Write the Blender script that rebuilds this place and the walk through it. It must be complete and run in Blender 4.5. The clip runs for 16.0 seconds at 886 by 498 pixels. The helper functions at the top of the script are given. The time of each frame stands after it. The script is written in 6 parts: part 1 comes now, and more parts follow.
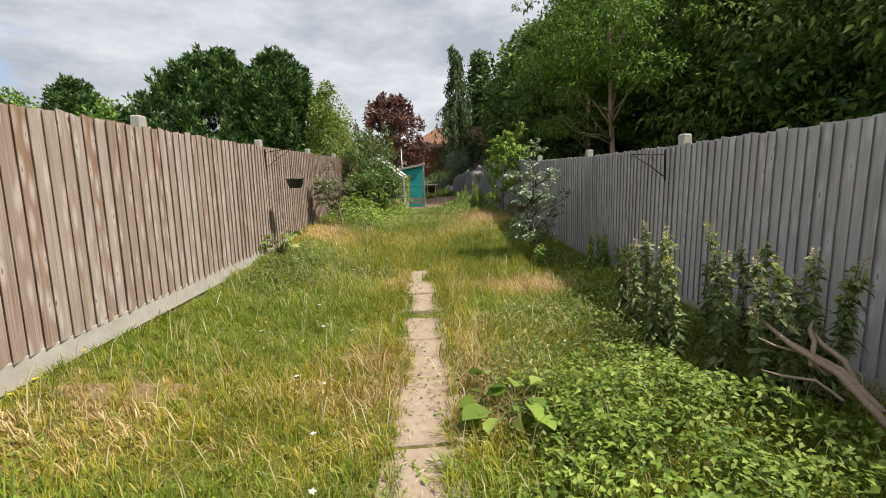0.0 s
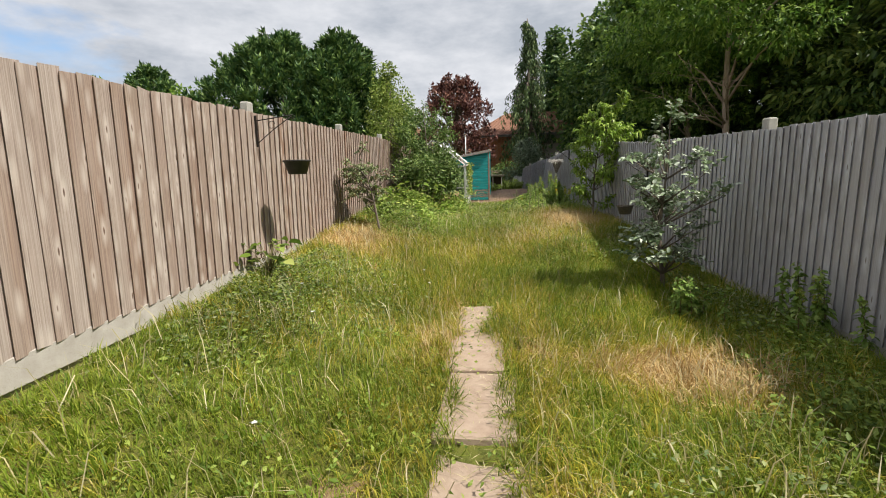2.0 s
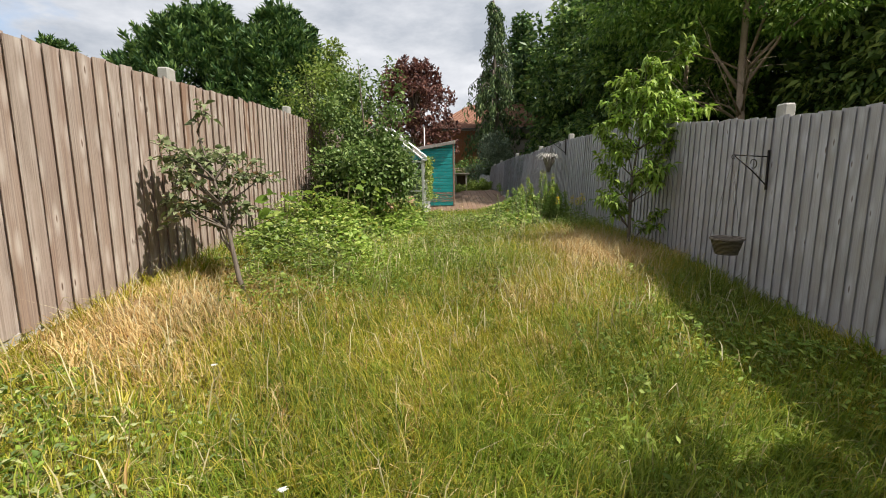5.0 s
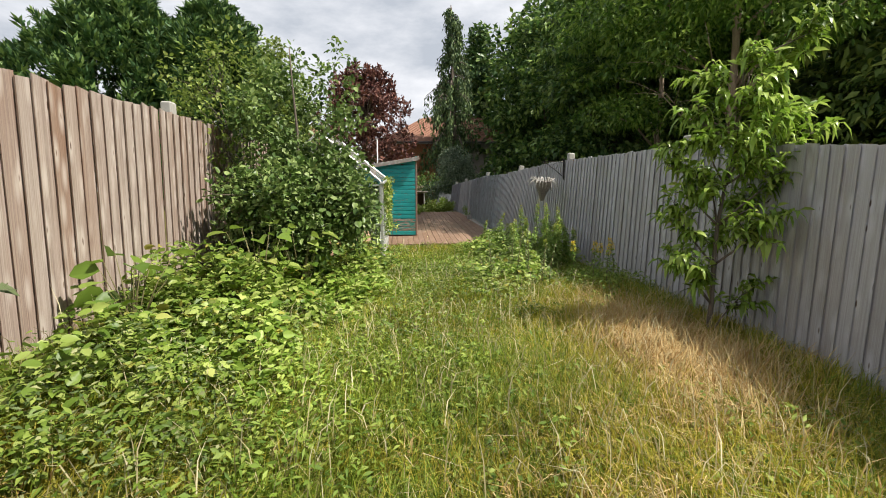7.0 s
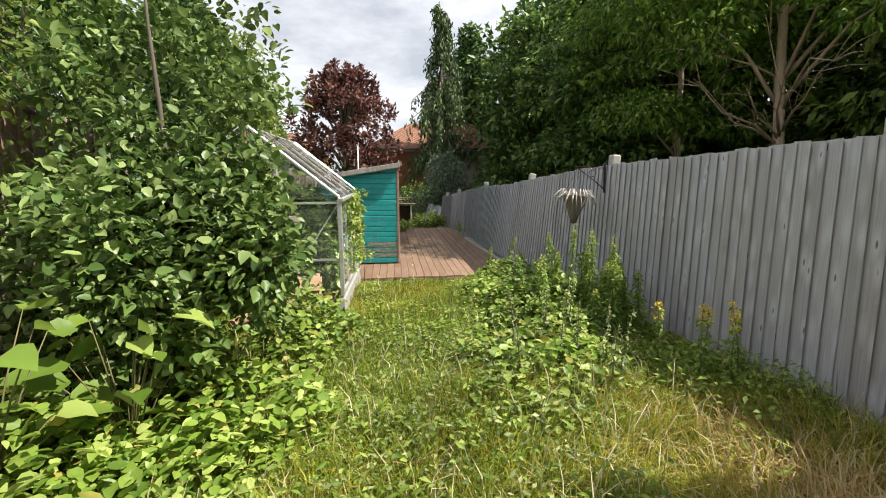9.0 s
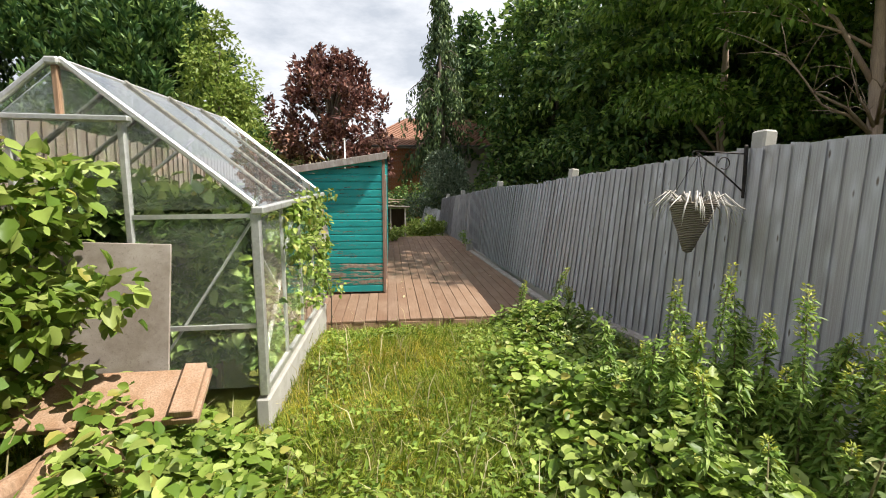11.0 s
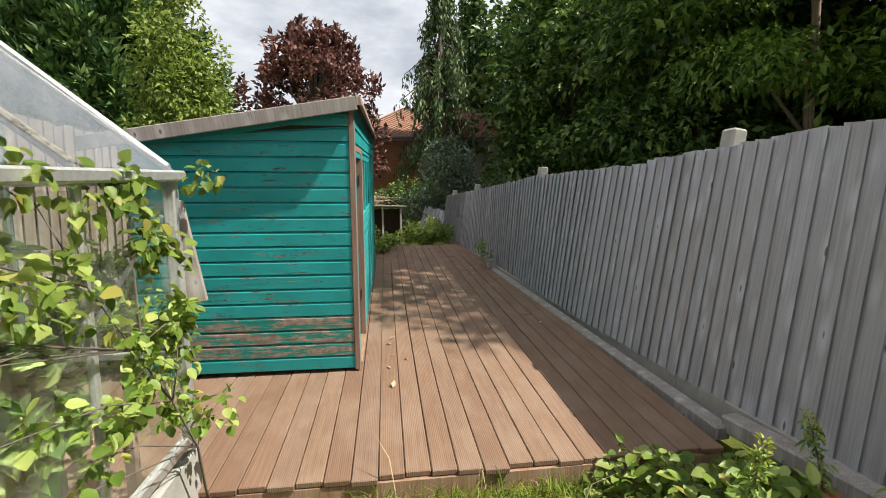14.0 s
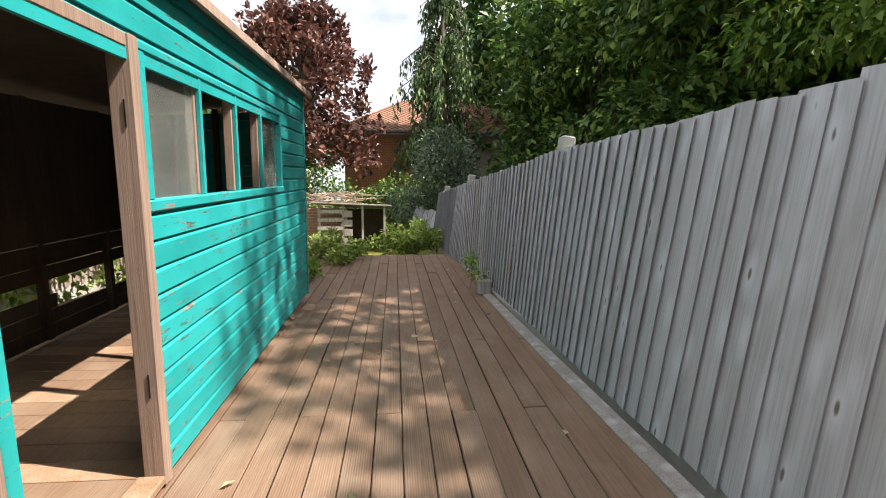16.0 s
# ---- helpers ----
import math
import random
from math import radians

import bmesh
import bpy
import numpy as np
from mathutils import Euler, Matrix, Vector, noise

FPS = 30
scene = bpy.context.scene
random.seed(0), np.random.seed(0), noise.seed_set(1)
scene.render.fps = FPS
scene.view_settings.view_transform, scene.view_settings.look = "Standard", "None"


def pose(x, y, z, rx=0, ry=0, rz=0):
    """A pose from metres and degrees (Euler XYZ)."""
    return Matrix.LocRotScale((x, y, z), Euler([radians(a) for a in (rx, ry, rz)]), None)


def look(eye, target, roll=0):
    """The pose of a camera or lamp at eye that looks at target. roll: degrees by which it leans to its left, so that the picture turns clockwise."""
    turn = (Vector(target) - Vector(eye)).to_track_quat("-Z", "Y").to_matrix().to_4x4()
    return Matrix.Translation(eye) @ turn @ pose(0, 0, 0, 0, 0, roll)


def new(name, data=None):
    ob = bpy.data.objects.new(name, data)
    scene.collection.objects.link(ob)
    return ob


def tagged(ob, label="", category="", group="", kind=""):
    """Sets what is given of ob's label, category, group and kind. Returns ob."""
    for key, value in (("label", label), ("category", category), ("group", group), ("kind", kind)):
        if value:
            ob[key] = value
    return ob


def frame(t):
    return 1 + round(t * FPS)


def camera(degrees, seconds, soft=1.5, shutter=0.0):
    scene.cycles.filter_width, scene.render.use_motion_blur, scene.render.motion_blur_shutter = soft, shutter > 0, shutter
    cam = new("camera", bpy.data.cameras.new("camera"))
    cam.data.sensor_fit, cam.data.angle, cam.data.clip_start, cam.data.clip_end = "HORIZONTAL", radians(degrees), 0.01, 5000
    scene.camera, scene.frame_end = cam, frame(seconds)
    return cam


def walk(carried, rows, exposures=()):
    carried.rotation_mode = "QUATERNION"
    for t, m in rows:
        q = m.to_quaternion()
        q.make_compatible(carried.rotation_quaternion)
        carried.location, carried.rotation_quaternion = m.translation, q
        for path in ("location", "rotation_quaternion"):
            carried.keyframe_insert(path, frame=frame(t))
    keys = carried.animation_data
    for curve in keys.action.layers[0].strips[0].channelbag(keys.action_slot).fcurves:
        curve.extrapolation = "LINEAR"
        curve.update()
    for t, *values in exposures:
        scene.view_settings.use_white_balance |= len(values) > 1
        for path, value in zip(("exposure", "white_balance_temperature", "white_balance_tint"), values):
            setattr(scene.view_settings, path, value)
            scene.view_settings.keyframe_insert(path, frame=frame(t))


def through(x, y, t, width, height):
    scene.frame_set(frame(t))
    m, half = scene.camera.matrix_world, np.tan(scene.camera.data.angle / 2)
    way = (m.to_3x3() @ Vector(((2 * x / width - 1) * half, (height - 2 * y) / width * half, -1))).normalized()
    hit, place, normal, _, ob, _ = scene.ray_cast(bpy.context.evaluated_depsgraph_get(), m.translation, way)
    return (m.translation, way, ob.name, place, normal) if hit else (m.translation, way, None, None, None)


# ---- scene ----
cam = camera(88.55, 16.0, 1.0)
PATH = [
    (0, (1.043, -1.324, 1.458), (1.087, 0.657, 1.185), -3.20),
    (0.5, (1.019, -0.611, 1.454), (0.982, 1.369, 1.174), -3.00),
    (1, (0.989, 0.095, 1.448), (0.865, 2.070, 1.158), -2.70),
    (1.5, (1.007, 0.823, 1.451), (0.835, 2.793, 1.155), -2.50),
    (2, (1.013, 1.528, 1.438), (0.781, 3.492, 1.138), -2.20),
    (2.5, (1.014, 2.240, 1.456), (0.743, 4.198, 1.151), -2.30),
    (3, (0.983, 2.928, 1.479), (0.687, 4.882, 1.168), -2.10),
    (3.5, (0.955, 3.590, 1.489), (0.652, 5.543, 1.174), -2.10),
    (4, (0.933, 4.286, 1.513), (0.643, 6.239, 1.194), -2.10),
    (4.5, (0.871, 4.965, 1.488), (0.696, 6.931, 1.167), -1.80),
    (7, (0.473, 8.089, 1.772), (0.641, 10.063, 1.504), -0.50),
    (7.5, (0.540, 8.788, 1.873), (0.731, 10.763, 1.624), -0.70),
    (8, (0.583, 9.429, 1.862), (0.788, 11.404, 1.626), -0.80),
    (10.3, (0.801, 12.138, 1.916), (1.027, 14.111, 1.688), -0.70),
    (10.5, (0.801, 12.416, 1.921), (1.035, 14.389, 1.693), -0.80),
    (11, (0.854, 13.058, 1.917), (1.087, 15.031, 1.690), -0.50),
    (11.5, (0.847, 13.645, 1.960), (1.088, 15.616, 1.725), -0.30),
    (12, (0.838, 14.226, 1.978), (1.072, 16.198, 1.742), -0.50),
    (12.5, (0.837, 14.723, 1.966), (1.075, 16.694, 1.730), -0.60),
    (13, (0.835, 15.192, 1.892), (1.080, 17.163, 1.654), -0.40),
    (13.5, (0.888, 15.582, 1.900), (1.128, 17.554, 1.665), -0.50),
    (14, (1.012, 16.097, 1.856), (1.256, 18.069, 1.627), -0.70),
    (14.5, (1.138, 16.656, 1.815), (1.385, 18.628, 1.590), -0.50),
    (15, (1.299, 17.224, 1.826), (1.554, 19.195, 1.609), 0.00),
    (15.5, (1.506, 17.772, 1.763), (1.755, 19.745, 1.552), 0.10),
    (16, (1.685, 18.300, 1.715), (1.894, 20.277, 1.504), 0.30),
]
EXPOSURES = [(0, 0.48), (4.5, 0.55), (8, 0.78), (10.3, 0.95), (11, 0.92), (12.5, 0.75), (13.5, 0.7), (15, 1.0), (16, 1.28)]
walk(cam, [(t, look(eye, target, roll)) for t, eye, target, roll in PATH], EXPOSURES)

# ---- world, sun ----
SUN_DIR = Vector((0.56, -0.19, 0.81)).normalized()
world = bpy.data.worlds.new("sky")
scene.world = world
world.use_nodes = True
wn, wl = world.node_tree.nodes, world.node_tree.links
wn.clear()
w_out = wn.new("ShaderNodeOutputWorld")
w_bg = wn.new("ShaderNodeBackground")
w_sky = wn.new("ShaderNodeTexSky")
w_sky.sky_type = "NISHITA"
w_sky.sun_disc = False
w_sky.sun_elevation = math.asin(SUN_DIR.z)
w_sky.sun_rotation = math.atan2(SUN_DIR.x, SUN_DIR.y)
w_gain = wn.new("ShaderNodeVectorMath")
w_gain.operation = "SCALE"
w_gain.inputs["Scale"].default_value = 0.13
w_tc = wn.new("ShaderNodeTexCoord")
w_map = wn.new("ShaderNodeMapping")
w_map.inputs["Scale"].default_value = (1.0, 1.0, 2.6)
w_map.inputs["Location"].default_value = (0.35, 0.1, 0.2)
w_noise = wn.new("ShaderNodeTexNoise")
w_noise.inputs["Scale"].default_value = 2.3
w_noise.inputs["Detail"].default_value = 9.0
w_noise.inputs["Roughness"].default_value = 0.55
w_cover = wn.new("ShaderNodeValToRGB")
w_cover.color_ramp.elements[0].position, w_cover.color_ramp.elements[1].position = 0.31, 0.42
w_noise2 = wn.new("ShaderNodeTexNoise")
w_noise2.inputs["Scale"].default_value = 4.2
w_noise2.inputs["Detail"].default_value = 10.0
w_noise2.inputs["Roughness"].default_value = 0.6
w_tone = wn.new("ShaderNodeValToRGB")
w_tone.color_ramp.elements[0].position, w_tone.color_ramp.elements[1].position = 0.36, 0.66
w_tone.color_ramp.elements[0].color = (0.36, 0.39, 0.44, 1)
w_tone.color_ramp.elements[1].color = (0.63, 0.64, 0.67, 1)
w_mix = wn.new("ShaderNodeMix")
w_mix.data_type = "RGBA"
wl.new(w_tc.outputs["Generated"], w_map.inputs["Vector"])
wl.new(w_map.outputs["Vector"], w_noise.inputs["Vector"])
wl.new(w_map.outputs["Vector"], w_noise2.inputs["Vector"])
wl.new(w_noise.outputs["Fac"], w_cover.inputs["Fac"])
wl.new(w_noise2.outputs["Fac"], w_tone.inputs["Fac"])
wl.new(w_sky.outputs["Color"], w_gain.inputs[0])
wl.new(w_cover.outputs["Color"], w_mix.inputs["Factor"])
wl.new(w_gain.outputs["Vector"], w_mix.inputs["A"])
wl.new(w_tone.outputs["Color"], w_mix.inputs["B"])
wl.new(w_mix.outputs["Result"], w_bg.inputs["Color"])
w_bg.inputs["Strength"].default_value = 0.95
wl.new(w_bg.outputs["Background"], w_out.inputs["Surface"])

sun_data = bpy.data.lights.new("sun", "SUN")
sun_data.energy, sun_data.angle, sun_data.color = 5.0, radians(0.55), (1.0, 0.95, 0.86)
sun = new("sun", sun_data)
sun.matrix_basis = look(SUN_DIR * 60, (0, 0, 0))

# ---- materials ----


class Mat:
    """A node material with short ways to add nodes."""

    def __init__(self, name, rough=0.7, metal=0.0, spec=0.4):
        self.m = bpy.data.materials.new(name)
        self.m.use_nodes = True
        self.n, self.l = self.m.node_tree.nodes, self.m.node_tree.links
        self.n.clear()
        self.out = self.n.new("ShaderNodeOutputMaterial")
        self.b = self.n.new("ShaderNodeBsdfPrincipled")
        self.b.inputs["Roughness"].default_value = rough
        self.b.inputs["Metallic"].default_value = metal
        self.b.inputs["Specular IOR Level"].default_value = spec
        self.l.new(self.b.outputs["BSDF"], self.out.inputs["Surface"])

    def coord(self, kind="Object", scale=(1, 1, 1), shift=None):
        tc = self.n.new("ShaderNodeTexCoord")
        mp = self.n.new("ShaderNodeMapping")
        mp.inputs["Scale"].default_value = scale
        self.l.new(tc.outputs[kind], mp.inputs["Vector"])
        if shift is not None:
            mul = self.n.new("ShaderNodeVectorMath")
            mul.operation = "SCALE"
            comb = self.n.new("ShaderNodeCombineXYZ")
            for i in range(3):
                self.l.new(shift, comb.inputs[i])
            self.l.new(comb.outputs[0], mul.inputs[0])
            mul.inputs["Scale"].default_value = 37.0
            self.l.new(mul.outputs[0], mp.inputs["Location"])
        return mp.outputs["Vector"]

    def noise(self, vec, scale, detail=6.0, rough=0.6, dist=0.0):
        t = self.n.new("ShaderNodeTexNoise")
        t.inputs["Scale"].default_value = scale
        t.inputs["Detail"].default_value = detail
        t.inputs["Roughness"].default_value = rough
        t.inputs["Distortion"].default_value = dist
        self.l.new(vec, t.inputs["Vector"])
        return t.outputs["Fac"]

    def voronoi(self, vec, scale):
        t = self.n.new("ShaderNodeTexVoronoi")
        t.inputs["Scale"].default_value = scale
        self.l.new(vec, t.inputs["Vector"])
        return t.outputs["Distance"]

    def ramp(self, fac, stops):
        r = self.n.new("ShaderNodeValToRGB")
        e = r.color_ramp.elements
        while len(e) < len(stops):
            e.new(0.5)
        for el, (p, c) in zip(e, stops):
            el.position = p
            el.color = (*c, 1) if not isinstance(c, (int, float)) else (c, c, c, 1)
        self.l.new(fac, r.inputs["Fac"])
        return r.outputs["Color"]

    def mix(self, fac, a, b, how="MIX"):
        x = self.n.new("ShaderNodeMix")
        x.data_type = "RGBA"
        x.blend_type = how
        for slot, v in (("Factor", fac), ("A", a), ("B", b)):
            if isinstance(v, (int, float)):
                x.inputs[slot].default_value = v
            elif isinstance(v, tuple):
                x.inputs[slot].default_value = (*v, 1)
            else:
                self.l.new(v, x.inputs[slot])
        return x.outputs["Result"]

    def math(self, op, a, b):
        x = self.n.new("ShaderNodeMath")
        x.operation = op
        for i, v in enumerate((a, b)):
            if isinstance(v, (int, float)):
                x.inputs[i].default_value = v
            else:
                self.l.new(v, x.inputs[i])
        return x.outputs[0]

    def island(self):
        return self.n.new("ShaderNodeNewGeometry").outputs["Random Per Island"]

    def rand(self):
        return self.n.new("ShaderNodeObjectInfo").outputs["Random"]

    def color(self, c):
        if isinstance(c, tuple):
            self.b.inputs["Base Color"].default_value = (*c, 1)
        else:
            self.l.new(c, self.b.inputs["Base Color"])
        return self

    def bump(self, h, strength=0.4, dist=0.01):
        bp = self.n.new("ShaderNodeBump")
        bp.inputs["Strength"].default_value = strength
        bp.inputs["Distance"].default_value = dist
        self.l.new(h, bp.inputs["Height"])
        self.l.new(bp.outputs["Normal"], self.b.inputs["Normal"])
        return self

    def rough(self, r):
        self.l.new(r, self.b.inputs["Roughness"])
        return self

    def leafy(self, col, through=0.35):
        """Lets light through, as leaves do."""
        tr = self.n.new("ShaderNodeBsdfTranslucent")
        self.l.new(col, tr.inputs["Color"])
        mx = self.n.new("ShaderNodeMixShader")
        mx.inputs["Fac"].default_value = through
        self.l.new(self.b.outputs["BSDF"], mx.inputs[1])
        self.l.new(tr.outputs["BSDF"], mx.inputs[2])
        self.l.new(mx.outputs["Shader"], self.out.inputs["Surface"])
        return self


def leaf_material(name, dark, mid, light, rough=0.5, through=0.3, odd=None):
    k = Mat(name, rough, spec=0.35)
    stops = [(0.0, dark), (0.5, mid), (0.93, light)]
    if odd:
        stops += [(0.97, odd)]
    c = k.ramp(k.island(), stops)
    big = k.ramp(k.noise(k.coord("Object"), 0.9, 3.0), [(0.3, 0.75), (0.7, 1.25)])
    c = k.mix(1.0, c, big, "MULTIPLY")
    k.color(c).leafy(c, through)
    return k.m


def wood_material(name, tones, dark, grain=1.0, knots=True, rough=0.85, patina=None):
    """Weathered board: grain along local z, knots, one tone a board."""
    k = Mat(name, rough, spec=0.2)
    rnd = k.rand()
    v = k.coord("Object", (1, 1, 1), rnd)
    fine = k.noise(k.coord("Object", (120, 120, 2.2), rnd), 1.0, 5.0, 0.7)
    wide = k.noise(k.coord("Object", (9, 9, 0.9), rnd), 1.0, 4.0, 0.6, 0.6)
    base = k.ramp(rnd, [(i / (len(tones) - 1), t) for i, t in enumerate(tones)])
    c = k.mix(k.ramp(wide, [(0.3, 0.0), (0.75, 0.75)]), base, patina or tuple(min(1, x * 1.5) for x in tones[0]))
    c = k.mix(k.ramp(fine, [(0.35, 0.5 * grain), (0.62, 0.0)]), c, dark)
    if knots:
        kn = k.voronoi(k.coord("Object", (11, 11, 5.5), rnd), 1.0)
        c = k.mix(k.ramp(kn, [(0.07, 0.0), (0.12, 0.7), (0.44, 0.0)]), c, tuple(min(0.8, x * 1.12) for x in (patina or tones[0])))
        c = k.mix(k.ramp(kn, [(0.05, 0.9), (0.075, 0.5), (0.10, 0.0)]), c, dark)
    low = k.noise(v, 2.5, 3.0)
    c = k.mix(k.ramp(low, [(0.55, 0.0), (0.8, 0.35)]), c, (dark[0] * 1.1, dark[1] * 1.25, dark[2] * 0.9))
    k.color(c).bump(fine, 0.5, 0.004)
    return k.m


M_FENCE_L = wood_material("weathered_brown_fence_wood", [(0.405, 0.317, 0.264), (0.285, 0.165, 0.105), (0.458, 0.378, 0.330), (0.352, 0.255, 0.207), (0.308, 0.202, 0.150), (0.431, 0.348, 0.299), (0.387, 0.290, 0.238)], (0.114, 0.066, 0.048), 1.2, True, 0.85, (0.52, 0.455, 0.405))
M_FENCE_R = wood_material("weathered_grey_fence_wood", [(0.420, 0.412, 0.425), (0.340, 0.325, 0.325), (0.460, 0.455, 0.472), (0.375, 0.350, 0.338)], (0.125, 0.092, 0.074), 0.7, True, 0.6, (0.495, 0.500, 0.535))
k = Mat("grooved_deck_wood", 0.75, spec=0.25)
rnd = k.rand()
fine = k.noise(k.coord("Object", (90, 3.0, 90), rnd), 1.0, 5.0, 0.7)
base = k.ramp(rnd, [(0.0, (0.195, 0.115, 0.073)), (0.5, (0.245, 0.153, 0.098)), (1.0, (0.21, 0.135, 0.092))])
c = k.mix(k.ramp(fine, [(0.35, 0.55), (0.6, 0.0)]), base, (0.13, 0.075, 0.048))
dust = k.noise(k.coord("Object", (2.2, 1.4, 1), rnd), 1.6, 6.0)
c = k.mix(k.ramp(dust, [(0.45, 0.0), (0.75, 0.6)]), c, (0.30, 0.215, 0.155))
wv = k.n.new("ShaderNodeTexWave")
wv.wave_type, wv.bands_direction = "BANDS", "X"
wv.inputs["Scale"].default_value = 31.0
wv.inputs["Distortion"].default_value = 0.15
k.l.new(k.coord("Object"), wv.inputs["Vector"])
c = k.mix(k.ramp(wv.outputs["Fac"], [(0.0, 0.22), (0.35, 0.0)]), c, (0.15, 0.1, 0.07))
k.color(c).bump(wv.outputs["Fac"], 0.3, 0.003)
M_DECK = k.m

k = Mat("flaking_teal_paint", 0.5, spec=0.4)
rnd = k.rand()
v = k.coord("Object", (1, 1, 1), rnd)
tone = k.ramp(k.noise(v, 3.0, 5.0), [(0.3, (0.010, 0.265, 0.262)), (0.7, (0.022, 0.385, 0.385))])
tone = k.mix(k.ramp(rnd, [(0.0, 0.0), (1.0, 0.3)]), tone, (0.013, 0.225, 0.215))
flake = k.noise(k.coord("Object", (5, 5, 42), rnd), 1.0, 9.0, 0.75, 0.3)
c = k.mix(k.ramp(flake, [(0.585, 0.0), (0.60, 1.0)]), tone, k.ramp(k.noise(v, 30.0, 3.0), [(0.4, (0.03, 0.07, 0.06)), (0.6, (0.27, 0.21, 0.165))]))
c = k.mix(k.ramp(k.noise(v, 14.0, 4.0), [(0.68, 0.0), (0.75, 0.6)]), c, (0.02, 0.09, 0.08))
k.color(c).bump(flake, 0.35, 0.004)
M_TEAL = k.m

k = Mat("bare_flaked_teal_board", 0.75, spec=0.25)
rnd = k.rand()
v = k.coord("Object", (1, 1, 1), rnd)
flake = k.noise(k.coord("Object", (5, 5, 34), rnd), 1.0, 9.0, 0.75, 0.4)
c = k.mix(k.ramp(flake, [(0.48, 0.0), (0.51, 1.0)]), (0.018, 0.22, 0.185), k.ramp(k.noise(v, 22.0, 5.0), [(0.3, (0.17, 0.12, 0.09)), (0.7, (0.38, 0.31, 0.25))]))
k.color(c).bump(flake, 0.5, 0.006)
M_TEAL_BARE = k.m

M_TRIM = wood_material("bare_grey_trim_wood", [(0.30, 0.20, 0.155), (0.25, 0.17, 0.13), (0.34, 0.25, 0.2)], (0.11, 0.07, 0.05), 1.0, False)
M_ROOFEDGE = wood_material("silver_weathered_board", [(0.36, 0.32, 0.29), (0.31, 0.27, 0.24)], (0.14, 0.11, 0.09), 1.0, True, 0.85, (0.48, 0.45, 0.43))
M_INNER = wood_material("dark_inner_wood", [(0.085, 0.06, 0.045), (0.06, 0.045, 0.035)], (0.03, 0.02, 0.015), 1.0, False)
M_BROWNWOOD = wood_material("rotten_brown_timber", [(0.36, 0.21, 0.125), (0.29, 0.17, 0.10)], (0.12, 0.07, 0.04), 1.0, False, 0.9, (0.46, 0.33, 0.24))
M_BARK = wood_material("grey_bark", [(0.16, 0.13, 0.105), (0.12, 0.1, 0.08)], (0.045, 0.036, 0.03), 1.0, False, 0.95)
M_DEADWOOD = wood_material("pale_dead_wood", [(0.34, 0.26, 0.2), (0.28, 0.2, 0.15)], (0.13, 0.09, 0.065), 1.0, False, 0.9)


def stone_material(name, a, b, spots, scale=6.0, rough=0.9, bump=0.5):
    k = Mat(name, rough, spec=0.2)
    v = k.coord("Object", (1, 1, 1), k.rand())
    c = k.ramp(k.noise(v, scale, 8.0, 0.7), [(0.3, a), (0.7, b)])
    fine = k.noise(v, scale * 22, 4.0, 0.7)
    c = k.mix(k.ramp(fine, [(0.55, 0.0), (0.75, 0.6)]), c, spots)
    k.color(c).bump(fine, bump, 0.004)
    return k.m


M_CONCRETE = stone_material("pale_concrete", (0.34, 0.31, 0.27), (0.46, 0.43, 0.39), (0.22, 0.2, 0.17))
M_POST = stone_material("grey_concrete_post", (0.30, 0.29, 0.26), (0.42, 0.40, 0.37), (0.17, 0.17, 0.14))
M_SLAB = stone_material("sandy_path_slab", (0.29, 0.21, 0.155), (0.41, 0.32, 0.245), (0.20, 0.145, 0.10), 9.0, 0.95, 0.9)
M_BRICK = stone_material("orange_red_brick", (0.34, 0.125, 0.06), (0.43, 0.19, 0.09), (0.22, 0.09, 0.05), 4.0)
M_PLY = stone_material("stained_plywood", (0.20, 0.16, 0.13), (0.42, 0.37, 0.33), (0.13, 0.10, 0.075), 3.2, 0.85, 0.2)
M_MORTAR = stone_material("grey_mortar", (0.36, 0.31, 0.26), (0.44, 0.39, 0.33), (0.26, 0.22, 0.19), 8.0)
M_TILE = stone_material("terracotta_roof_tile", (0.27, 0.135, 0.088), (0.36, 0.205, 0.145), (0.17, 0.085, 0.06), 3.0)
M_FELT = stone_material("grey_roof_felt", (0.10, 0.098, 0.095), (0.17, 0.165, 0.16), (0.24, 0.23, 0.22), 7.0)
M_OLDBRICK = stone_material("old_brown_brick", (0.20, 0.105, 0.07), (0.28, 0.16, 0.11), (0.12, 0.07, 0.05), 5.0)
M_RENDER = stone_material("cream_wall_render", (0.55, 0.42, 0.27), (0.62, 0.5, 0.34), (0.45, 0.34, 0.22), 3.0)

k = Mat("dull_aluminium", 0.45, 0.75, 0.5)
v = k.coord("Object")
n1 = k.noise(v, 18.0, 6.0, 0.7)
k.color(k.ramp(n1, [(0.3, (0.42, 0.41, 0.39)), (0.65, (0.66, 0.66, 0.65)), (0.8, (0.3, 0.31, 0.25))])).rough(k.ramp(n1, [(0.3, 0.6), (0.7, 0.38)])).bump(n1, 0.15, 0.002)
M_ALU = k.m
k = Mat("lichened_roof_bar", 0.85, 0.1, 0.3)
n1 = k.noise(k.coord("Object"), 34.0, 7.0, 0.75)
k.color(k.ramp(n1, [(0.35, (0.055, 0.05, 0.04)), (0.55, (0.26, 0.25, 0.22)), (0.7, (0.12, 0.09, 0.03))])).bump(n1, 0.6, 0.004)
M_ALU_DIRTY = k.m


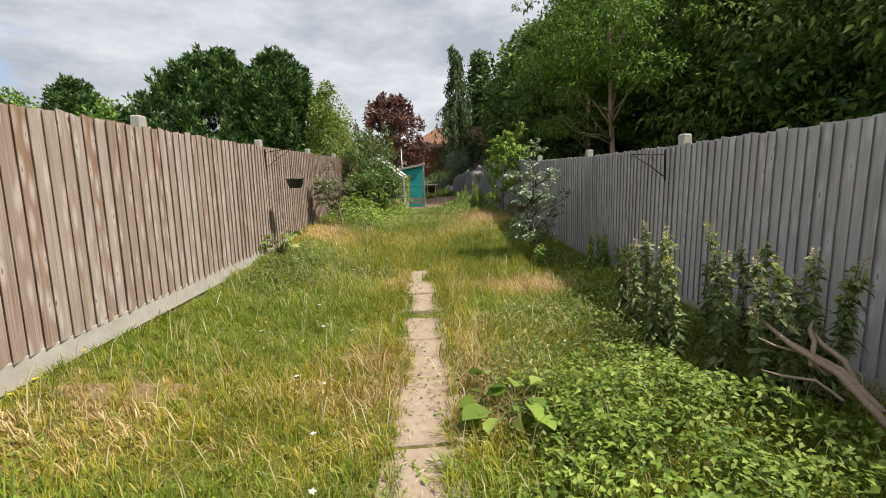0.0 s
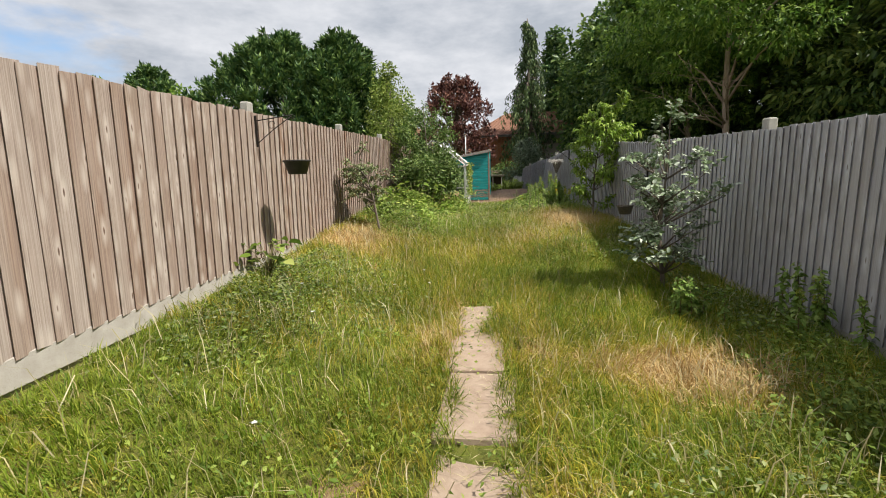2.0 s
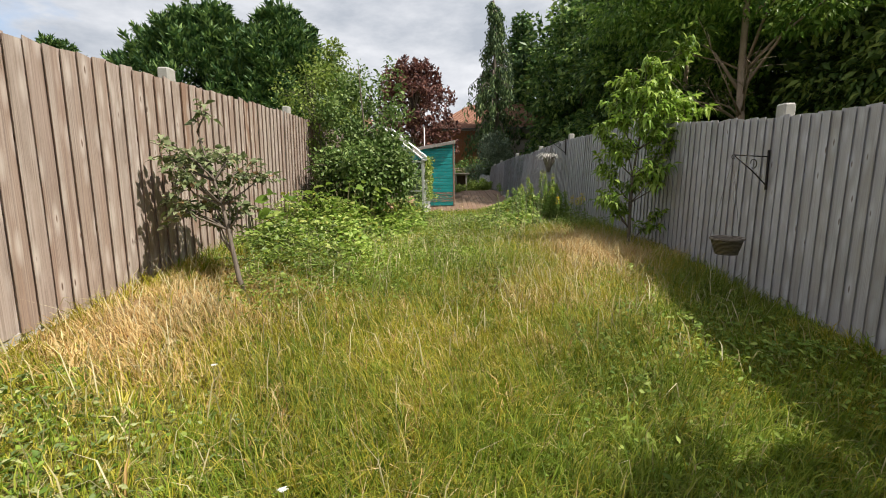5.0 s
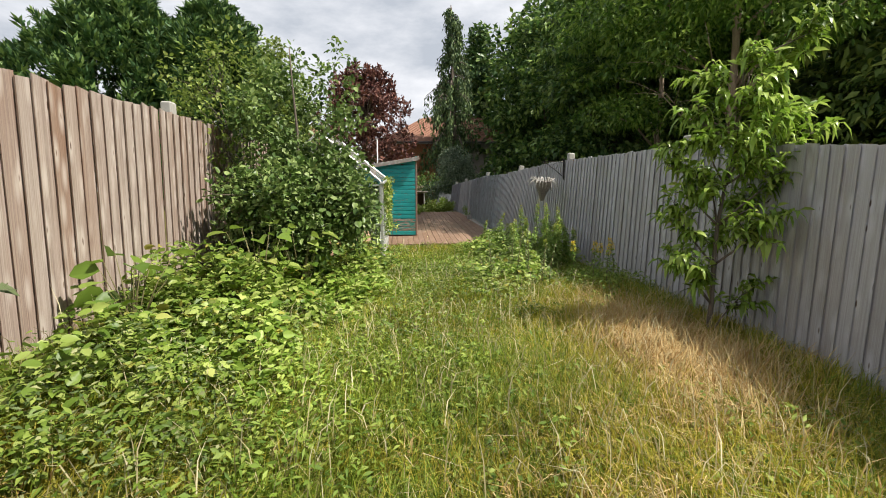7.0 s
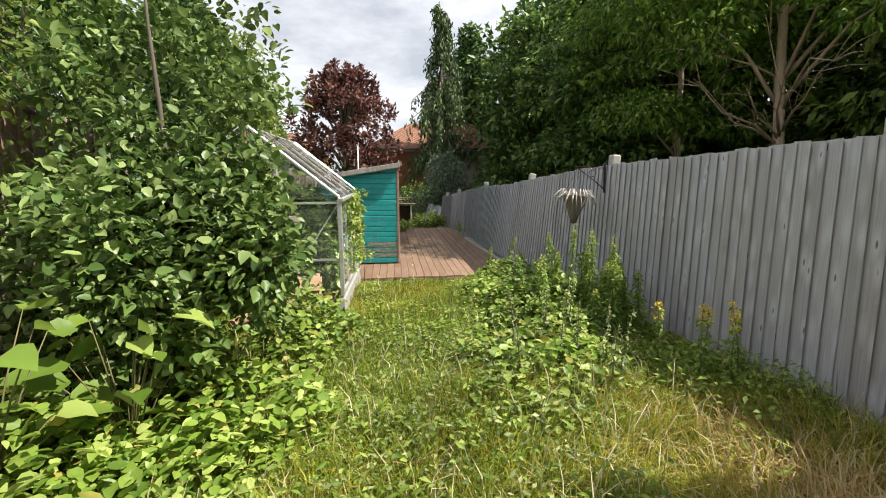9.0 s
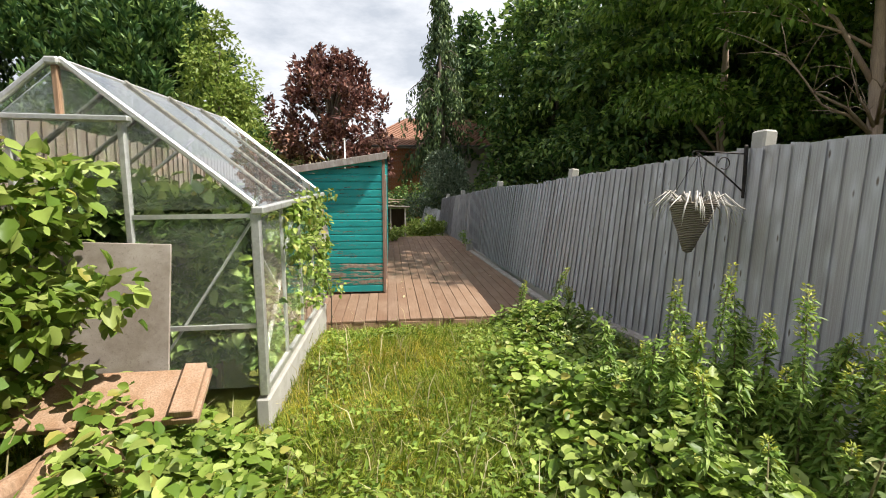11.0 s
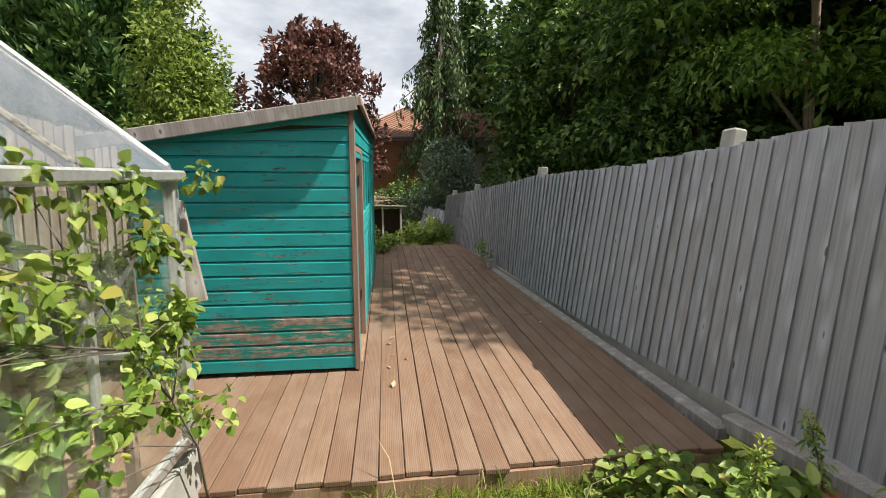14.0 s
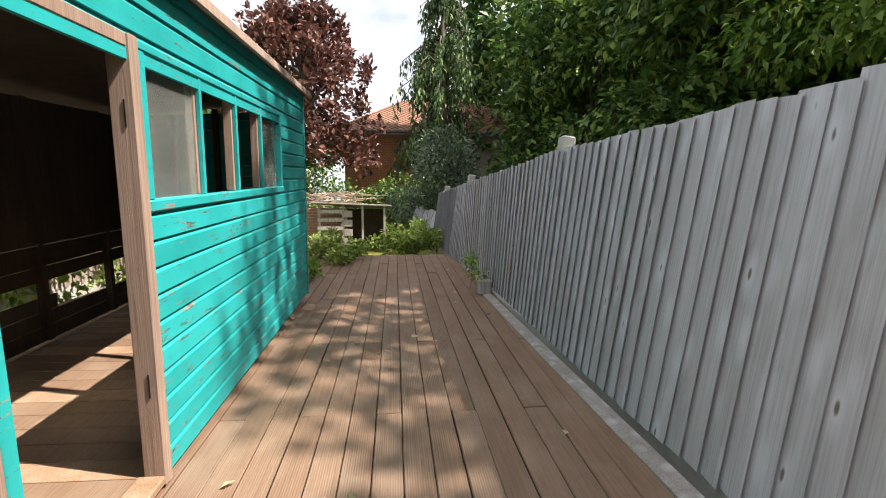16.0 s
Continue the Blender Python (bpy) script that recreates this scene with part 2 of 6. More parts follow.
def glass_material(name, dirt, rough, col):
    """Pane with real reflection; dirt lies on it as a thin scattering film."""
    k = Mat(name, rough, 0.0, 0.5)
    k.b.inputs["Transmission Weight"].default_value = 1.0
    k.b.inputs["IOR"].default_value = 1.45
    k.b.inputs["Base Color"].default_value = (0.93, 0.96, 0.94, 1)
    film = k.n.new("ShaderNodeBsdfDiffuse")
    film.inputs["Color"].default_value = (*col, 1)
    thin = k.n.new("ShaderNodeBsdfTranslucent")
    thin.inputs["Color"].default_value = (*col, 1)
    both = k.n.new("ShaderNodeMixShader")
    both.inputs["Fac"].default_value = 0.45
    k.l.new(film.outputs[0], both.inputs[1])
    k.l.new(thin.outputs[0], both.inputs[2])
    n = k.noise(k.coord("Object", (1, 1, 1), k.rand()), 2.6, 8.0, 0.65, 0.4)
    fac = k.ramp(n, [(0.25, dirt * 0.45), (0.7, min(1.0, dirt * 1.5))])
    mx = k.n.new("ShaderNodeMixShader")
    k.l.new(fac, mx.inputs["Fac"])
    k.l.new(k.b.outputs["BSDF"], mx.inputs[1])
    k.l.new(both.outputs[0], mx.inputs[2])
    k.l.new(mx.outputs[0], k.out.inputs["Surface"])
    return k.m


M_GLASS_ROOF = glass_material("milky_greenhouse_glass", 0.075, 0.01, (0.45, 0.47, 0.46))
M_GLASS_SIDE = glass_material("clear_greenhouse_glass", 0.05, 0.005, (0.55, 0.6, 0.5))
M_GLASS_SHED = glass_material("dusty_shed_glass", 0.24, 0.05, (0.30, 0.30, 0.28))

k = Mat("black_wrought_iron", 0.6, 0.5, 0.4)
k.color(k.ramp(k.noise(k.coord("Object"), 40.0, 5.0), [(0.35, (0.012, 0.012, 0.013)), (0.7, (0.05, 0.038, 0.03))]))
M_IRON = k.m
k = Mat("dark_plastic_pot", 0.55, 0.0, 0.4)
k.color(k.ramp(k.noise(k.coord("Object"), 9.0, 6.0), [(0.3, (0.022, 0.02, 0.02)), (0.7, (0.055, 0.05, 0.047))]))
M_POT = k.m
k = Mat("woven_wicker", 0.85, 0.0, 0.2)
wv = k.n.new("ShaderNodeTexWave")
wv.bands_direction = "Z"
wv.inputs["Scale"].default_value = 26.0
wv.inputs["Distortion"].default_value = 2.5
k.l.new(k.coord("Object"), wv.inputs["Vector"])
k.color(k.ramp(wv.outputs["Fac"], [(0.1, (0.10, 0.075, 0.055)), (0.6, (0.36, 0.31, 0.26))])).bump(wv.outputs["Fac"], 0.9, 0.01)
M_WICKER = k.m

# soil with thatch, dry patches and moss
k = Mat("soil_and_thatch", 0.95, spec=0.15)
v = k.coord("Object")
big = k.noise(v, 0.9, 5.0)
mid = k.noise(v, 7.0, 7.0, 0.7)
fine = k.noise(v, 60.0, 4.0, 0.8)
c = k.ramp(big, [(0.35, (0.12, 0.14, 0.025)), (0.55, (0.17, 0.165, 0.035)), (0.75, (0.27, 0.205, 0.08))])
c = k.mix(k.ramp(mid, [(0.45, 0.0), (0.7, 0.7)]), c, (0.09, 0.11, 0.025))
c = k.mix(k.ramp(fine, [(0.5, 0.0), (0.75, 0.6)]), c, (0.055, 0.05, 0.022))
k.color(c).bump(fine, 0.8, 0.02)
M_SOIL = k.m

k = Mat("dry_bare_earth", 0.95, spec=0.15)
v = k.coord("Object")
c = k.ramp(k.noise(v, 9.0, 8.0, 0.7), [(0.3, (0.24, 0.15, 0.085)), (0.7, (0.42, 0.29, 0.175))])
fine = k.noise(v, 90.0, 4.0, 0.8)
k.color(k.mix(k.ramp(fine, [(0.5, 0.0), (0.7, 0.6)]), c, (0.22, 0.15, 0.07))).bump(fine, 0.9, 0.02)
M_EARTH = k.m

M_GRASS = leaf_material("green_grass", (0.085, 0.15, 0.010), (0.18, 0.245, 0.018), (0.32, 0.355, 0.05), 0.55, 0.4, (0.42, 0.36, 0.16))
M_GRASS_Y = leaf_material("yellowing_grass", (0.21, 0.205, 0.012), (0.36, 0.32, 0.028), (0.50, 0.42, 0.08), 0.6, 0.4, (0.5, 0.4, 0.17))
M_STRAW = leaf_material("dry_straw_grass", (0.36, 0.21, 0.07), (0.54, 0.38, 0.16), (0.68, 0.54, 0.28), 0.7, 0.25)
M_SEED = leaf_material("ripe_seed_heads", (0.34, 0.3, 0.14), (0.5, 0.43, 0.24), (0.62, 0.55, 0.36), 0.7, 0.3)
M_WEED = leaf_material("bright_weed_leaves", (0.085, 0.15, 0.018), (0.185, 0.27, 0.035), (0.33, 0.40, 0.08), 0.6, 0.35)
M_BRAMBLE = leaf_material("bramble_leaves", (0.085, 0.155, 0.020), (0.220, 0.315, 0.046), (0.420, 0.485, 0.140), 0.45, 0.38, (0.36, 0.33, 0.07))
M_HAW = leaf_material("dark_shrub_leaves", (0.05, 0.10, 0.02), (0.12, 0.19, 0.045), (0.28, 0.36, 0.12), 0.42, 0.3)
M_SILVER = leaf_material("silvery_apple_leaves", (0.08, 0.13, 0.05), (0.20, 0.265, 0.14), (0.50, 0.55, 0.44), 0.5, 0.25)
M_APPLE = leaf_material("dull_apple_leaves", (0.07, 0.095, 0.035), (0.15, 0.185, 0.075), (0.29, 0.31, 0.17), 0.55, 0.3, (0.3, 0.18, 0.09))
M_PEACH = leaf_material("glossy_peach_leaves", (0.10, 0.185, 0.018), (0.21, 0.325, 0.038), (0.38, 0.48, 0.11), 0.38, 0.4)
M_NETTLE = leaf_material("nettle_leaves", (0.075, 0.120, 0.033), (0.150, 0.203, 0.068), (0.360, 0.375, 0.165), 0.6, 0.3)
M_SPIKE = leaf_material("tall_weed_foliage", (0.095, 0.18, 0.025), (0.20, 0.31, 0.055), (0.36, 0.46, 0.12), 0.5, 0.4)
M_BUD = leaf_material("yellow_green_buds", (0.2, 0.25, 0.03), (0.36, 0.4, 0.05), (0.52, 0.5, 0.08), 0.55, 0.3)
M_CYPRESS = leaf_material("dark_cypress_sprays", (0.024, 0.062, 0.022), (0.060, 0.126, 0.036), (0.190, 0.280, 0.080), 0.6, 0.18)
M_WEEP = leaf_material("weeping_cedar_sprays", (0.030, 0.062, 0.026), (0.078, 0.130, 0.046), (0.190, 0.255, 0.090), 0.6, 0.12)
M_DARKTREE = leaf_material("deep_shade_leaves", (0.026, 0.066, 0.016), (0.075, 0.150, 0.034), (0.260, 0.355, 0.088), 0.42, 0.3)
M_YEW = leaf_material("sunlit_yew_sprays", (0.050, 0.095, 0.022), (0.130, 0.195, 0.045), (0.330, 0.390, 0.095), 0.5, 0.35)
M_FEATHER = leaf_material("feathery_tree_leaves", (0.052, 0.120, 0.017), (0.128, 0.232, 0.034), (0.290, 0.400, 0.078), 0.45, 0.45)
M_LIGHTTREE = leaf_material("light_tree_leaves", (0.108, 0.171, 0.027), (0.198, 0.270, 0.050), (0.324, 0.378, 0.099), 0.5, 0.4)
M_COPPER = leaf_material("copper_red_leaves", (0.045, 0.020, 0.020), (0.135, 0.055, 0.047), (0.30, 0.150, 0.115), 0.45, 0.25)
M_BLUEBUSH = leaf_material("grey_green_bush_leaves", (0.06, 0.095, 0.055), (0.13, 0.175, 0.11), (0.26, 0.31, 0.21), 0.55, 0.25)
M_STALK = leaf_material("bleached_dead_stalks", (0.30, 0.27, 0.23), (0.46, 0.43, 0.39), (0.60, 0.57, 0.53), 0.8, 0.15)
M_STEM = leaf_material("green_brown_stems", (0.09, 0.1, 0.03), (0.16, 0.15, 0.06), (0.22, 0.17, 0.09), 0.7, 0.1)
M_FLOWER_Y = leaf_material("yellow_petals", (0.6, 0.42, 0.02), (0.75, 0.55, 0.03), (0.8, 0.62, 0.05), 0.5, 0.3)
M_FLOWER_W = leaf_material("white_petals", (0.7, 0.7, 0.66), (0.78, 0.78, 0.75), (0.82, 0.82, 0.8), 0.5, 0.3)

# ---- mesh helpers ----


def mesh_of(name, verts, faces, mat, smooth=False):
    me = bpy.data.meshes.new(name)
    me.from_pydata([tuple(v) for v in verts], [], faces)
    me.materials.append(mat)
    if smooth:
        me.polygons.foreach_set("use_smooth", [True] * len(me.polygons))
    return me


def mesh_np(name, verts, tris, mat):
    """A mesh of triangles from number arrays."""
    me = bpy.data.meshes.new(name)
    nv, nt = len(verts), len(tris)
    me.vertices.add(nv)
    me.vertices.foreach_set("co", np.ascontiguousarray(verts, dtype=np.float32).ravel())
    me.loops.add(nt * 3)
    me.loops.foreach_set("vertex_index", np.ascontiguousarray(tris, dtype=np.int32).ravel())
    me.polygons.add(nt)
    me.polygons.foreach_set("loop_start", np.arange(0, nt * 3, 3, dtype=np.int32))
    me.update(calc_edges=True)
    me.materials.append(mat)
    return me


def child(name, me, parent, label="", m=None):
    ob = new(name, me)
    ob.parent = parent
    if m is not None:
        ob.matrix_basis = m
    if label:
        ob["label"] = label
    return ob


def part(name, bm, mat, parent, label="", m=None, smooth=False):
    me = bpy.data.meshes.new(name)
    bm.to_mesh(me)
    bm.free()
    me.materials.append(mat)
    if smooth:
        me.polygons.foreach_set("use_smooth", [True] * len(me.polygons))
    return child(name, me, parent, label, m)


def thing(name, label, category, m=None, group="", kind=""):
    ob = new(name)
    ob.empty_display_size = 0.1
    if m is not None:
        ob.matrix_basis = m
    return tagged(ob, label, category, group, kind)


def box_bm(x0, x1, y0, y1, z0, z1, bevel=0.0):
    bm = bmesh.new()
    vs = [bm.verts.new((x, y, z)) for x in (x0, x1) for y in (y0, y1) for z in (z0, z1)]
    for f in ((0, 1, 3, 2), (4, 6, 7, 5), (0, 4, 5, 1), (2, 3, 7, 6), (0, 2, 6, 4), (1, 5, 7, 3)):
        bm.faces.new([vs[i] for i in f])
    if bevel:
        bmesh.ops.bevel(bm, geom=bm.edges[:], offset=bevel, segments=1, affect="EDGES")
    bmesh.ops.recalc_face_normals(bm, faces=bm.faces[:])
    return bm


def bar_bm(a, b, w, d, bevel=0.0, up=(0, 0, 1)):
    """A square bar from a to b."""
    a, b = Vector(a), Vector(b)
    z = (b - a).normalized()
    u = Vector(up)
    if abs(z.dot(u)) > 0.95:
        u = Vector((0, 1, 0))
    x = u.cross(z).normalized()
    y = z.cross(x)
    bm = box_bm(-w / 2, w / 2, -d / 2, d / 2, 0, (b - a).length, bevel)
    m = Matrix((x, y, z)).transposed().to_4x4()
    bm.transform(Matrix.Translation(a) @ m)
    return bm


def tube_arrays(points, radii, sides=6):
    """Vertices and triangles of a bent tapered tube."""
    pts = [Vector(p) for p in points]
    verts, tris = [], []
    side = Vector((1, 0.13, 0.07))
    for i, p in enumerate(pts):
        d = (pts[min(i + 1, len(pts) - 1)] - pts[max(i - 1, 0)]).normalized()
        u = d.cross(side)
        u = u.normalized() if u.length > 1e-4 else Vector((0, 1, 0))
        w = d.cross(u)
        for s in range(sides):
            a = 2 * math.pi * s / sides
            verts.append(p + (u * math.cos(a) + w * math.sin(a)) * radii[i])
    for i in range(len(pts) - 1):
        for s in range(sides):
            a, b = i * sides + s, i * sides + (s + 1) % sides
            tris += [(a, b, b + sides), (a, b + sides, a + sides)]
    for end in (0, len(pts) - 1):
        o = end * sides
        for s in range(1, sides - 1):
            tris.append((o, o + s, o + s + 1) if end else (o, o + s + 1, o + s))
    return verts, tris


class Tubes:
    """Gathers tubes into one mesh."""

    def __init__(self):
        self.v, self.f = [], []

    def add(self, points, radii, sides=6):
        v, f = tube_arrays(points, radii, sides)
        o = len(self.v)
        self.v += v
        self.f += [(a + o, b + o, c + o) for a, b, c in f]
        return self

    def mesh(self, name, mat):
        return mesh_of(name, self.v, self.f, mat, True)


def unit(a):
    return a / np.maximum(np.linalg.norm(a, axis=1, keepdims=True), 1e-9)


def leaf_arrays(rng, P, D, length, width, fold=0.25, curl=0.25):
    """Folded leaves: at each place P pointing along D; six points and four triangles each."""
    n = len(P)
    D = unit(D)
    up = unit(np.tile((0.0, 0.0, 1.0), (n, 1)) + rng.normal(0, 0.45, (n, 3)))
    S = unit(np.cross(D, up))
    N = np.cross(S, D)
    L = (length * rng.uniform(0.6, 1.25, n))[:, None]
    W = (width * rng.uniform(0.7, 1.2, n))[:, None]
    c = curl * rng.uniform(-0.3, 1.0, n)[:, None]
    base = P
    midl = P + D * L * 0.42 + S * W * 0.5 + N * W * fold
    midr = P + D * L * 0.42 - S * W * 0.5 + N * W * fold
    rib = P + D * L * 0.5 - N * L * c * 0.15
    tip = P + D * L - N * L * c
    V = np.stack([base, midl, rib, midr, tip], 1).reshape(-1, 3)
    T = np.array([(0, 2, 1), (0, 3, 2), (1, 2, 4), (2, 3, 4)])
    F = (np.arange(n)[:, None, None] * 5 + T[None]).reshape(-1, 3)
    return V, F


def broad_leaf_arrays(rng, P, D, length, width, fold=0.2, curl=0.3):
    """Rounded leaves with a folded midrib and a drooping tip; nine points, eight triangles each."""
    n = len(P)
    D = unit(D)
    up = unit(np.tile((0.0, 0.0, 1.0), (n, 1)) + rng.normal(0, 0.4, (n, 3)))
    S = unit(np.cross(D, up))
    N = np.cross(S, D)
    big = rng.uniform(0.5, 1.3, n)
    L = (length * big)[:, None]
    W = (width * big * rng.uniform(0.8, 1.15, n))[:, None]
    c = curl * rng.uniform(-0.2, 1.0, n)[:, None]
    f = fold * rng.uniform(0.3, 1.4, n)[:, None]

    def edge(u, w, dip):
        return P + D * L * u + S * W * w + N * (W * f - L * c * dip)

    rib, tip = P + D * L * 0.48 - N * L * c * 0.15, P + D * L - N * L * c
    V = np.stack([P, edge(0.12, 0.34, 0), edge(0.40, 0.5, 0.1), edge(0.76, 0.3, 0.5), tip, edge(0.76, -0.3, 0.5), edge(0.40, -0.5, 0.1), edge(0.12, -0.34, 0), rib], 1).reshape(-1, 3)
    T = np.array([(i, 8, (i + 1) % 8) for i in range(8)])
    F = (np.arange(n)[:, None, None] * 9 + T[None]).reshape(-1, 3)
    return V, F


def blade_arrays(rng, P, D, length, width, bend):
    """Grass blades: narrow bent strips that end in a point."""
    n = len(P)
    D = unit(D)
    L = (length * rng.uniform(0.55, 1.3, n))[:, None] if np.ndim(length) == 0 else (length * rng.uniform(0.7, 1.2, n))[:, None]
    a = rng.uniform(0, 2 * np.pi, n)
    S = np.stack([np.cos(a), np.sin(a), 0 * a], 1)
    H = D.copy()
    H[:, 2] = 0
    H = unit(H + rng.normal(0, 0.25, (n, 3)) * (1, 1, 0))
    b = (bend * rng.uniform(0.3, 1.3, n))[:, None]
    W = (width * rng.uniform(0.6, 1.3, n))[:, None]
    Z = np.array([[0, 0, 1.0]])
    p1 = P + Z * L * 0.55 * (1 - 0.35 * b) + H * L * 0.28 * b
    p2 = P + Z * L * (0.98 - 0.75 * b) + H * L * 0.85 * b
    V = np.stack([P - S * W * 0.5, P + S * W * 0.5, p1 - S * W * 0.42, p1 + S * W * 0.42, p2], 1).reshape(-1, 3)
    T = np.array([(0, 1, 3), (0, 3, 2), (2, 3, 4)])
    F = (np.arange(n)[:, None, None] * 5 + T[None]).reshape(-1, 3)
    return V, F


def join(parts_):
    vs, fs, o = [], [], 0
    for v, f in parts_:
        vs.append(v)
        fs.append(f + o)
        o += len(v)
    return np.concatenate(vs), np.concatenate(fs)


def ball(rng, n, shell=0.55):
    d = unit(rng.normal(0, 1, (n, 3)))
    return d * (shell + (1 - shell) * rng.random((n, 1)) ** 0.5)


# ---- the lie of the land ----
LAND_Y = (-400, -3, -0.7, 6.6, 7.8, 9.4, 11.3, 13, 15.5, 17, 18.1, 19, 28, 33, 60, 400)
LAND_Z = (-0.3, -0.05, -0.03, 0.0, 0.08, 0.26, 0.42, 0.5, 0.56, 0.54, 0.42, 0.36, 0.4, 0.6, 0.9, 1.0)


def land(x, y):
    x, y = np.asarray(x, float), np.asarray(y, float)
    z = np.interp(y, LAND_Y, LAND_Z)
    left = np.clip((0.35 - x) / 2.0, 0, 1)
    left = left * left * (3 - 2 * left)
    z = z + left * np.interp(y, (-10, 3.0, 5.0, 6.4, 7.8, 11.8, 16, 19, 40), (0.25, 0.27, 0.34, 0.47, 0.49, 0.36, 0.16, 0.05, 0.0))
    z = z + 0.025 * np.sin(1.9 * x + 0.7 * y) * np.sin(1.3 * y - 0.8 * x)
    return z


def axis_steps(parts_):
    out = []
    for a, b, step in parts_:
        out += list(np.arange(a, b - 1e-6, step))
    return np.array(out + [parts_[-1][1]])


gx = axis_steps([(-400, -60, 40), (-60, -8, 4), (-8, -2.4, 0.7), (-2.4, 4.4, 0.1), (4.4, 10, 0.7), (10, 60, 5), (60, 400, 40)])
gy = axis_steps([(-400, -60, 40), (-60, -6, 6), (-6, -1, 0.5), (-1, 19.5, 0.1), (19.5, 34, 0.5), (34, 60, 3), (60, 400, 40)])
GX, GY = np.meshgrid(gx, gy)
GZ = land(GX, GY)
under = (GY > 18.3) & (GY < 27.4) & (GX > -1.6) & (GX < 3.2)
GZ = np.where(under, np.minimum(GZ, 0.36), GZ)
nx_ = len(gx)
I, J = np.meshgrid(np.arange(len(gy) - 1), np.arange(nx_ - 1), indexing="ij")
q = (I * nx_ + J).ravel()
tri = np.concatenate([np.stack([q, q + 1, q + nx_ + 1], 1), np.stack([q, q + nx_ + 1, q + nx_], 1)])
ground = new("ground", mesh_np("ground", np.stack([GX, GY, GZ], -1).reshape(-1, 3), tri, M_SOIL))
ground.data.polygons.foreach_set("use_smooth", [True] * len(ground.data.polygons))
tagged(ground, "uneven brown and green garden ground rising away", "ground", kind="structure")

# ---- fences ----
LEFT_POSTS = (-2.7, 0.4, 3.45, 6.7, 9.9, 12.95, 16.1, 19.3, 22.5, 25.7)
RIGHT_POSTS = (0.95, 3.9, 6.85, 9.9, 12.95, 15.92, 18.88, 21.78, 24.8, 27.5)


def left_line(y):
    """Base and top of the left fence's boards at y."""
    top = np.interp(y, (-6.7, 1.8, 3.8, 5.8, 10.7, 13.0, 27), (1.97, 2.17, 2.22, 2.27, 2.44, 2.52, 2.5))
    return Vector((-1.80, y, top - 1.72)), Vector((-1.755, y, top))


def right_line(y):
    tx = np.interp(y, (-4.7, 3.9, 6.8, 9.9, 12.9, 15.9, 18.9, 21.8, 24.8, 27.5, 29), (3.99, 3.91, 3.85, 3.70, 3.55, 3.31, 3.20, 2.93, 2.70, 2.66, 2.64))
    bx = np.interp(y, (-4.7, 6.8, 9.9, 12.9, 15.9, 17.5, 18.9, 20.4, 23.7, 25.7, 29), (3.88, 3.82, 3.66, 3.48, 3.2, 3.1, 2.97, 2.84, 2.72, 2.54, 2.5))
    tz = np.interp(y, (-4.7, 1.3, 3.9, 6.8, 9.9, 12.9, 15.9, 18.6, 19.8, 21.8, 24.8, 27.5, 29), (1.66, 1.75, 1.78, 1.84, 1.95, 2.2, 2.23, 2.17, 2.11, 2.10, 1.97, 1.9, 1.88))
    bz = np.interp(y, (-4.7, 6.8, 9.9, 13, 16, 18.5, 25.7, 29), (0.02, 0.10, 0.27, 0.5, 0.58, 0.60, 0.84, 0.9))
    return Vector((bx, y, bz)), Vector((tx, y, tz))


def board_mesh(name, w, mat, rng, thick_first=False):
    """A feather-edged board one metre high, width along x, thick edge at +x; the ends are a little ragged."""
    t0, t1 = (0.021, 0.006) if thick_first else (0.005, 0.018)
    u0, u1 = (0.018, 0.0) if thick_first else (0.0, 0.02)
    tilt = rng.uniform(-0.006, 0.006)
    foot = [rng.uniform(-0.008, 0.003) for _ in range(2)]
    bow = rng.uniform(-0.004, 0.004)
    rows = []
    for z, dz in ((0.0, foot), (0.33, (0, 0)), (0.67, (0, 0)), (1.0, (tilt, -tilt))):
        b = bow * math.sin(z * math.pi)
        rows.append([(-w / 2 + u0 + b, 0.0, z + dz[0]), (w / 2 - u1 + b, 0.0, z + dz[1]), (w / 2 + b, -t1, z + dz[1]), (-w / 2 + b, -t0, z + dz[0])])
    verts = [v for r in rows for v in r]
    faces = []
    for i in range(3):
        for s in range(4):
            a, b = i * 4 + s, i * 4 + (s + 1) % 4
            faces.append((a, b, b + 4, a + 4))
    faces += [(3, 2, 1, 0), (12, 13, 14, 15)]
    return mesh_of(name, verts, faces, mat)


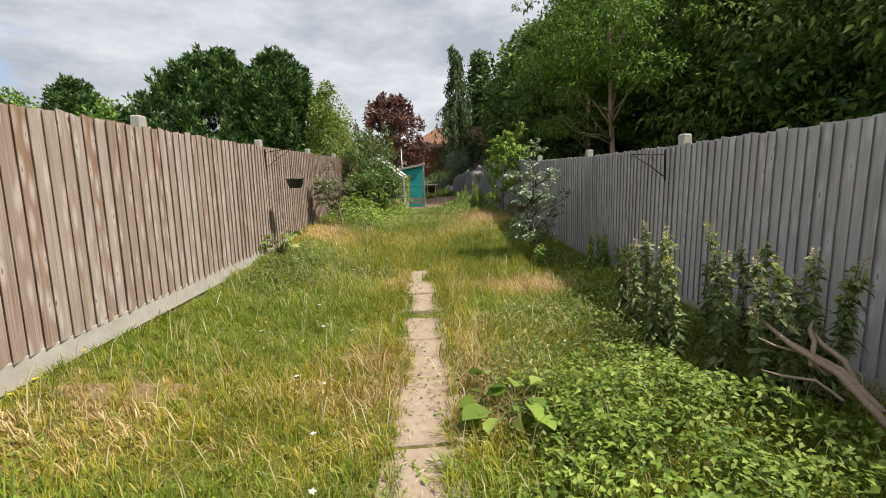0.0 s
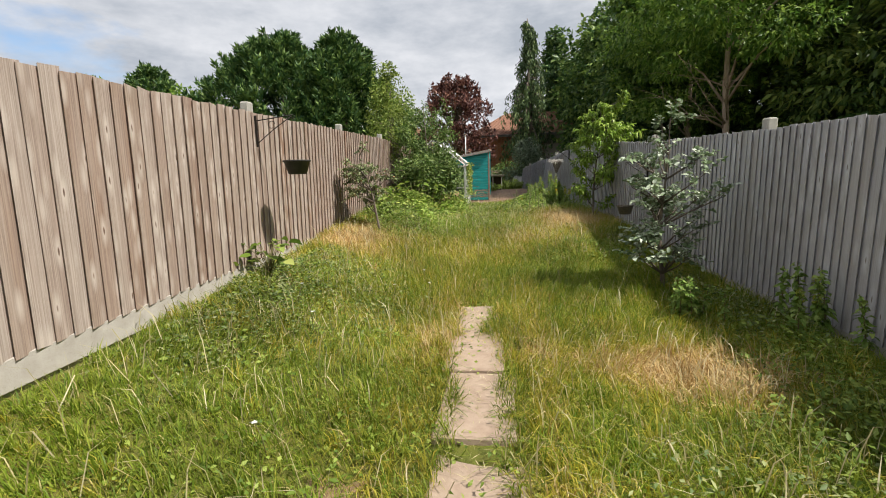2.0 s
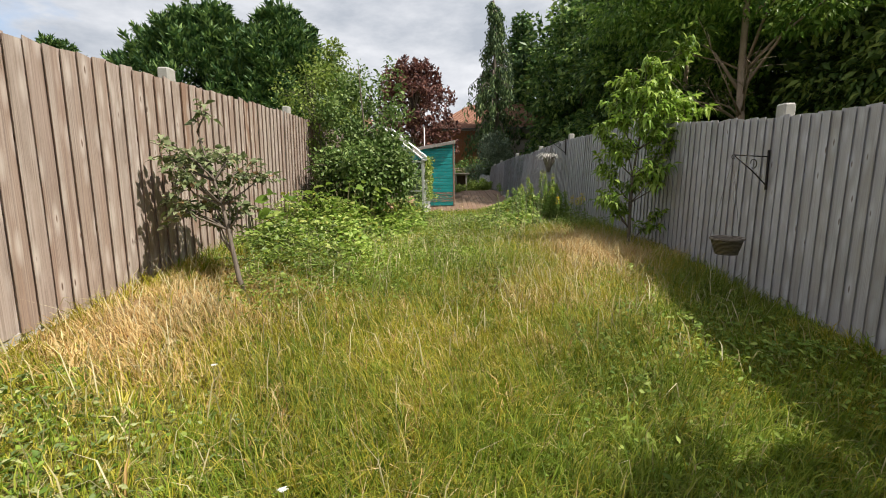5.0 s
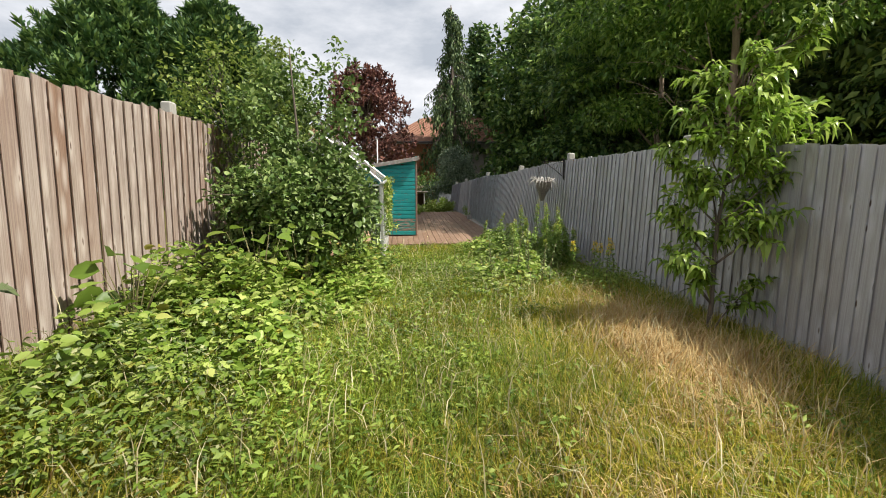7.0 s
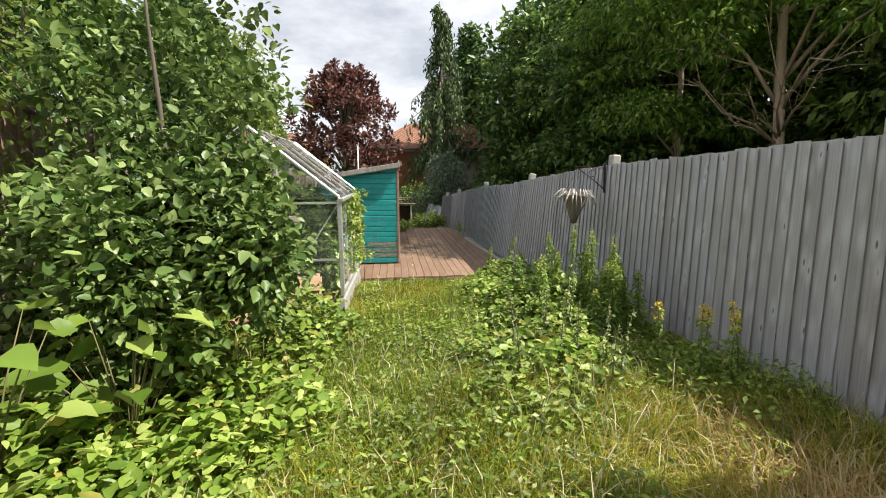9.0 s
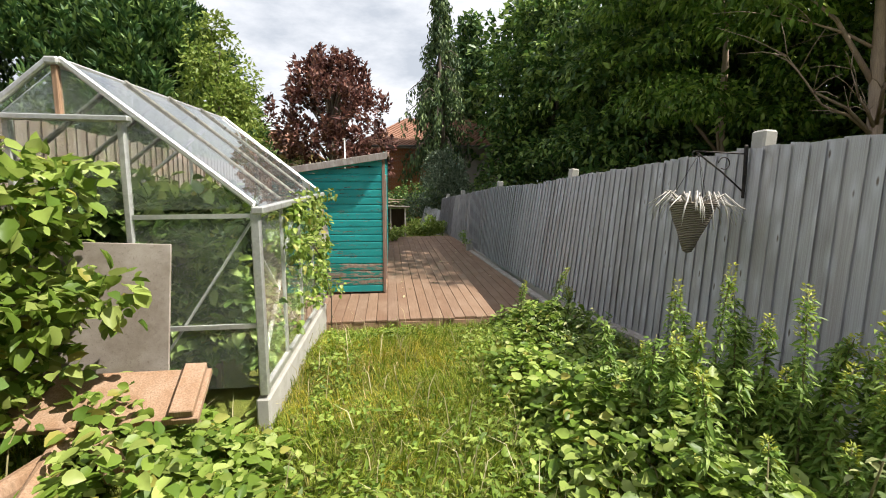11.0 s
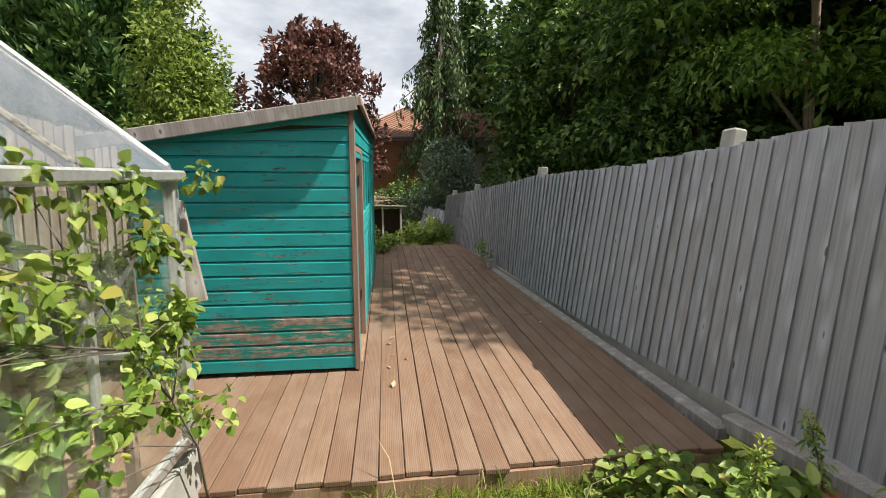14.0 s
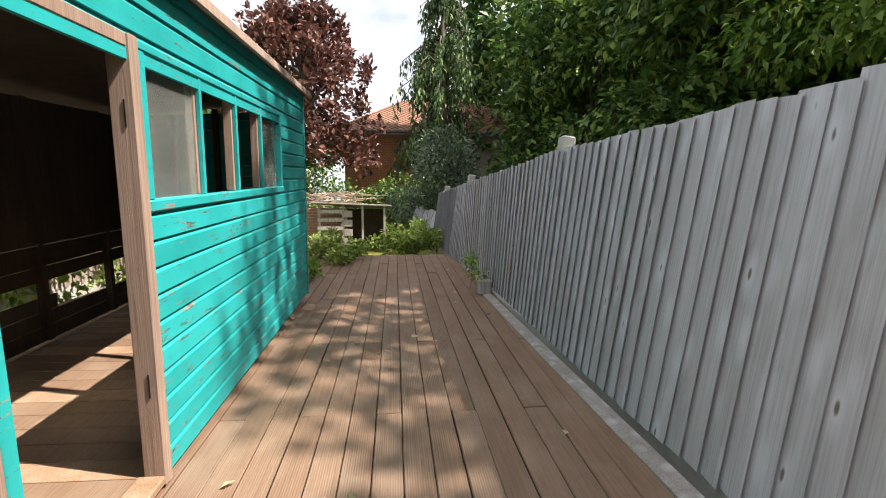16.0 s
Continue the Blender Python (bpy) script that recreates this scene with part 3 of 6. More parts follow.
def build_fence(name, label, line, y0, y1, posts, mat, face, rng, gravel=True):
    fence = thing(name, label, "fence", kind="structure")
    w = 0.142 if face < 0 else 0.17
    meshes = [board_mesh("fence_board", w, mat, rng, face > 0) for _ in range(7)]
    y, step = y0, (0.101 if face < 0 else 0.131)
    while y < y1:
        base, top = line(y)
        b2, t2 = line(y + 0.05)
        along = (b2 - base).normalized() * (1 if face > 0 else -1)
        up = (top - base) + along * rng.normal(0, 0.005)
        length = up.length + rng.normal(0, 0.006)
        z = up.normalized()
        out = along.cross(z).normalized() * -1
        xv = (along - z * along.dot(z)).normalized()
        m = Matrix((xv, z.cross(xv), z)).transposed().to_4x4()
        shift = out * (0.004 + rng.uniform(0, 0.006))
        mat_ = Matrix.Translation(base + shift) @ m @ pose(0, 0, 0, 0, 0, (4.0 if face > 0 else -3.2) + rng.normal(0, 0.8)) @ Matrix.Diagonal((1, 1, length, 1))
        child("board", meshes[int(rng.integers(7))], fence, "", mat_)
        y += step * rng.uniform(0.96, 1.05)
    for py in posts:
        base, top = line(py)
        z = (top - base).normalized()
        o = Vector((face, 0, 0))
        a = base - z * 0.45 - o * 0.075
        b = top + z * 0.115 - o * 0.075
        bm = bar_bm(a, b, 0.105, 0.12, 0.014, (0, 1, 0))
        part("post", bm, M_POST, fence, "grey concrete fence post")
    rails = [p for p in posts if y0 - 1 <= p <= y1 + 1]
    ends = [y0] + rails + [y1]
    for h in (0.18, 0.5, 0.84):
        for a, b in zip(ends[:-1], ends[1:]):
            if b - a < 0.2:
                continue
            pa, ta = line(a)
            pb, tb = line(b)
            o = Vector((-face * 0.085, 0, 0))
            part("rail", bar_bm(pa.lerp(ta, h) + o, pb.lerp(tb, h) + o, 0.07, 0.05), mat, fence)
    if gravel:
        for a, b in zip(ends[:-1], ends[1:]):
            if b - a < 0.2:
                continue
            pa, pb = line(a)[0], line(b)[0]
            o = Vector((-face * 0.02, 0, -0.085))
            part("gravel_board", bar_bm(pa + o, pb + o, 0.05, 0.19, 0.006), M_CONCRETE, fence, "pale concrete gravel board")
    return fence


# ---- slab path ----
path = thing("path", "narrow path of sandy concrete slabs sunk in grass", "path", kind="structure")
rng = np.random.default_rng(5)
y = -3.4
while y < 6.4:
    ln = min(0.9, 6.54 - y)
    cx = np.interp(y + ln / 2, (-3.7, 0.6, 2.9, 6.5), (0.98, 0.93, 0.92, 0.775))
    wd = 0.235
    bm = box_bm(-wd, wd, -ln / 2 + 0.006, ln / 2 - 0.006, -0.06, 0.0, 0.012)
    part("slab", bm, M_SLAB, path, "", pose(cx + rng.normal(0, 0.012), y + ln / 2, 0.03 + rng.normal(0, 0.003) + float(land(cx, y)), rng.normal(0, 0.8), rng.normal(0, 0.8), rng.normal(0, 1.2)))
    y += ln

# ---- deck ----
DECK_Y0, DECK_Y1 = 18.14, 25.68


def deck_z(y):
    return 0.585 + 0.04 * (y - 19.4)


deck = thing("deck", "low brown grooved timber deck with dusty boards", "deck", kind="structure")
deck_meshes = {}
pitch = 0.1285
rng = np.random.default_rng(8)
xs = np.arange(-1.5, 2.72, pitch)
slope = math.degrees(math.atan(0.04))
for i, x in enumerate(xs):
    cuts = [DECK_Y0 + rng.normal(0, 0.012), (20.55, 22.9, 21.6)[i % 3], (24.2, 24.9)[i % 2], DECK_Y1 + rng.normal(0, 0.02)]
    for a, b in zip(cuts[:-1], cuts[1:]):
        ln = round(b - a - 0.006, 3)
        bm = box_bm(-0.0622, 0.0622, 0, ln, -0.03, 0, 0.004)
        part("deck_board", bm, M_DECK, deck, "", pose(x + pitch / 2, a, deck_z(a) + rng.normal(0, 0.0015), slope, 0, rng.normal(0, 0.04)))
for yy in (DECK_Y0 + 0.03, 20.4, 22.3, 24.1, DECK_Y1 - 0.05):
    part("joist", box_bm(-1.5, 2.72, -0.025, 0.025, -0.19, -0.034), M_BROWNWOOD, deck, "dark rotten timber edge", pose(0, yy, deck_z(yy)))
bm = bar_bm((2.86, 18.3, 0.515), (2.64, 23.2, 0.705), 0.10, 0.09, 0.012)
part("edge_board", bm, M_ROOFEDGE, deck, "weathered edge timber along the fence")

# ---- shed ----
# local axes: x across (0 at the door wall, negative into the shed), y along the door wall, z up from the deck
SHED = pose(0.775, 19.40, 0.60, 3.3, 0.6, -0.5)
SHED_W, SHED_L, SHED_HR, SHED_HL = 1.47, 3.42, 1.875, 1.635
shed = thing("shed", "teal-painted timber shed with flaking shiplap boards", "shed", SHED)
rng = np.random.default_rng(21)


def roof_line(x):
    """Wall height under the sloping roof at local x."""
    return SHED_HR + (SHED_HL - SHED_HR) * (-x / SHED_W)


def lap_board(u0, u1, z0, z1a, z1b, mat, where, thick=0.018):
    """A shiplap board in the plane of a wall: u along it, rounded lower lip. where: 'front', 'back', 'side', 'far'."""
    prof = [(0.0, 0.0), (thick, 0.0), (thick, 0.80), (thick - 0.007, 0.89), (thick - 0.014, 0.94), (thick - 0.014, 1.0), (0.0, 1.0)]
    verts = []
    for u, z1 in ((u0, z1a), (u1, z1b)):
        for d, h in prof:
            z = z0 + (z1 - z0) * h
            if where == "front":
                verts.append((u, -d, z))
            elif where == "far":
                verts.append((u, SHED_L + d, z))
            elif where == "side":
                verts.append((d, u, z))
            else:
                verts.append((-SHED_W - d, u, z))
    n = len(prof)
    faces = [(i, (i + 1) % n, n + (i + 1) % n, n + i) for i in range(n)]
    faces += [tuple(range(n - 1, -1, -1)), tuple(range(n, 2 * n))]
    me = mesh_of("wall_board", verts, faces, mat)
    bm = bmesh.new()
    bm.from_mesh(me)
    bmesh.ops.recalc_face_normals(bm, faces=bm.faces[:])
    bm.to_mesh(me)
    bm.free()
    return child("wall_board", me, shed)


PB = 0.1015
DOOR_A, DOOR_B, DOOR_TOP = 0.055, 0.635, 1.575
WIN_A, WIN_B, WIN_Z0, WIN_Z1 = 0.735, 2.56, 1.075, 1.585
z, i = 0.015, 0
while z < SHED_HR - 0.01:
    z1 = z + PB - 0.003
    # front wall, cut along the roof
    cut = (SHED_HR - z) / (SHED_HR - SHED_HL) * SHED_W
    left = -SHED_W + 0.012 if z1 <= SHED_HL else -min(SHED_W - 0.012, cut)
    za = min(z1, roof_line(left))
    zb = min(z1, roof_line(-0.03))
    lap_board(left, -0.020, z, max(za, z + 0.004), zb, M_TEAL_BARE if i in (1, 2, 3) else M_TEAL, "front")
    lap_board(left, -0.032, z, max(za, z + 0.004), zb, M_TEAL, "far")
    # door wall
    if z1 <= DOOR_TOP + 0.02:
        if z1 > WIN_Z0 - 0.02 and z < WIN_Z1 + 0.02:
            lap_board(WIN_B + 0.045, SHED_L, z, z1, z1, M_TEAL, "side")
        else:
            lap_board(DOOR_B + 0.055, SHED_L, z, z1, z1, M_TEAL, "side")
    else:
        lap_board(0.044, SHED_L, z, z1, z1, M_TEAL, "side")
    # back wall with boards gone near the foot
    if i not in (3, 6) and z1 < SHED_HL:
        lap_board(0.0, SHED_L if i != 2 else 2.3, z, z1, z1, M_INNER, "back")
    z += PB
    i += 1
# corner posts and trims
part("corner_trim", box_bm(-0.018, 0.022, -0.024, -0.0005, 0.0, SHED_HR - 0.005, 0.004), M_TRIM, shed, "bare flaking corner trim")
part("corner_trim", box_bm(0.0, 0.022, 0.001, 0.042, 0.0, SHED_HR - 0.005, 0.004), M_TEAL, shed)
part("corner_trim", box_bm(-SHED_W - 0.004, -SHED_W + 0.01, -0.022, 0.0, 0.0, SHED_HL - 0.01, 0.003), M_TRIM, shed)
part("corner_trim", box_bm(0.0, 0.026, SHED_L + 0.001, SHED_L + 0.03, 0.0, SHED_HR - 0.005, 0.003), M_TEAL, shed)
frame_ = part("door_frame", box_bm(-0.05, 0.03, DOOR_B, DOOR_B + 0.052, -0.01, DOOR_TOP + 0.045, 0.004), M_TRIM, shed, "bare worn door frame")
part("jamb", box_bm(-0.05, -0.002, 0.02, DOOR_A - 0.002, 0.0, DOOR_TOP + 0.04, 0.004), M_TRIM, frame_)
part("lintel", box_bm(-0.05, 0.022, DOOR_A - 0.01, DOOR_B - 0.001, DOOR_TOP, DOOR_TOP + 0.045, 0.004), M_TRIM, frame_)
part("threshold", box_bm(-0.07, 0.03, DOOR_A - 0.01, DOOR_B - 0.001, 0.0, 0.035, 0.006), M_BROWNWOOD, frame_)
for hz in (0.35, 1.32):
    part("hinge", box_bm(-0.004, 0.001, DOOR_B - 0.004, DOOR_B - 0.0005, hz, hz + 0.09), M_IRON, frame_, "rusty hinge plate")
# window with four lights
win = part("window", box_bm(-0.03, 0.028, WIN_A - 0.04, WIN_B + 0.04, WIN_Z0 - 0.045, WIN_Z0 - 0.002, 0.005), M_TEAL, shed, "long four-pane window, two panes broken")
part("head", box_bm(-0.03, 0.026, WIN_A - 0.04, WIN_B + 0.04, WIN_Z1, WIN_Z1 + 0.03, 0.004), M_TEAL, win)
part("stile", box_bm(-0.03, 0.024, WIN_A - 0.04, WIN_A, WIN_Z0 - 0.0015, WIN_Z1 - 0.0005, 0.004), M_TEAL, win)
part("stile", box_bm(-0.03, 0.024, WIN_B, WIN_B + 0.04, WIN_Z0 - 0.0015, WIN_Z1 - 0.0005, 0.004), M_TEAL, win)
pw = (WIN_B - WIN_A) / 4
for j in range(4):
    a = WIN_A + j * pw
    if j:
        part("mullion", box_bm(-0.045, 0.0, a - 0.03, a + 0.002, WIN_Z0, WIN_Z1, 0.003), M_TRIM, win, "bare wood mullion")
        part("mullion_face", box_bm(0.0005, 0.022, a - 0.016, a + 0.006, WIN_Z0, WIN_Z1, 0.003), M_TEAL, win)
    ya, yb = a + 0.006, a + pw - 0.032
    if j in (0, 3):
        g = part("pane", box_bm(-0.012, -0.008, ya, yb, WIN_Z0 - 0.001, WIN_Z1), M_GLASS_SHED, win, "dusty cracked glass pane")
        g.visible_shadow = False
    else:
        bm = bmesh.new()
        shard = [(ya, WIN_Z0), (ya + 0.07, WIN_Z0), (ya + 0.03, WIN_Z0 + 0.12), (ya + 0.045, WIN_Z0 + 0.24), (ya + 0.02, WIN_Z0 + 0.36), (ya + 0.10, WIN_Z1), (ya, WIN_Z1)]
        va = [bm.verts.new((-0.012, p, q_)) for p, q_ in shard]
        vb = [bm.verts.new((-0.008, p, q_)) for p, q_ in shard]
        bm.faces.new(va[::-1])
        bm.faces.new(vb)
        for s in range(len(shard)):
            t_ = (s + 1) % len(shard)
            bm.faces.new((va[s], va[t_], vb[t_], vb[s]))
        g = part("glass_shard", bm, M_GLASS_SHED, win, "jagged remains of a broken pane")
        g.visible_shadow = False
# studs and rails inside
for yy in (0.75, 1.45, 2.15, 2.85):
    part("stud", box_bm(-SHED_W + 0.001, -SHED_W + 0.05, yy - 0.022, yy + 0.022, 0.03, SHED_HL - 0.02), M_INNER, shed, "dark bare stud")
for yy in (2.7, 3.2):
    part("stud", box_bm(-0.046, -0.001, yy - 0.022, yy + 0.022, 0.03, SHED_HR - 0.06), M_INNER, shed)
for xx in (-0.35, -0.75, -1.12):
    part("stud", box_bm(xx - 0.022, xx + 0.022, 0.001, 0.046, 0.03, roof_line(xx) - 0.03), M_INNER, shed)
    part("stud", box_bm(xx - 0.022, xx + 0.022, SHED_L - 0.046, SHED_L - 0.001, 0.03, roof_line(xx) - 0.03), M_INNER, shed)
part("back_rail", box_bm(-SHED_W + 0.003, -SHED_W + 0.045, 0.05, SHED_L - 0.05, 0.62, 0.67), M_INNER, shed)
# added sheet, keeps daylight from showing through the gaps between the back boards
part("lining", box_bm(-SHED_W + 0.0465, -SHED_W + 0.054, 0.02, SHED_L - 0.02, 0.68, SHED_HL - 0.03), M_INNER, shed, "dark sheet added to block light through the back wall")
# floor boards across
for j in range(27):
    ya = 0.01 + j * 0.126
    part("floor_board", box_bm(-SHED_W + 0.055, -0.055, ya, ya + 0.121, 0.0, 0.022, 0.002), M_DECK if j % 5 else M_BROWNWOOD, shed)
# roof: sheathing, felt, edge boards
ang = math.degrees(math.atan2(SHED_HR - SHED_HL, SHED_W))
RF = pose(0.045, 0, roof_line(0.045) + 0.005, 0, -ang, 0)
ln = SHED_W + 0.255
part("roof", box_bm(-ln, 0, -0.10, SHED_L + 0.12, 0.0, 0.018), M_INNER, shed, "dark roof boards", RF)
part("roof_felt", box_bm(-ln - 0.006, 0.012, -0.108, SHED_L + 0.13, 0.0185, 0.026), M_FELT, shed, "worn grey roofing felt", RF)
part("verge_board", box_bm(-ln - 0.01, 0.0, -0.128, -0.109, -0.055, 0.034, 0.004), M_ROOFEDGE, shed, "silver-grey weathered verge board", RF)
part("eave_board", box_bm(0.0125, 0.034, -0.12, SHED_L + 0.12, -0.03, 0.03, 0.004), M_TRIM, shed, "split brown eave batten", RF)
part("gable_batten", box_bm(-SHED_W - 0.09, -0.135, -0.027, -0.0188, -0.075, -0.001, 0.002), M_TEAL, shed, "teal batten under the verge", RF)
part("verge_end", box_bm(0.0, 0.012, -0.128, -0.109, -0.03, 0.05, 0.003), M_ROOFEDGE, shed, "", RF)
part("felt_batten", box_bm(-0.06, 0.0, 0.3, SHED_L - 0.2, 0.0265, 0.045, 0.004), M_TRIM, shed, "loose batten on the roof edge", RF)

# ---- greenhouse ----
GH = pose(-0.87, 15.76, 0.76, 0, 0, 0)
GW, GL, GE, GR = 0.97, 2.42, 1.09, 1.88
greenhouse = thing("greenhouse", "old aluminium-framed greenhouse with dirty glass, overgrown inside", "greenhouse", GH)
rise = 0.045
nb = 4
st = GL / nb


def gz(y):
    return rise * y


part("base_plinth", box_bm(GW - 0.05, GW + 0.03, -0.03, GL + 0.03, -0.34, -0.02, 0.01), M_POST, greenhouse, "crumbling grey base kerb")
part("base_plinth", box_bm(-GW - 0.03, -GW + 0.05, -0.03, GL + 0.03, -0.34, -0.02, 0.01), M_POST, greenhouse)
for sx in (-1, 1):
    for j in range(nb + 1):
        y_ = j * st
        corner = j in (0, nb)
        w_ = 0.05 if corner else 0.028
        nm = "corner_post" if corner else "glazing_bar"
        part(nm, bar_bm((sx * GW, y_, 0.0), (sx * GW, y_, GE + gz(y_)), w_, w_, 0.006), M_ALU, greenhouse)
        part("roof_bar", bar_bm((sx * (GW + 0.0), y_, GE + gz(y_) + 0.03), (sx * 0.02, y_, GR + gz(y_) + 0.018), 0.034, 0.034, 0.008, (0, 1, 0)), M_ALU if corner else M_ALU_DIRTY, greenhouse, "" if corner else "lichened roof glazing bar")
    part("eave_rail", bar_bm((sx * (GW + 0.02), -0.04, GE), (sx * (GW + 0.02), GL + 0.04, GE + gz(GL)), 0.07, 0.045, 0.008), M_ALU, greenhouse, "grey eave gutter rail")
    part("sill_rail", bar_bm((sx * GW, 0, 0.03), (sx * GW, GL, 0.03), 0.04, 0.05, 0.006), M_ALU, greenhouse)
    part("brace", bar_bm((sx * (GW - 0.03), 0.05, 0.1), (sx * (GW - 0.03), st * 1.9, GE - 0.05), 0.024, 0.012), M_ALU, greenhouse, "flat diagonal brace")
    part("brace", bar_bm((sx * (GW - 0.035), st * 1.9, 0.1), (sx * (GW - 0.035), 0.05, GE - 0.2), 0.024, 0.012), M_ALU, greenhouse)
    for j in range(nb):
        ya, yb = j * st + 0.008, (j + 1) * st - 0.008
        g = part("side_pane", box_bm(sx * GW - 0.002, sx * GW + 0.002, ya, yb, 0.05, GE - 0.02 + gz(ya)), M_GLASS_SIDE, greenhouse)
        g.visible_shadow = False
        bm = bmesh.new()
        for off in (0.0, 0.004):
            for x_, zz in ((sx * (GW + 0.035), GE + 0.012), (sx * 0.02, GR + 0.012)):
                for y_ in (ya, yb):
                    bm.verts.new((x_, y_, zz + gz(y_) + off))
        bm.verts.ensure_lookup_table()
        v_ = bm.verts
        for f in ((0, 1, 3, 2), (4, 6, 7, 5), (0, 4, 5, 1), (2, 3, 7, 6), (0, 2, 6, 4), (1, 5, 7, 3)):
            bm.faces.new([v_[t_] for t_ in f])
        bmesh.ops.recalc_face_normals(bm, faces=bm.faces[:])
        g = part("roof_pane", bm, M_GLASS_ROOF, greenhouse, "milky dirt-streaked roof pane")
part("ridge", bar_bm((0, -0.04, GR), (0, GL + 0.04, GR + gz(GL)), 0.075, 0.04, 0.01), M_ALU, greenhouse, "aluminium ridge bar")
for y_, face in ((0.0, -1), (GL, 1)):
    b_ = gz(y_)
    if face < 0:
        for x_ in (-0.26, 0.30):
            part("door_post", bar_bm((x_, 0.0, 0.0), (x_, 0.0, 1.60), 0.036, 0.036, 0.006), M_ALU, greenhouse)
        part("door_track", bar_bm((-0.6, -0.03, 1.60), (0.36, -0.03, 1.585), 0.05, 0.03, 0.005), M_ALU, greenhouse, "sliding door track")
        part("king_post", bar_bm((0.0, 0.0, 1.60), (0.0, 0.0, GR), 0.03, 0.03, 0.004), M_BROWNWOOD, greenhouse, "rusty gable strut")
    else:
        for x_ in (-0.33, 0.33):
            part("gable_post", bar_bm((x_, y_, 0), (x_, y_, 1.6 + b_), 0.03, 0.03, 0.005), M_ALU, greenhouse)
    part("gable_rail", bar_bm((0.3 if face < 0 else -GW, y_, 1.06 + b_), (GW, y_, 1.06 + b_), 0.025, 0.025), M_ALU, greenhouse)
    part("gable_rail", bar_bm((0.3 if face < 0 else -GW, y_, 0.42), (GW, y_, 0.42), 0.025, 0.025), M_ALU, greenhouse)
    part("brace", bar_bm((0.36, y_ - face * 0.03, 0.16), (GW - 0.03, y_ - face * 0.03, 1.03), 0.026, 0.012), M_ALU, greenhouse, "flat diagonal brace")
    spans = ((0.32, GW - 0.02, 0.05, 1.05), (-GW + 0.02, -0.28, 0.05, 1.05)) if face < 0 else ((0.35, GW - 0.02, 0.05, 1.05), (-0.31, 0.31, 0.05, 1.05), (-GW + 0.02, -0.35, 0.05, 1.05))
    for xa, xb, za, zb in spans:
        g = part("gable_pane", box_bm(xa, xb, y_ - 0.002, y_ + 0.002, za, zb + b_), M_GLASS_SIDE, greenhouse)
        g.visible_shadow = False
    bm = bmesh.new()
    for off in (-0.002, 0.002):
        for x_, zz in ((-GW + 0.05, 1.1), (0.0, GR - 0.03), (GW - 0.05, 1.1)):
            bm.verts.new((x_, y_ + off, zz + b_))
    bm.verts.ensure_lookup_table()
    v_ = bm.verts
    for f in ((0, 1, 2), (5, 4, 3), (0, 3, 4, 1), (1, 4, 5, 2), (2, 5, 3, 0)):
        bm.faces.new([v_[t_] for t_ in f])
    g = part("gable_top_pane", bm, M_GLASS_SIDE, greenhouse)
    g.visible_shadow = False
bench = thing("potting_bench", "pale wooden bench with trays inside the greenhouse", "bench", pose(-0.30, 16.6, 0.6))
part("bench_top", box_bm(-0.1, 0.22, -0.3, 1.5, 0.36, 0.39, 0.004), M_TRIM, bench)
for x_ in (-0.07, 0.22):
    for y_ in (-0.25, 1.45):
        part("leg", box_bm(x_ - 0.02, x_ + 0.02, y_ - 0.02, y_ + 0.02, -0.08, 0.36), M_TRIM, bench)
tray = thing("seed_tray", "pale grey plastic seed tray on the bench", "tray", pose(-0.22, 16.6, 0.992))
bm = box_bm(-0.1, 0.1, -0.18, 0.18, 0, 0.06, 0.006)
top_f = max(bm.faces, key=lambda f: f.calc_center_median().z)
r_ = bmesh.ops.inset_individual(bm, faces=[top_f], thickness=0.012)
bmesh.ops.translate(bm, verts=top_f.verts[:], vec=(0, 0, -0.045))
part("tray_body", bm, M_CONCRETE, tray)

# boards in front of the greenhouse
ply = thing("plywood_sheet", "stained grey plywood sheet leaning on the greenhouse door", "board", pose(-0.74, 15.55, 0.52, -5, 3, 3))
part("sheet", box_bm(-0.40, 0.36, -0.009, 0.009, 0, 1.18, 0.003), M_PLY, ply)
crate = thing("timber_offcut", "rotten brown timber plank lying before the greenhouse", "timber", pose(-0.42, 15.28, 0.98, 25, 3, 8))
part("plank", box_bm(-0.42, 0.36, -0.16, 0.16, -0.018, 0.018, 0.004), M_BROWNWOOD, crate)
part("batten", box_bm(0.24, 0.34, -0.15, 0.16, 0.019, 0.06, 0.004), M_BROWNWOOD, crate)
for j, (x_, y_, z_, r_) in enumerate(((-0.5, 14.9, 0.86, 15), (-0.62, 14.75, 0.83, -20), (-0.36, 15.02, 0.88, 40))):
    logt = thing("timber_billet", "split brown timber billet in the brambles", "timber", pose(x_, y_, z_, 6, 4, r_), "billets by the greenhouse")
    bm = bmesh.new()
    bmesh.ops.create_cone(bm, cap_ends=True, segments=9, radius1=0.05, radius2=0.042, depth=0.46)
    for v_ in bm.verts:
        v_.co += Vector((rng.normal(0, 0.004), rng.normal(0, 0.004), 0))
    bm.transform(Matrix.Rotation(radians(90), 4, "X"))
    part("billet", bm, M_BROWNWOOD, logt)

# ---- hanging brackets, pots ----


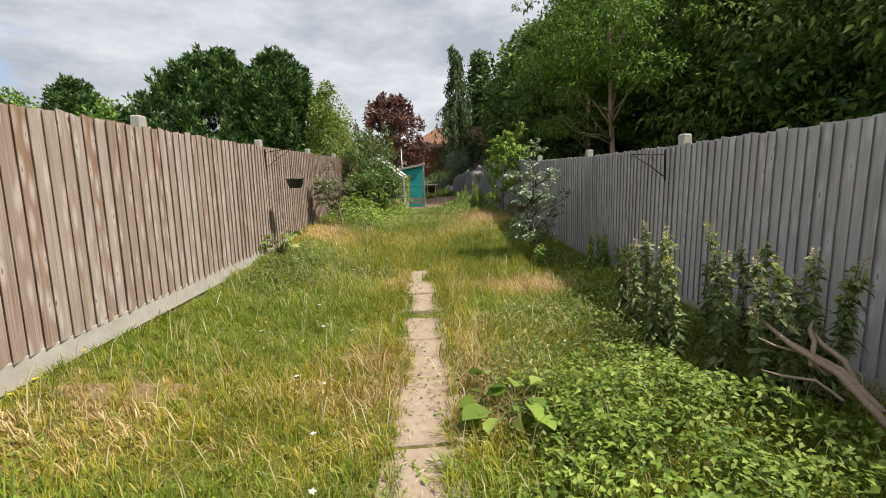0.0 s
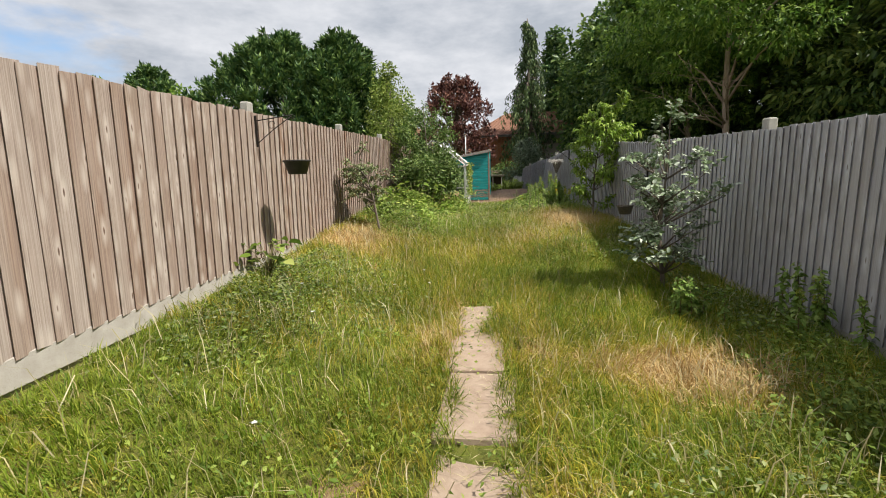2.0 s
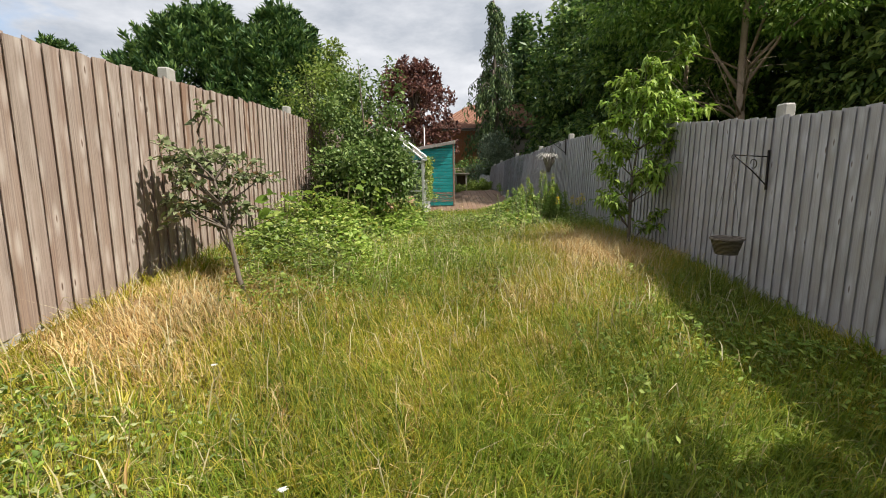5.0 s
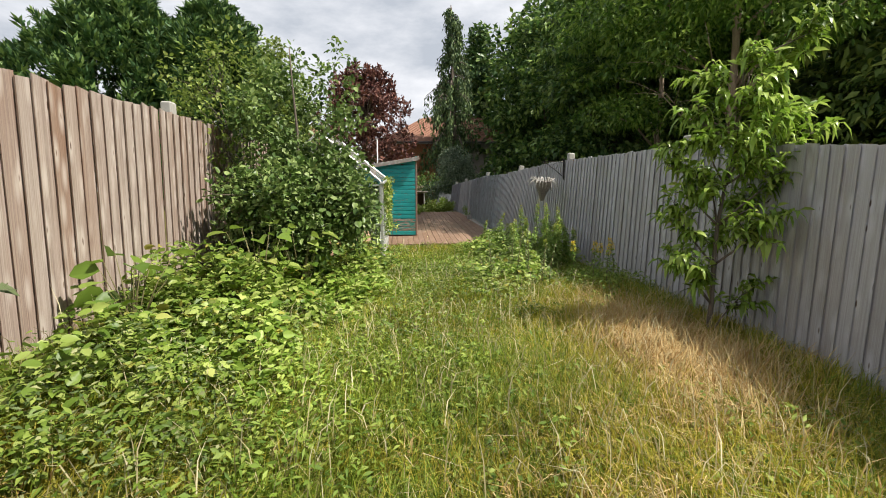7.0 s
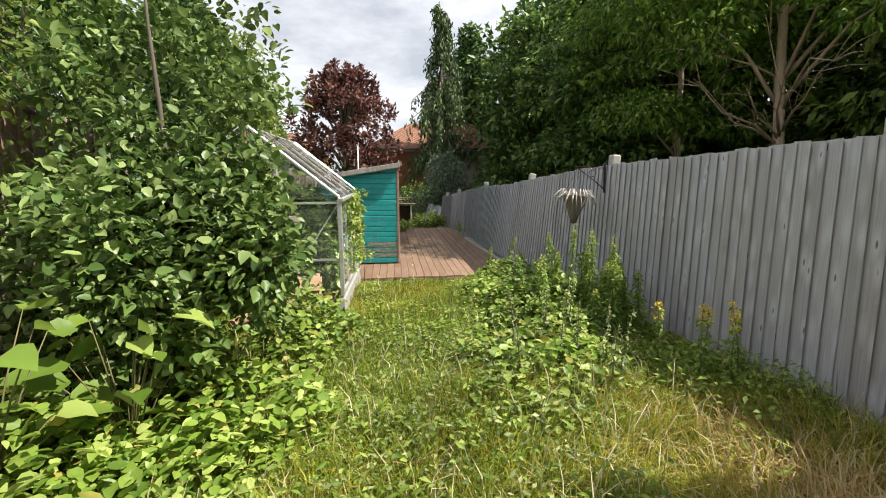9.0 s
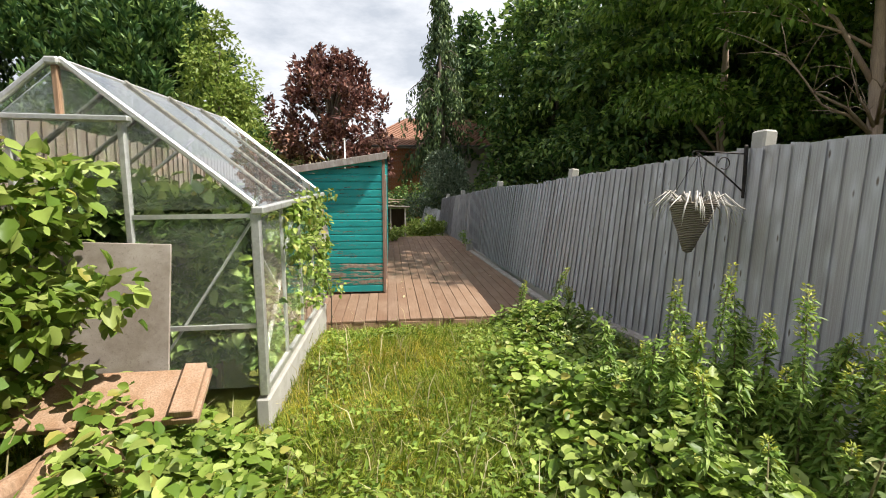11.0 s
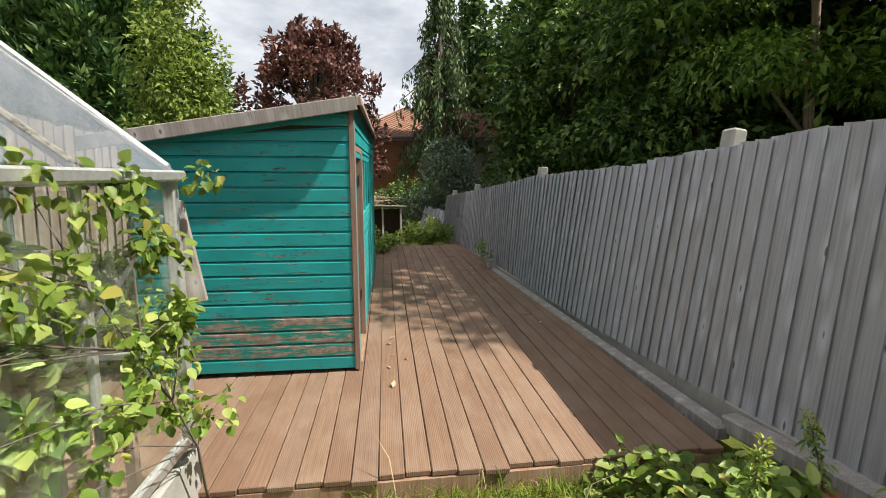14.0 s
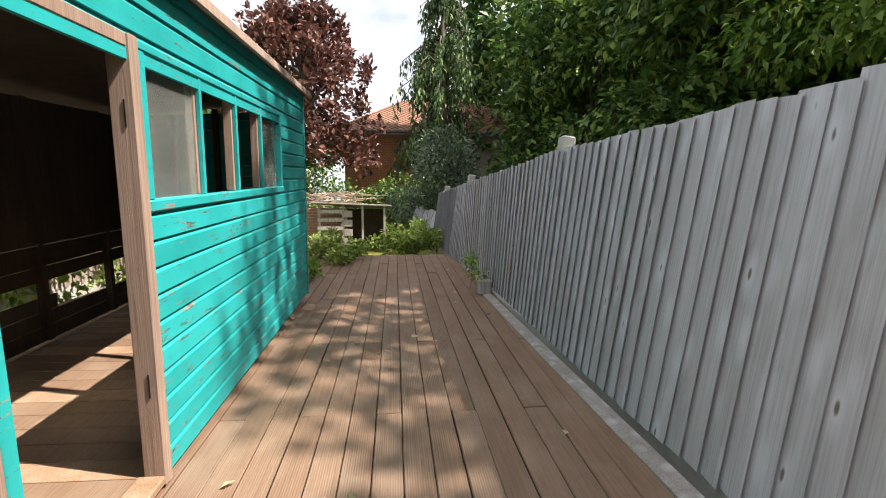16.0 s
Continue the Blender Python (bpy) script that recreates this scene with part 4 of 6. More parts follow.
def bracket(at_, out, drop, label):
    """Iron hanging bracket on a post: back plate, arm, stay, curl and hook."""
    t_ = thing("hanging_bracket", label, "bracket", Matrix.Translation(at_), "hanging brackets on the fences")
    o = Vector(out)
    u = o.normalized()
    side = u.cross(Vector((0, 0, 1))).normalized()
    part("back_plate", bar_bm((0, 0, -0.30), (0, 0, 0.06), 0.028, 0.01, 0.003, tuple(side)), M_IRON, t_)
    child("arm", Tubes().add([(0, 0, 0), o * 0.5, o], [0.006] * 3, 6).mesh("arm", M_IRON), t_)
    child("stay", Tubes().add([(0, 0, -0.26), o * 0.45 + Vector((0, 0, -0.13)), o * 0.96 + Vector((0, 0, -0.008))], [0.006] * 3, 6).mesh("stay", M_IRON), t_)
    pts = [o * 0.42 + Vector((0, 0, -0.07)) + u * (0.04 * math.cos(a)) + Vector((0, 0, 0.04 * math.sin(a))) for a in np.linspace(0, 5.2, 14)]
    child("scroll", Tubes().add(pts, [0.004] * 14, 5).mesh("scroll", M_IRON), t_)
    pts = [o + u * (0.018 * math.sin(a)) + Vector((0, 0, -0.018 + 0.018 * math.cos(a))) for a in np.linspace(0, 4.6, 9)]
    child("hook", Tubes().add(pts, [0.004] * 9, 5).mesh("hook", M_IRON), t_)
    return t_


def lathe(profile, sides=28):
    bm = bmesh.new()
    rings = []
    for r, z_ in profile:
        rings.append([bm.verts.new((r * math.cos(2 * math.pi * s / sides), r * math.sin(2 * math.pi * s / sides), z_)) for s in range(sides)])
    for a, b in zip(rings[:-1], rings[1:]):
        for s in range(sides):
            bm.faces.new((a[s], a[(s + 1) % sides], b[(s + 1) % sides], b[s]))
    bmesh.ops.contextual_create(bm, geom=rings[0])
    bmesh.ops.contextual_create(bm, geom=rings[-1])
    bmesh.ops.recalc_face_normals(bm, faces=bm.faces[:])
    return bm


def hanging_pot(at_, hang, label, r=0.155, h=0.155, tilt=(3, -2), mat=M_POT):
    """Dark bowl hung from three wires; at_ is the rim's middle."""
    p_ = thing("hanging_pot", label, "plant pot", Matrix.Translation(at_) @ pose(0, 0, 0, *tilt), "hanging pots on the fences")
    part("bowl", lathe([(r * 0.62, -h), (r * 0.66, -h), (r * 0.95, -0.012), (r * 1.03, -0.012), (r * 1.03, 0.004), (r * 0.93, 0.004), (r * 0.9, -0.03), (0.01, -0.04)]), mat, p_, "dark brown plastic bowl" if mat == M_POT else "coarse woven bowl", None, True)
    for a in (0.3, 2.4, 4.5):
        c_ = Vector((r * 0.98 * math.cos(a), r * 0.98 * math.sin(a), 0))
        child("wire", Tubes().add([c_, c_.lerp(Vector((0, 0, hang)), 0.5), (0, 0, hang)], [0.0018] * 3, 4).mesh("wire", M_IRON), p_)
    return p_


bracket((-1.735, 6.70, 2.20), (0.47, -0.02, 0.04), 0, "black iron hanging bracket on a concrete post")
hanging_pot((-1.265, 6.68, 1.725), 0.49, "empty dark plastic bowl hanging before the brown fence", 0.155, 0.155, (0, 0))
bracket((3.80, 3.98, 1.68), (-0.42, -0.06, 0.02), 0, "black iron hanging bracket on a grey fence post")
bracket((3.66, 9.9, 1.60), (-0.4, -0.14, 0.02), 0, "black iron hanging bracket on a grey fence post")
hanging_pot((3.26, 9.76, 0.88), 0.72, "coarse woven bowl of dry stalks hanging low by the fence", 0.14, 0.15, (0, 0), M_WICKER)
bracket((3.27, 15.93, 2.19), (-0.36, 0.02, 0.02), 0, "black iron hanging bracket on a leaning fence post")
basket = thing("hanging_basket", "wicker cone basket with dead trailing stalks", "basket", pose(2.915, 15.95, 1.86, 2, 3, 0))
part("cone", lathe([(0.012, -0.34), (0.03, -0.33), (0.07, -0.22), (0.12, -0.1), (0.148, 0.0), (0.152, 0.008), (0.138, 0.006), (0.11, -0.06), (0.01, -0.08)], 24), M_WICKER, basket, "conical woven wicker", None, True)
for a in (0.5, 2.6, 4.7):
    c_ = Vector((0.145 * math.cos(a), 0.145 * math.sin(a), 0))
    child("chain", Tubes().add([c_, (0, 0, 0.33)], [0.002] * 2, 4).mesh("chain", M_IRON), basket)
rng = np.random.default_rng(31)
for j in range(52):
    a, l_ = rng.uniform(0, 6.28), rng.uniform(0.12, 0.27)
    d = Vector((math.cos(a), math.sin(a), 0))
    s0 = d * rng.uniform(0.02, 0.12)
    fall = rng.uniform(0, 0.16)
    pts = [s0, s0 + d * l_ * 0.4 + Vector((0, 0, 0.07 * rng.uniform(0.3, 1.2))), s0 + d * l_ * 0.8 + Vector((0, 0, -0.25 * fall)), s0 + d * l_ * 0.95 + Vector((0, 0, -fall))]
    child("dead_stalk", Tubes().add(pts, [0.006, 0.005, 0.004, 0.002], 4).mesh("dead_stalk", M_STALK), basket)

# loose timber and bits by the deck
hung = thing("hanging_plank", "grey weathered plank hanging off the greenhouse corner", "plank", pose(0.11, 18.22, 1.60, 0, -9, 8))
part("plank_body", box_bm(-0.06, 0.06, -0.012, 0.012, -0.21, 0.25, 0.004), M_ROOFEDGE, hung)
beam = thing("timber_beam", "long weathered timber lying along the fence foot", "timber", None)
part("beam_body", bar_bm((2.92, 18.35, 0.56), (3.12, 16.7, 0.60), 0.11, 0.1, 0.012), M_ROOFEDGE, beam)
block = thing("timber_block", "square grey timber block on the deck by the fence", "block", pose(2.62, 23.0, 0.73))
part("block_body", box_bm(-0.07, 0.07, -0.06, 0.06, 0, 0.15, 0.008), M_ROOFEDGE, block)
loose = thing("loose_brick", "single orange-red brick lying in the weeds", "brick", pose(2.72, 17.6, 0.62, 8, 12, 35))
part("brick_body", box_bm(-0.107, 0.107, -0.05, 0.05, -0.03, 0.035, 0.006), M_BRICK, loose)
rng = np.random.default_rng(77)
for j in range(22):
    x_, y_ = rng.uniform(0.95, 2.6), rng.uniform(18.6, 24.5)
    if j < 5:
        x_, y_ = (1.02, 19.75, 0)[0] + rng.uniform(-0.05, 0.2), 19.6 + rng.uniform(-0.2, 0.6)
    lf = thing("fallen_leaf", "curled dry fallen leaf on the deck", "leaf", pose(x_, y_, deck_z(y_) + 0.006, rng.normal(0, 8), rng.normal(0, 8), rng.uniform(0, 360)), "fallen leaves on the deck")
    V, F = leaf_arrays(rng, np.zeros((1, 3)), np.array([[1.0, 0, 0.05]]), rng.uniform(0.03, 0.075), 0.035, 0.25, -0.2)
    child("blade", mesh_np("blade", V, F, M_SEED), lf)

# ---- trees ----


def leaf_cloud(rng, clumps, per, length, width, droop=0.25, shell=0.5, out=0.9, maker=leaf_arrays):
    """Leaves on and in ellipsoid clumps (x, y, z, rx, ry, rz)."""
    C = np.array(clumps, float)
    size = C[:, 3] * C[:, 4] + C[:, 4] * C[:, 5] + C[:, 3] * C[:, 5]
    n = np.maximum(6, (per * size / size.mean()).astype(int))
    idx = np.repeat(np.arange(len(C)), n)
    b = ball(rng, len(idx), shell)
    P = C[idx, :3] + b * C[idx, 3:6] * (1 + rng.normal(0, 0.13, (len(idx), 1)))
    D = b * out + rng.normal(0, 0.55, (len(idx), 3)) - np.array([0, 0, droop])
    return maker(rng, P, D, length, width)


def crown_clumps(rng, n, height, low, radius, shape, size, squash=0.7):
    """Clump places inside a crown whose outline is given by shape(h), h from 0 at its foot to 1 at its tip."""
    out = []
    for _ in range(n):
        h = rng.random() ** 0.85
        r = radius * shape(h) * math.sqrt(rng.uniform(0.12, 1.0)) * rng.uniform(0.72, 1.2)
        a = rng.uniform(0, 2 * math.pi)
        s = size * rng.uniform(0.45, 1.5) * (0.6 + 0.5 * shape(h))
        out.append((r * math.cos(a), r * math.sin(a), low + (height - low) * h, s, s, s * squash))
    for _ in range(n // 4):
        h = rng.random() ** 0.7
        r = radius * shape(h) * rng.uniform(0.98, 1.2)
        a = rng.uniform(0, 2 * math.pi)
        s = size * rng.uniform(0.25, 0.5)
        out.append((r * math.cos(a), r * math.sin(a), low + (height - low) * min(1.06, h * 1.05), s, s, s * squash * 1.3))
    return out


def tree(name, label, at_, height, low, radius, shape, n, per, leaf, mat, rng, size=0.9, squash=0.7, droop=0.2, trunk_r=0.18, lean=(0, 0), limbs=9, bark=M_BARK):
    """Tapered trunk, limbs that reach into the clumps, and a crown of single leaves."""
    t_ = thing(name, label, "tree", Matrix.Translation((at_[0], at_[1], float(land(at_[0], at_[1])) - 0.05)))
    cl = crown_clumps(rng, n, height, low, radius, shape, size, squash)
    cl = [(c[0] + lean[0] * c[2], c[1] + lean[1] * c[2], *c[2:]) for c in cl]
    top = height * 0.9
    pts = [(lean[0] * z_ + 0.06 * math.sin(z_ * 1.3), lean[1] * z_ + 0.06 * math.cos(z_), z_) for z_ in np.linspace(0, top, 7)]
    tb = Tubes().add(pts, list(np.linspace(trunk_r, trunk_r * 0.15, 7)), 8)
    child("trunk", tb.mesh("trunk", bark), t_)
    for c in cl[: limbs]:
        z0 = max(low * 0.6, c[2] * 0.65)
        a = Vector((lean[0] * z0, lean[1] * z0, z0))
        b = Vector(c[:3])
        mid = a.lerp(b, 0.5) + Vector((0, 0, 0.12 * (b - a).length))
        child("limb", Tubes().add([a, mid, b], [trunk_r * 0.4, trunk_r * 0.26, trunk_r * 0.07], 5).mesh("limb", bark), t_)
    V, F = leaf_cloud(rng, cl, per, leaf[0], leaf[1], droop, 0.72)
    child("crown", mesh_np("crown", V, F, mat), t_)
    return t_


def low_limbs(t_, n, z0, z1, reach, toward, rng, bark):
    """Bare lower limbs with forked twigs on a shaded trunk."""
    for _ in range(n):
        z_ = rng.uniform(z0, z1)
        a = toward + rng.normal(0, 0.7)
        d = Vector((math.cos(a), math.sin(a), 0))
        r = reach * rng.uniform(0.5, 1.0)
        p = [Vector((0, 0, z_)), d * r * 0.35 + Vector((0, 0, z_ + 0.18 * r)), d * r * 0.7 + Vector((rng.normal(0, 0.1), rng.normal(0, 0.1), z_ + 0.25 * r)), d * r + Vector((0, 0, z_ + rng.uniform(0.1, 0.6) * r))]
        tb = Tubes().add(p, [0.038, 0.028, 0.018, 0.006], 6)
        for q_ in p[1:]:
            for _ in range(3):
                e = q_ + d * rng.uniform(0.2, 0.7) + Vector((rng.normal(0, 0.3), rng.normal(0, 0.3), rng.uniform(-0.2, 0.6)))
                tb.add([q_, q_.lerp(e, 0.5) + Vector((0, 0, 0.05)), e], [0.011, 0.007, 0.003], 4)
        child("bare_limb", tb.mesh("bare_limb", bark), t_)


def cypress(label, at_, height, low, radius, n, per, rng):
    """Trunk and many upswept plumes of flat sprays; the tips break the outline."""
    t_ = thing("cypress_tree", label, "tree", Matrix.Translation((at_[0], at_[1], float(land(*at_)) - 0.05)))
    child("trunk", Tubes().add([(0, 0, 0), (0.1, 0, height * 0.5), (0, 0.1, height * 0.92)], [0.42, 0.25, 0.05], 8).mesh("trunk", M_BARK), t_)
    PP, DD = [], []
    for _ in range(n):
        h = rng.random() ** 0.8
        a = rng.uniform(0, 2 * math.pi)
        lobe = 1 + 0.13 * math.sin(3 * a + at_[0]) + 0.08 * math.sin(7 * a + 9 * h)
        r = radius * broad_cone(h) * lobe * math.sqrt(rng.uniform(0.45, 1.0))
        z_ = low + (height - low) * h * (1 - 0.10 * (r / radius) ** 2) - 0.7
        lift = 0.55 + 1.3 * h + rng.normal(0, 0.2)
        d = np.array([math.cos(a), math.sin(a), lift])
        d = d / np.linalg.norm(d)
        L = rng.uniform(1.0, 2.3) * (0.75 + 0.25 * (1 - h))
        u = rng.random(per) ** 0.8
        side = rng.normal(0, 1, (per, 3))
        side -= np.outer(side @ d, d)
        P = np.array([r * math.cos(a), r * math.sin(a), z_]) + np.outer(u * L, d) + side * (0.36 * (1.05 - u))[:, None]
        PP.append(P)
        DD.append(d * 1.0 + side * 0.5 + rng.normal(0, 0.25, (per, 3)))
    V, F = leaf_arrays(rng, np.concatenate(PP), np.concatenate(DD), 0.52, 0.19)
    child("crown", mesh_np("crown", V, F, M_CYPRESS), t_)
    return t_


def cone_shape(h):
    return max(0.05, (1 - h) ** 0.8)


def dome_shape(h):
    return max(0.12, math.sin(math.pi * min(1, 0.18 + 0.80 * h)) ** 0.7)


def egg_shape(h):
    return max(0.1, math.sin(math.pi * (0.12 + 0.86 * h)) ** 0.8)


def broad_cone(h):
    return max(0.1, (1 - h ** 2.2) ** 0.75)


R = np.random.default_rng
cypress("broad dark green cypress in a neighbouring garden", (-17.4, 41.5), 13.1, 0.4, 8.5, 1150, 44, R(101))
cypress("dark green cypress with an uneven top", (-11.7, 40.5), 12.4, 0.4, 4.8, 640, 44, R(102))
cypress("distant dark green cypress", (-34.0, 47.0), 12.9, 0.8, 4.2, 380, 34, R(103))
tree("garden_tree", "low light green tree behind the fence", (-29.0, 46.0), 10.6, 1.0, 4.4, dome_shape, 80, 60, (0.45, 0.3), M_FEATHER, R(104), 1.3, 0.8, 0.1, 0.3)
tree("garden_tree", "distant green tree beyond the brown fence", (-42.0, 48.0), 12.3, 1.0, 5.0, dome_shape, 80, 50, (0.5, 0.3), M_FEATHER, R(105), 1.4, 0.8, 0.1, 0.3)
tree("birch_tree", "slender light green tree beside the cypress", (-6.3, 34.0), 8.6, 1.2, 1.5, egg_shape, 80, 70, (0.24, 0.13), M_LIGHTTREE, R(106), 0.5, 1.1, 0.35, 0.12)
maple = tree("copper_maple", "copper-red maple with an uneven upswept crown", (-1.75, 35.6), 7.6, 2.7, 2.9, dome_shape, 62, 90, (0.25, 0.17), M_COPPER, R(107), 0.44, 1.15, -0.3, 0.2, (0, 0), 26)
rng = R(127)
cl = []
for _ in range(34):
    a, h = rng.uniform(0, 6.28), rng.random()
    r = 2.75 * dome_shape(h) * rng.uniform(0.75, 1.12)
    cl.append((r * math.cos(a), r * math.sin(a), 3.2 + 4.5 * h + 0.5 * rng.random(), 0.2, 0.2, rng.uniform(0.4, 0.75)))
V, F = leaf_cloud(rng, cl, 85, 0.22, 0.15, -0.9, 0.3)
child("outer_crown", mesh_np("outer_crown", V, F, M_COPPER), maple)


def weeping_tree(at_, height, radius, rng):
    """Tall narrow cedar: short arching boughs with curtains of hanging sprays."""
    t_ = thing("weeping_cedar", "tall narrow weeping cedar with hanging sprays", "tree", Matrix.Translation((at_[0], at_[1], float(land(*at_)) - 0.05)))
    child("trunk", Tubes().add([(0, 0, 0), (0.1, 0, height * 0.5), (-0.05, 0, height)], [0.28, 0.17, 0.03], 8).mesh("trunk", M_BARK), t_)
    PP, DD = [], []
    for _ in range(120):
        h = rng.random() ** 0.9
        z_ = 1.5 + (height - 1.7) * h
        r = radius * (0.13 + 0.87 * (1 - h) ** 0.75) * rng.uniform(0.35, 1.25)
        a = rng.uniform(0, 2 * math.pi)
        d = Vector((math.cos(a), math.sin(a), 0))
        tip = d * r + Vector((0, 0, z_ - 0.2 * r))
        child("bough", Tubes().add([(0, 0, z_), d * r * 0.55 + Vector((0, 0, z_ + 0.16 * r)), tip], [0.05, 0.035, 0.012], 4).mesh("bough", M_BARK), t_)
        for u in np.linspace(0.3, 1.0, 7):
            p = Vector((0, 0, z_)).lerp(tip, u) + Vector((0, 0, 0.2 * r * math.sin(u * 3.1)))
            fall = rng.uniform(0.4, 1.7) * (0.4 + 0.6 * u)
            m_ = int(16 * fall) + 4
            s = rng.random(m_)
            PP.append(np.array(p) + np.stack([rng.normal(0, 0.085, m_), rng.normal(0, 0.085, m_), -fall * s], 1))
            DD.append(rng.normal(0, 0.4, (m_, 3)) + np.array([0, 0, -1.2]))
    V, F = leaf_arrays(rng, np.concatenate(PP), np.concatenate(DD), 0.28, 0.10)
    child("sprays", mesh_np("sprays", V, F, M_WEEP), t_)
    return t_


weeping_tree((3.75, 38.5), 12.6, 2.3, R(108))
tree("spruce_tree", "small dark spruce top behind the cedar", (6.6, 45.0), 13.2, 2.0, 2.4, cone_shape, 110, 60, (0.5, 0.2), M_CYPRESS, R(109), 0.8, 0.8, 0.4, 0.2)
tree("ash_tree", "tall dark leafy tree behind the grey fence", (8.9, 34.6), 10.3, 1.2, 3.1, dome_shape, 80, 180, (0.32, 0.18), M_DARKTREE, R(110), 1.05, 0.45, 0.2, 0.25)
tree("ash_tree", "dark leafy tree with lighter crown top", (10.2, 28.8), 11.6, 1.2, 3.3, dome_shape, 85, 185, (0.3, 0.16), M_DARKTREE, R(111), 1.05, 0.42, 0.2, 0.25)
locust = tree("locust_tree", "tall feathery green tree with a bare grey trunk", (10.0, 20.8), 13.8, 4.9, 3.9, egg_shape, 85, 210, (0.24, 0.1), M_FEATHER, R(112), 0.95, 0.38, 0.55, 0.15, (-0.02, 0), 9, M_DEADWOOD)
low_limbs(locust, 7, 2.2, 4.6, 3.0, 3.3, R(122), M_DEADWOOD)
tree("locust_tree", "feathery green tree with drooping sprays", (10.4, 25.4), 11.8, 3.0, 3.0, dome_shape, 75, 200, (0.22, 0.1), M_FEATHER, R(113), 0.9, 0.38, 0.55, 0.14, (0, 0), 7, M_DEADWOOD)
tree("yew_tree", "massive dark yew with drooping boughs", (17.4, 20.6), 14.2, 1.4, 5.0, broad_cone, 150, 210, (0.38, 0.15), M_YEW, R(114), 1.6, 0.6, 0.6, 0.35)
tree("yew_tree", "dark yew with sunlit yellow-green tips", (18.6, 12.6), 13.8, 1.2, 4.6, broad_cone, 120, 200, (0.36, 0.15), M_YEW, R(115), 1.5, 0.6, 0.6, 0.3)
tree("sycamore_tree", "leafy green tree beyond the grey fence", (19.0, 6.0), 15.5, 1.2, 4.8, dome_shape, 80, 250, (0.32, 0.2), M_FEATHER, R(116), 1.4, 0.45, 0.3, 0.25)
tree("sycamore_tree", "leafy tree in the next garden", (22.0, 0.0), 15.0, 1.2, 5.0, dome_shape, 130, 80, (0.38, 0.26), M_DARKTREE, R(117), 1.1, 0.75, 0.3, 0.25)
for sx, sy, sh, sr, sd in ((18.0, 29.0, 14.5, 5.0, 118), (15.0, 35.0, 14.5, 4.2, 119), (24.5, 21.0, 15.0, 5.2, 120), (11.5, 41.0, 14.0, 4.4, 121)):
    tree("dark_oak", "large dark tree deep in the shaded belt", (sx, sy), sh, 1.2, sr, dome_shape, 100, 110, (0.5, 0.34), M_DARKTREE, R(sd), 1.7, 0.7, 0.2, 0.4)


def hedge(name, label, x0, x1, y0, y1, top, n, per, leaf, mat, rng, size=0.5):
    cl = []
    for _ in range(n):
        x, y = rng.uniform(x0, x1), rng.uniform(y0, y1)
        z0 = float(land(x, y))
        s = size * rng.uniform(0.7, 1.3)
        cl.append((x, y, z0 + (top - z0) * rng.random() ** 0.7 * rng.uniform(0.85, 1.05), s, s, s * 0.8))
    V, F = leaf_cloud(rng, cl, per, leaf[0], leaf[1], 0.1)
    ob = new(name, mesh_np(name, V, F, mat))
    return tagged(ob, label, "hedge", kind="stuff")


# two dark leaf masses added to stand for the black shade under the trees
hedge("shade_fill", "dark leaf fill added for the deep shade behind the grey fence", 13.5, 20.0, 3.0, 42.0, 5.2, 300, 70, (0.42, 0.3), M_DARKTREE, R(130), 1.0)
hedge("shade_fill", "dark leaf fill added for shade, low behind the grey fence", 5.8, 8.5, 14.0, 36.0, 1.7, 130, 80, (0.2, 0.13), M_DARKTREE, R(131), 0.55)
hedge("boundary_hedge", "clipped dark hedge across the garden end", -5.5, 6.5, 33.2, 34.6, 2.35, 170, 90, (0.13, 0.08), M_DARKTREE, R(132), 0.42)
tree("grey_bush", "pale grey-green bush by the garden end", (3.1, 31.6), 3.1, 0.5, 1.25, dome_shape, 60, 110, (0.15, 0.06), M_BLUEBUSH, R(133), 0.34, 0.8, 0.1, 0.05)

# ---- houses ----


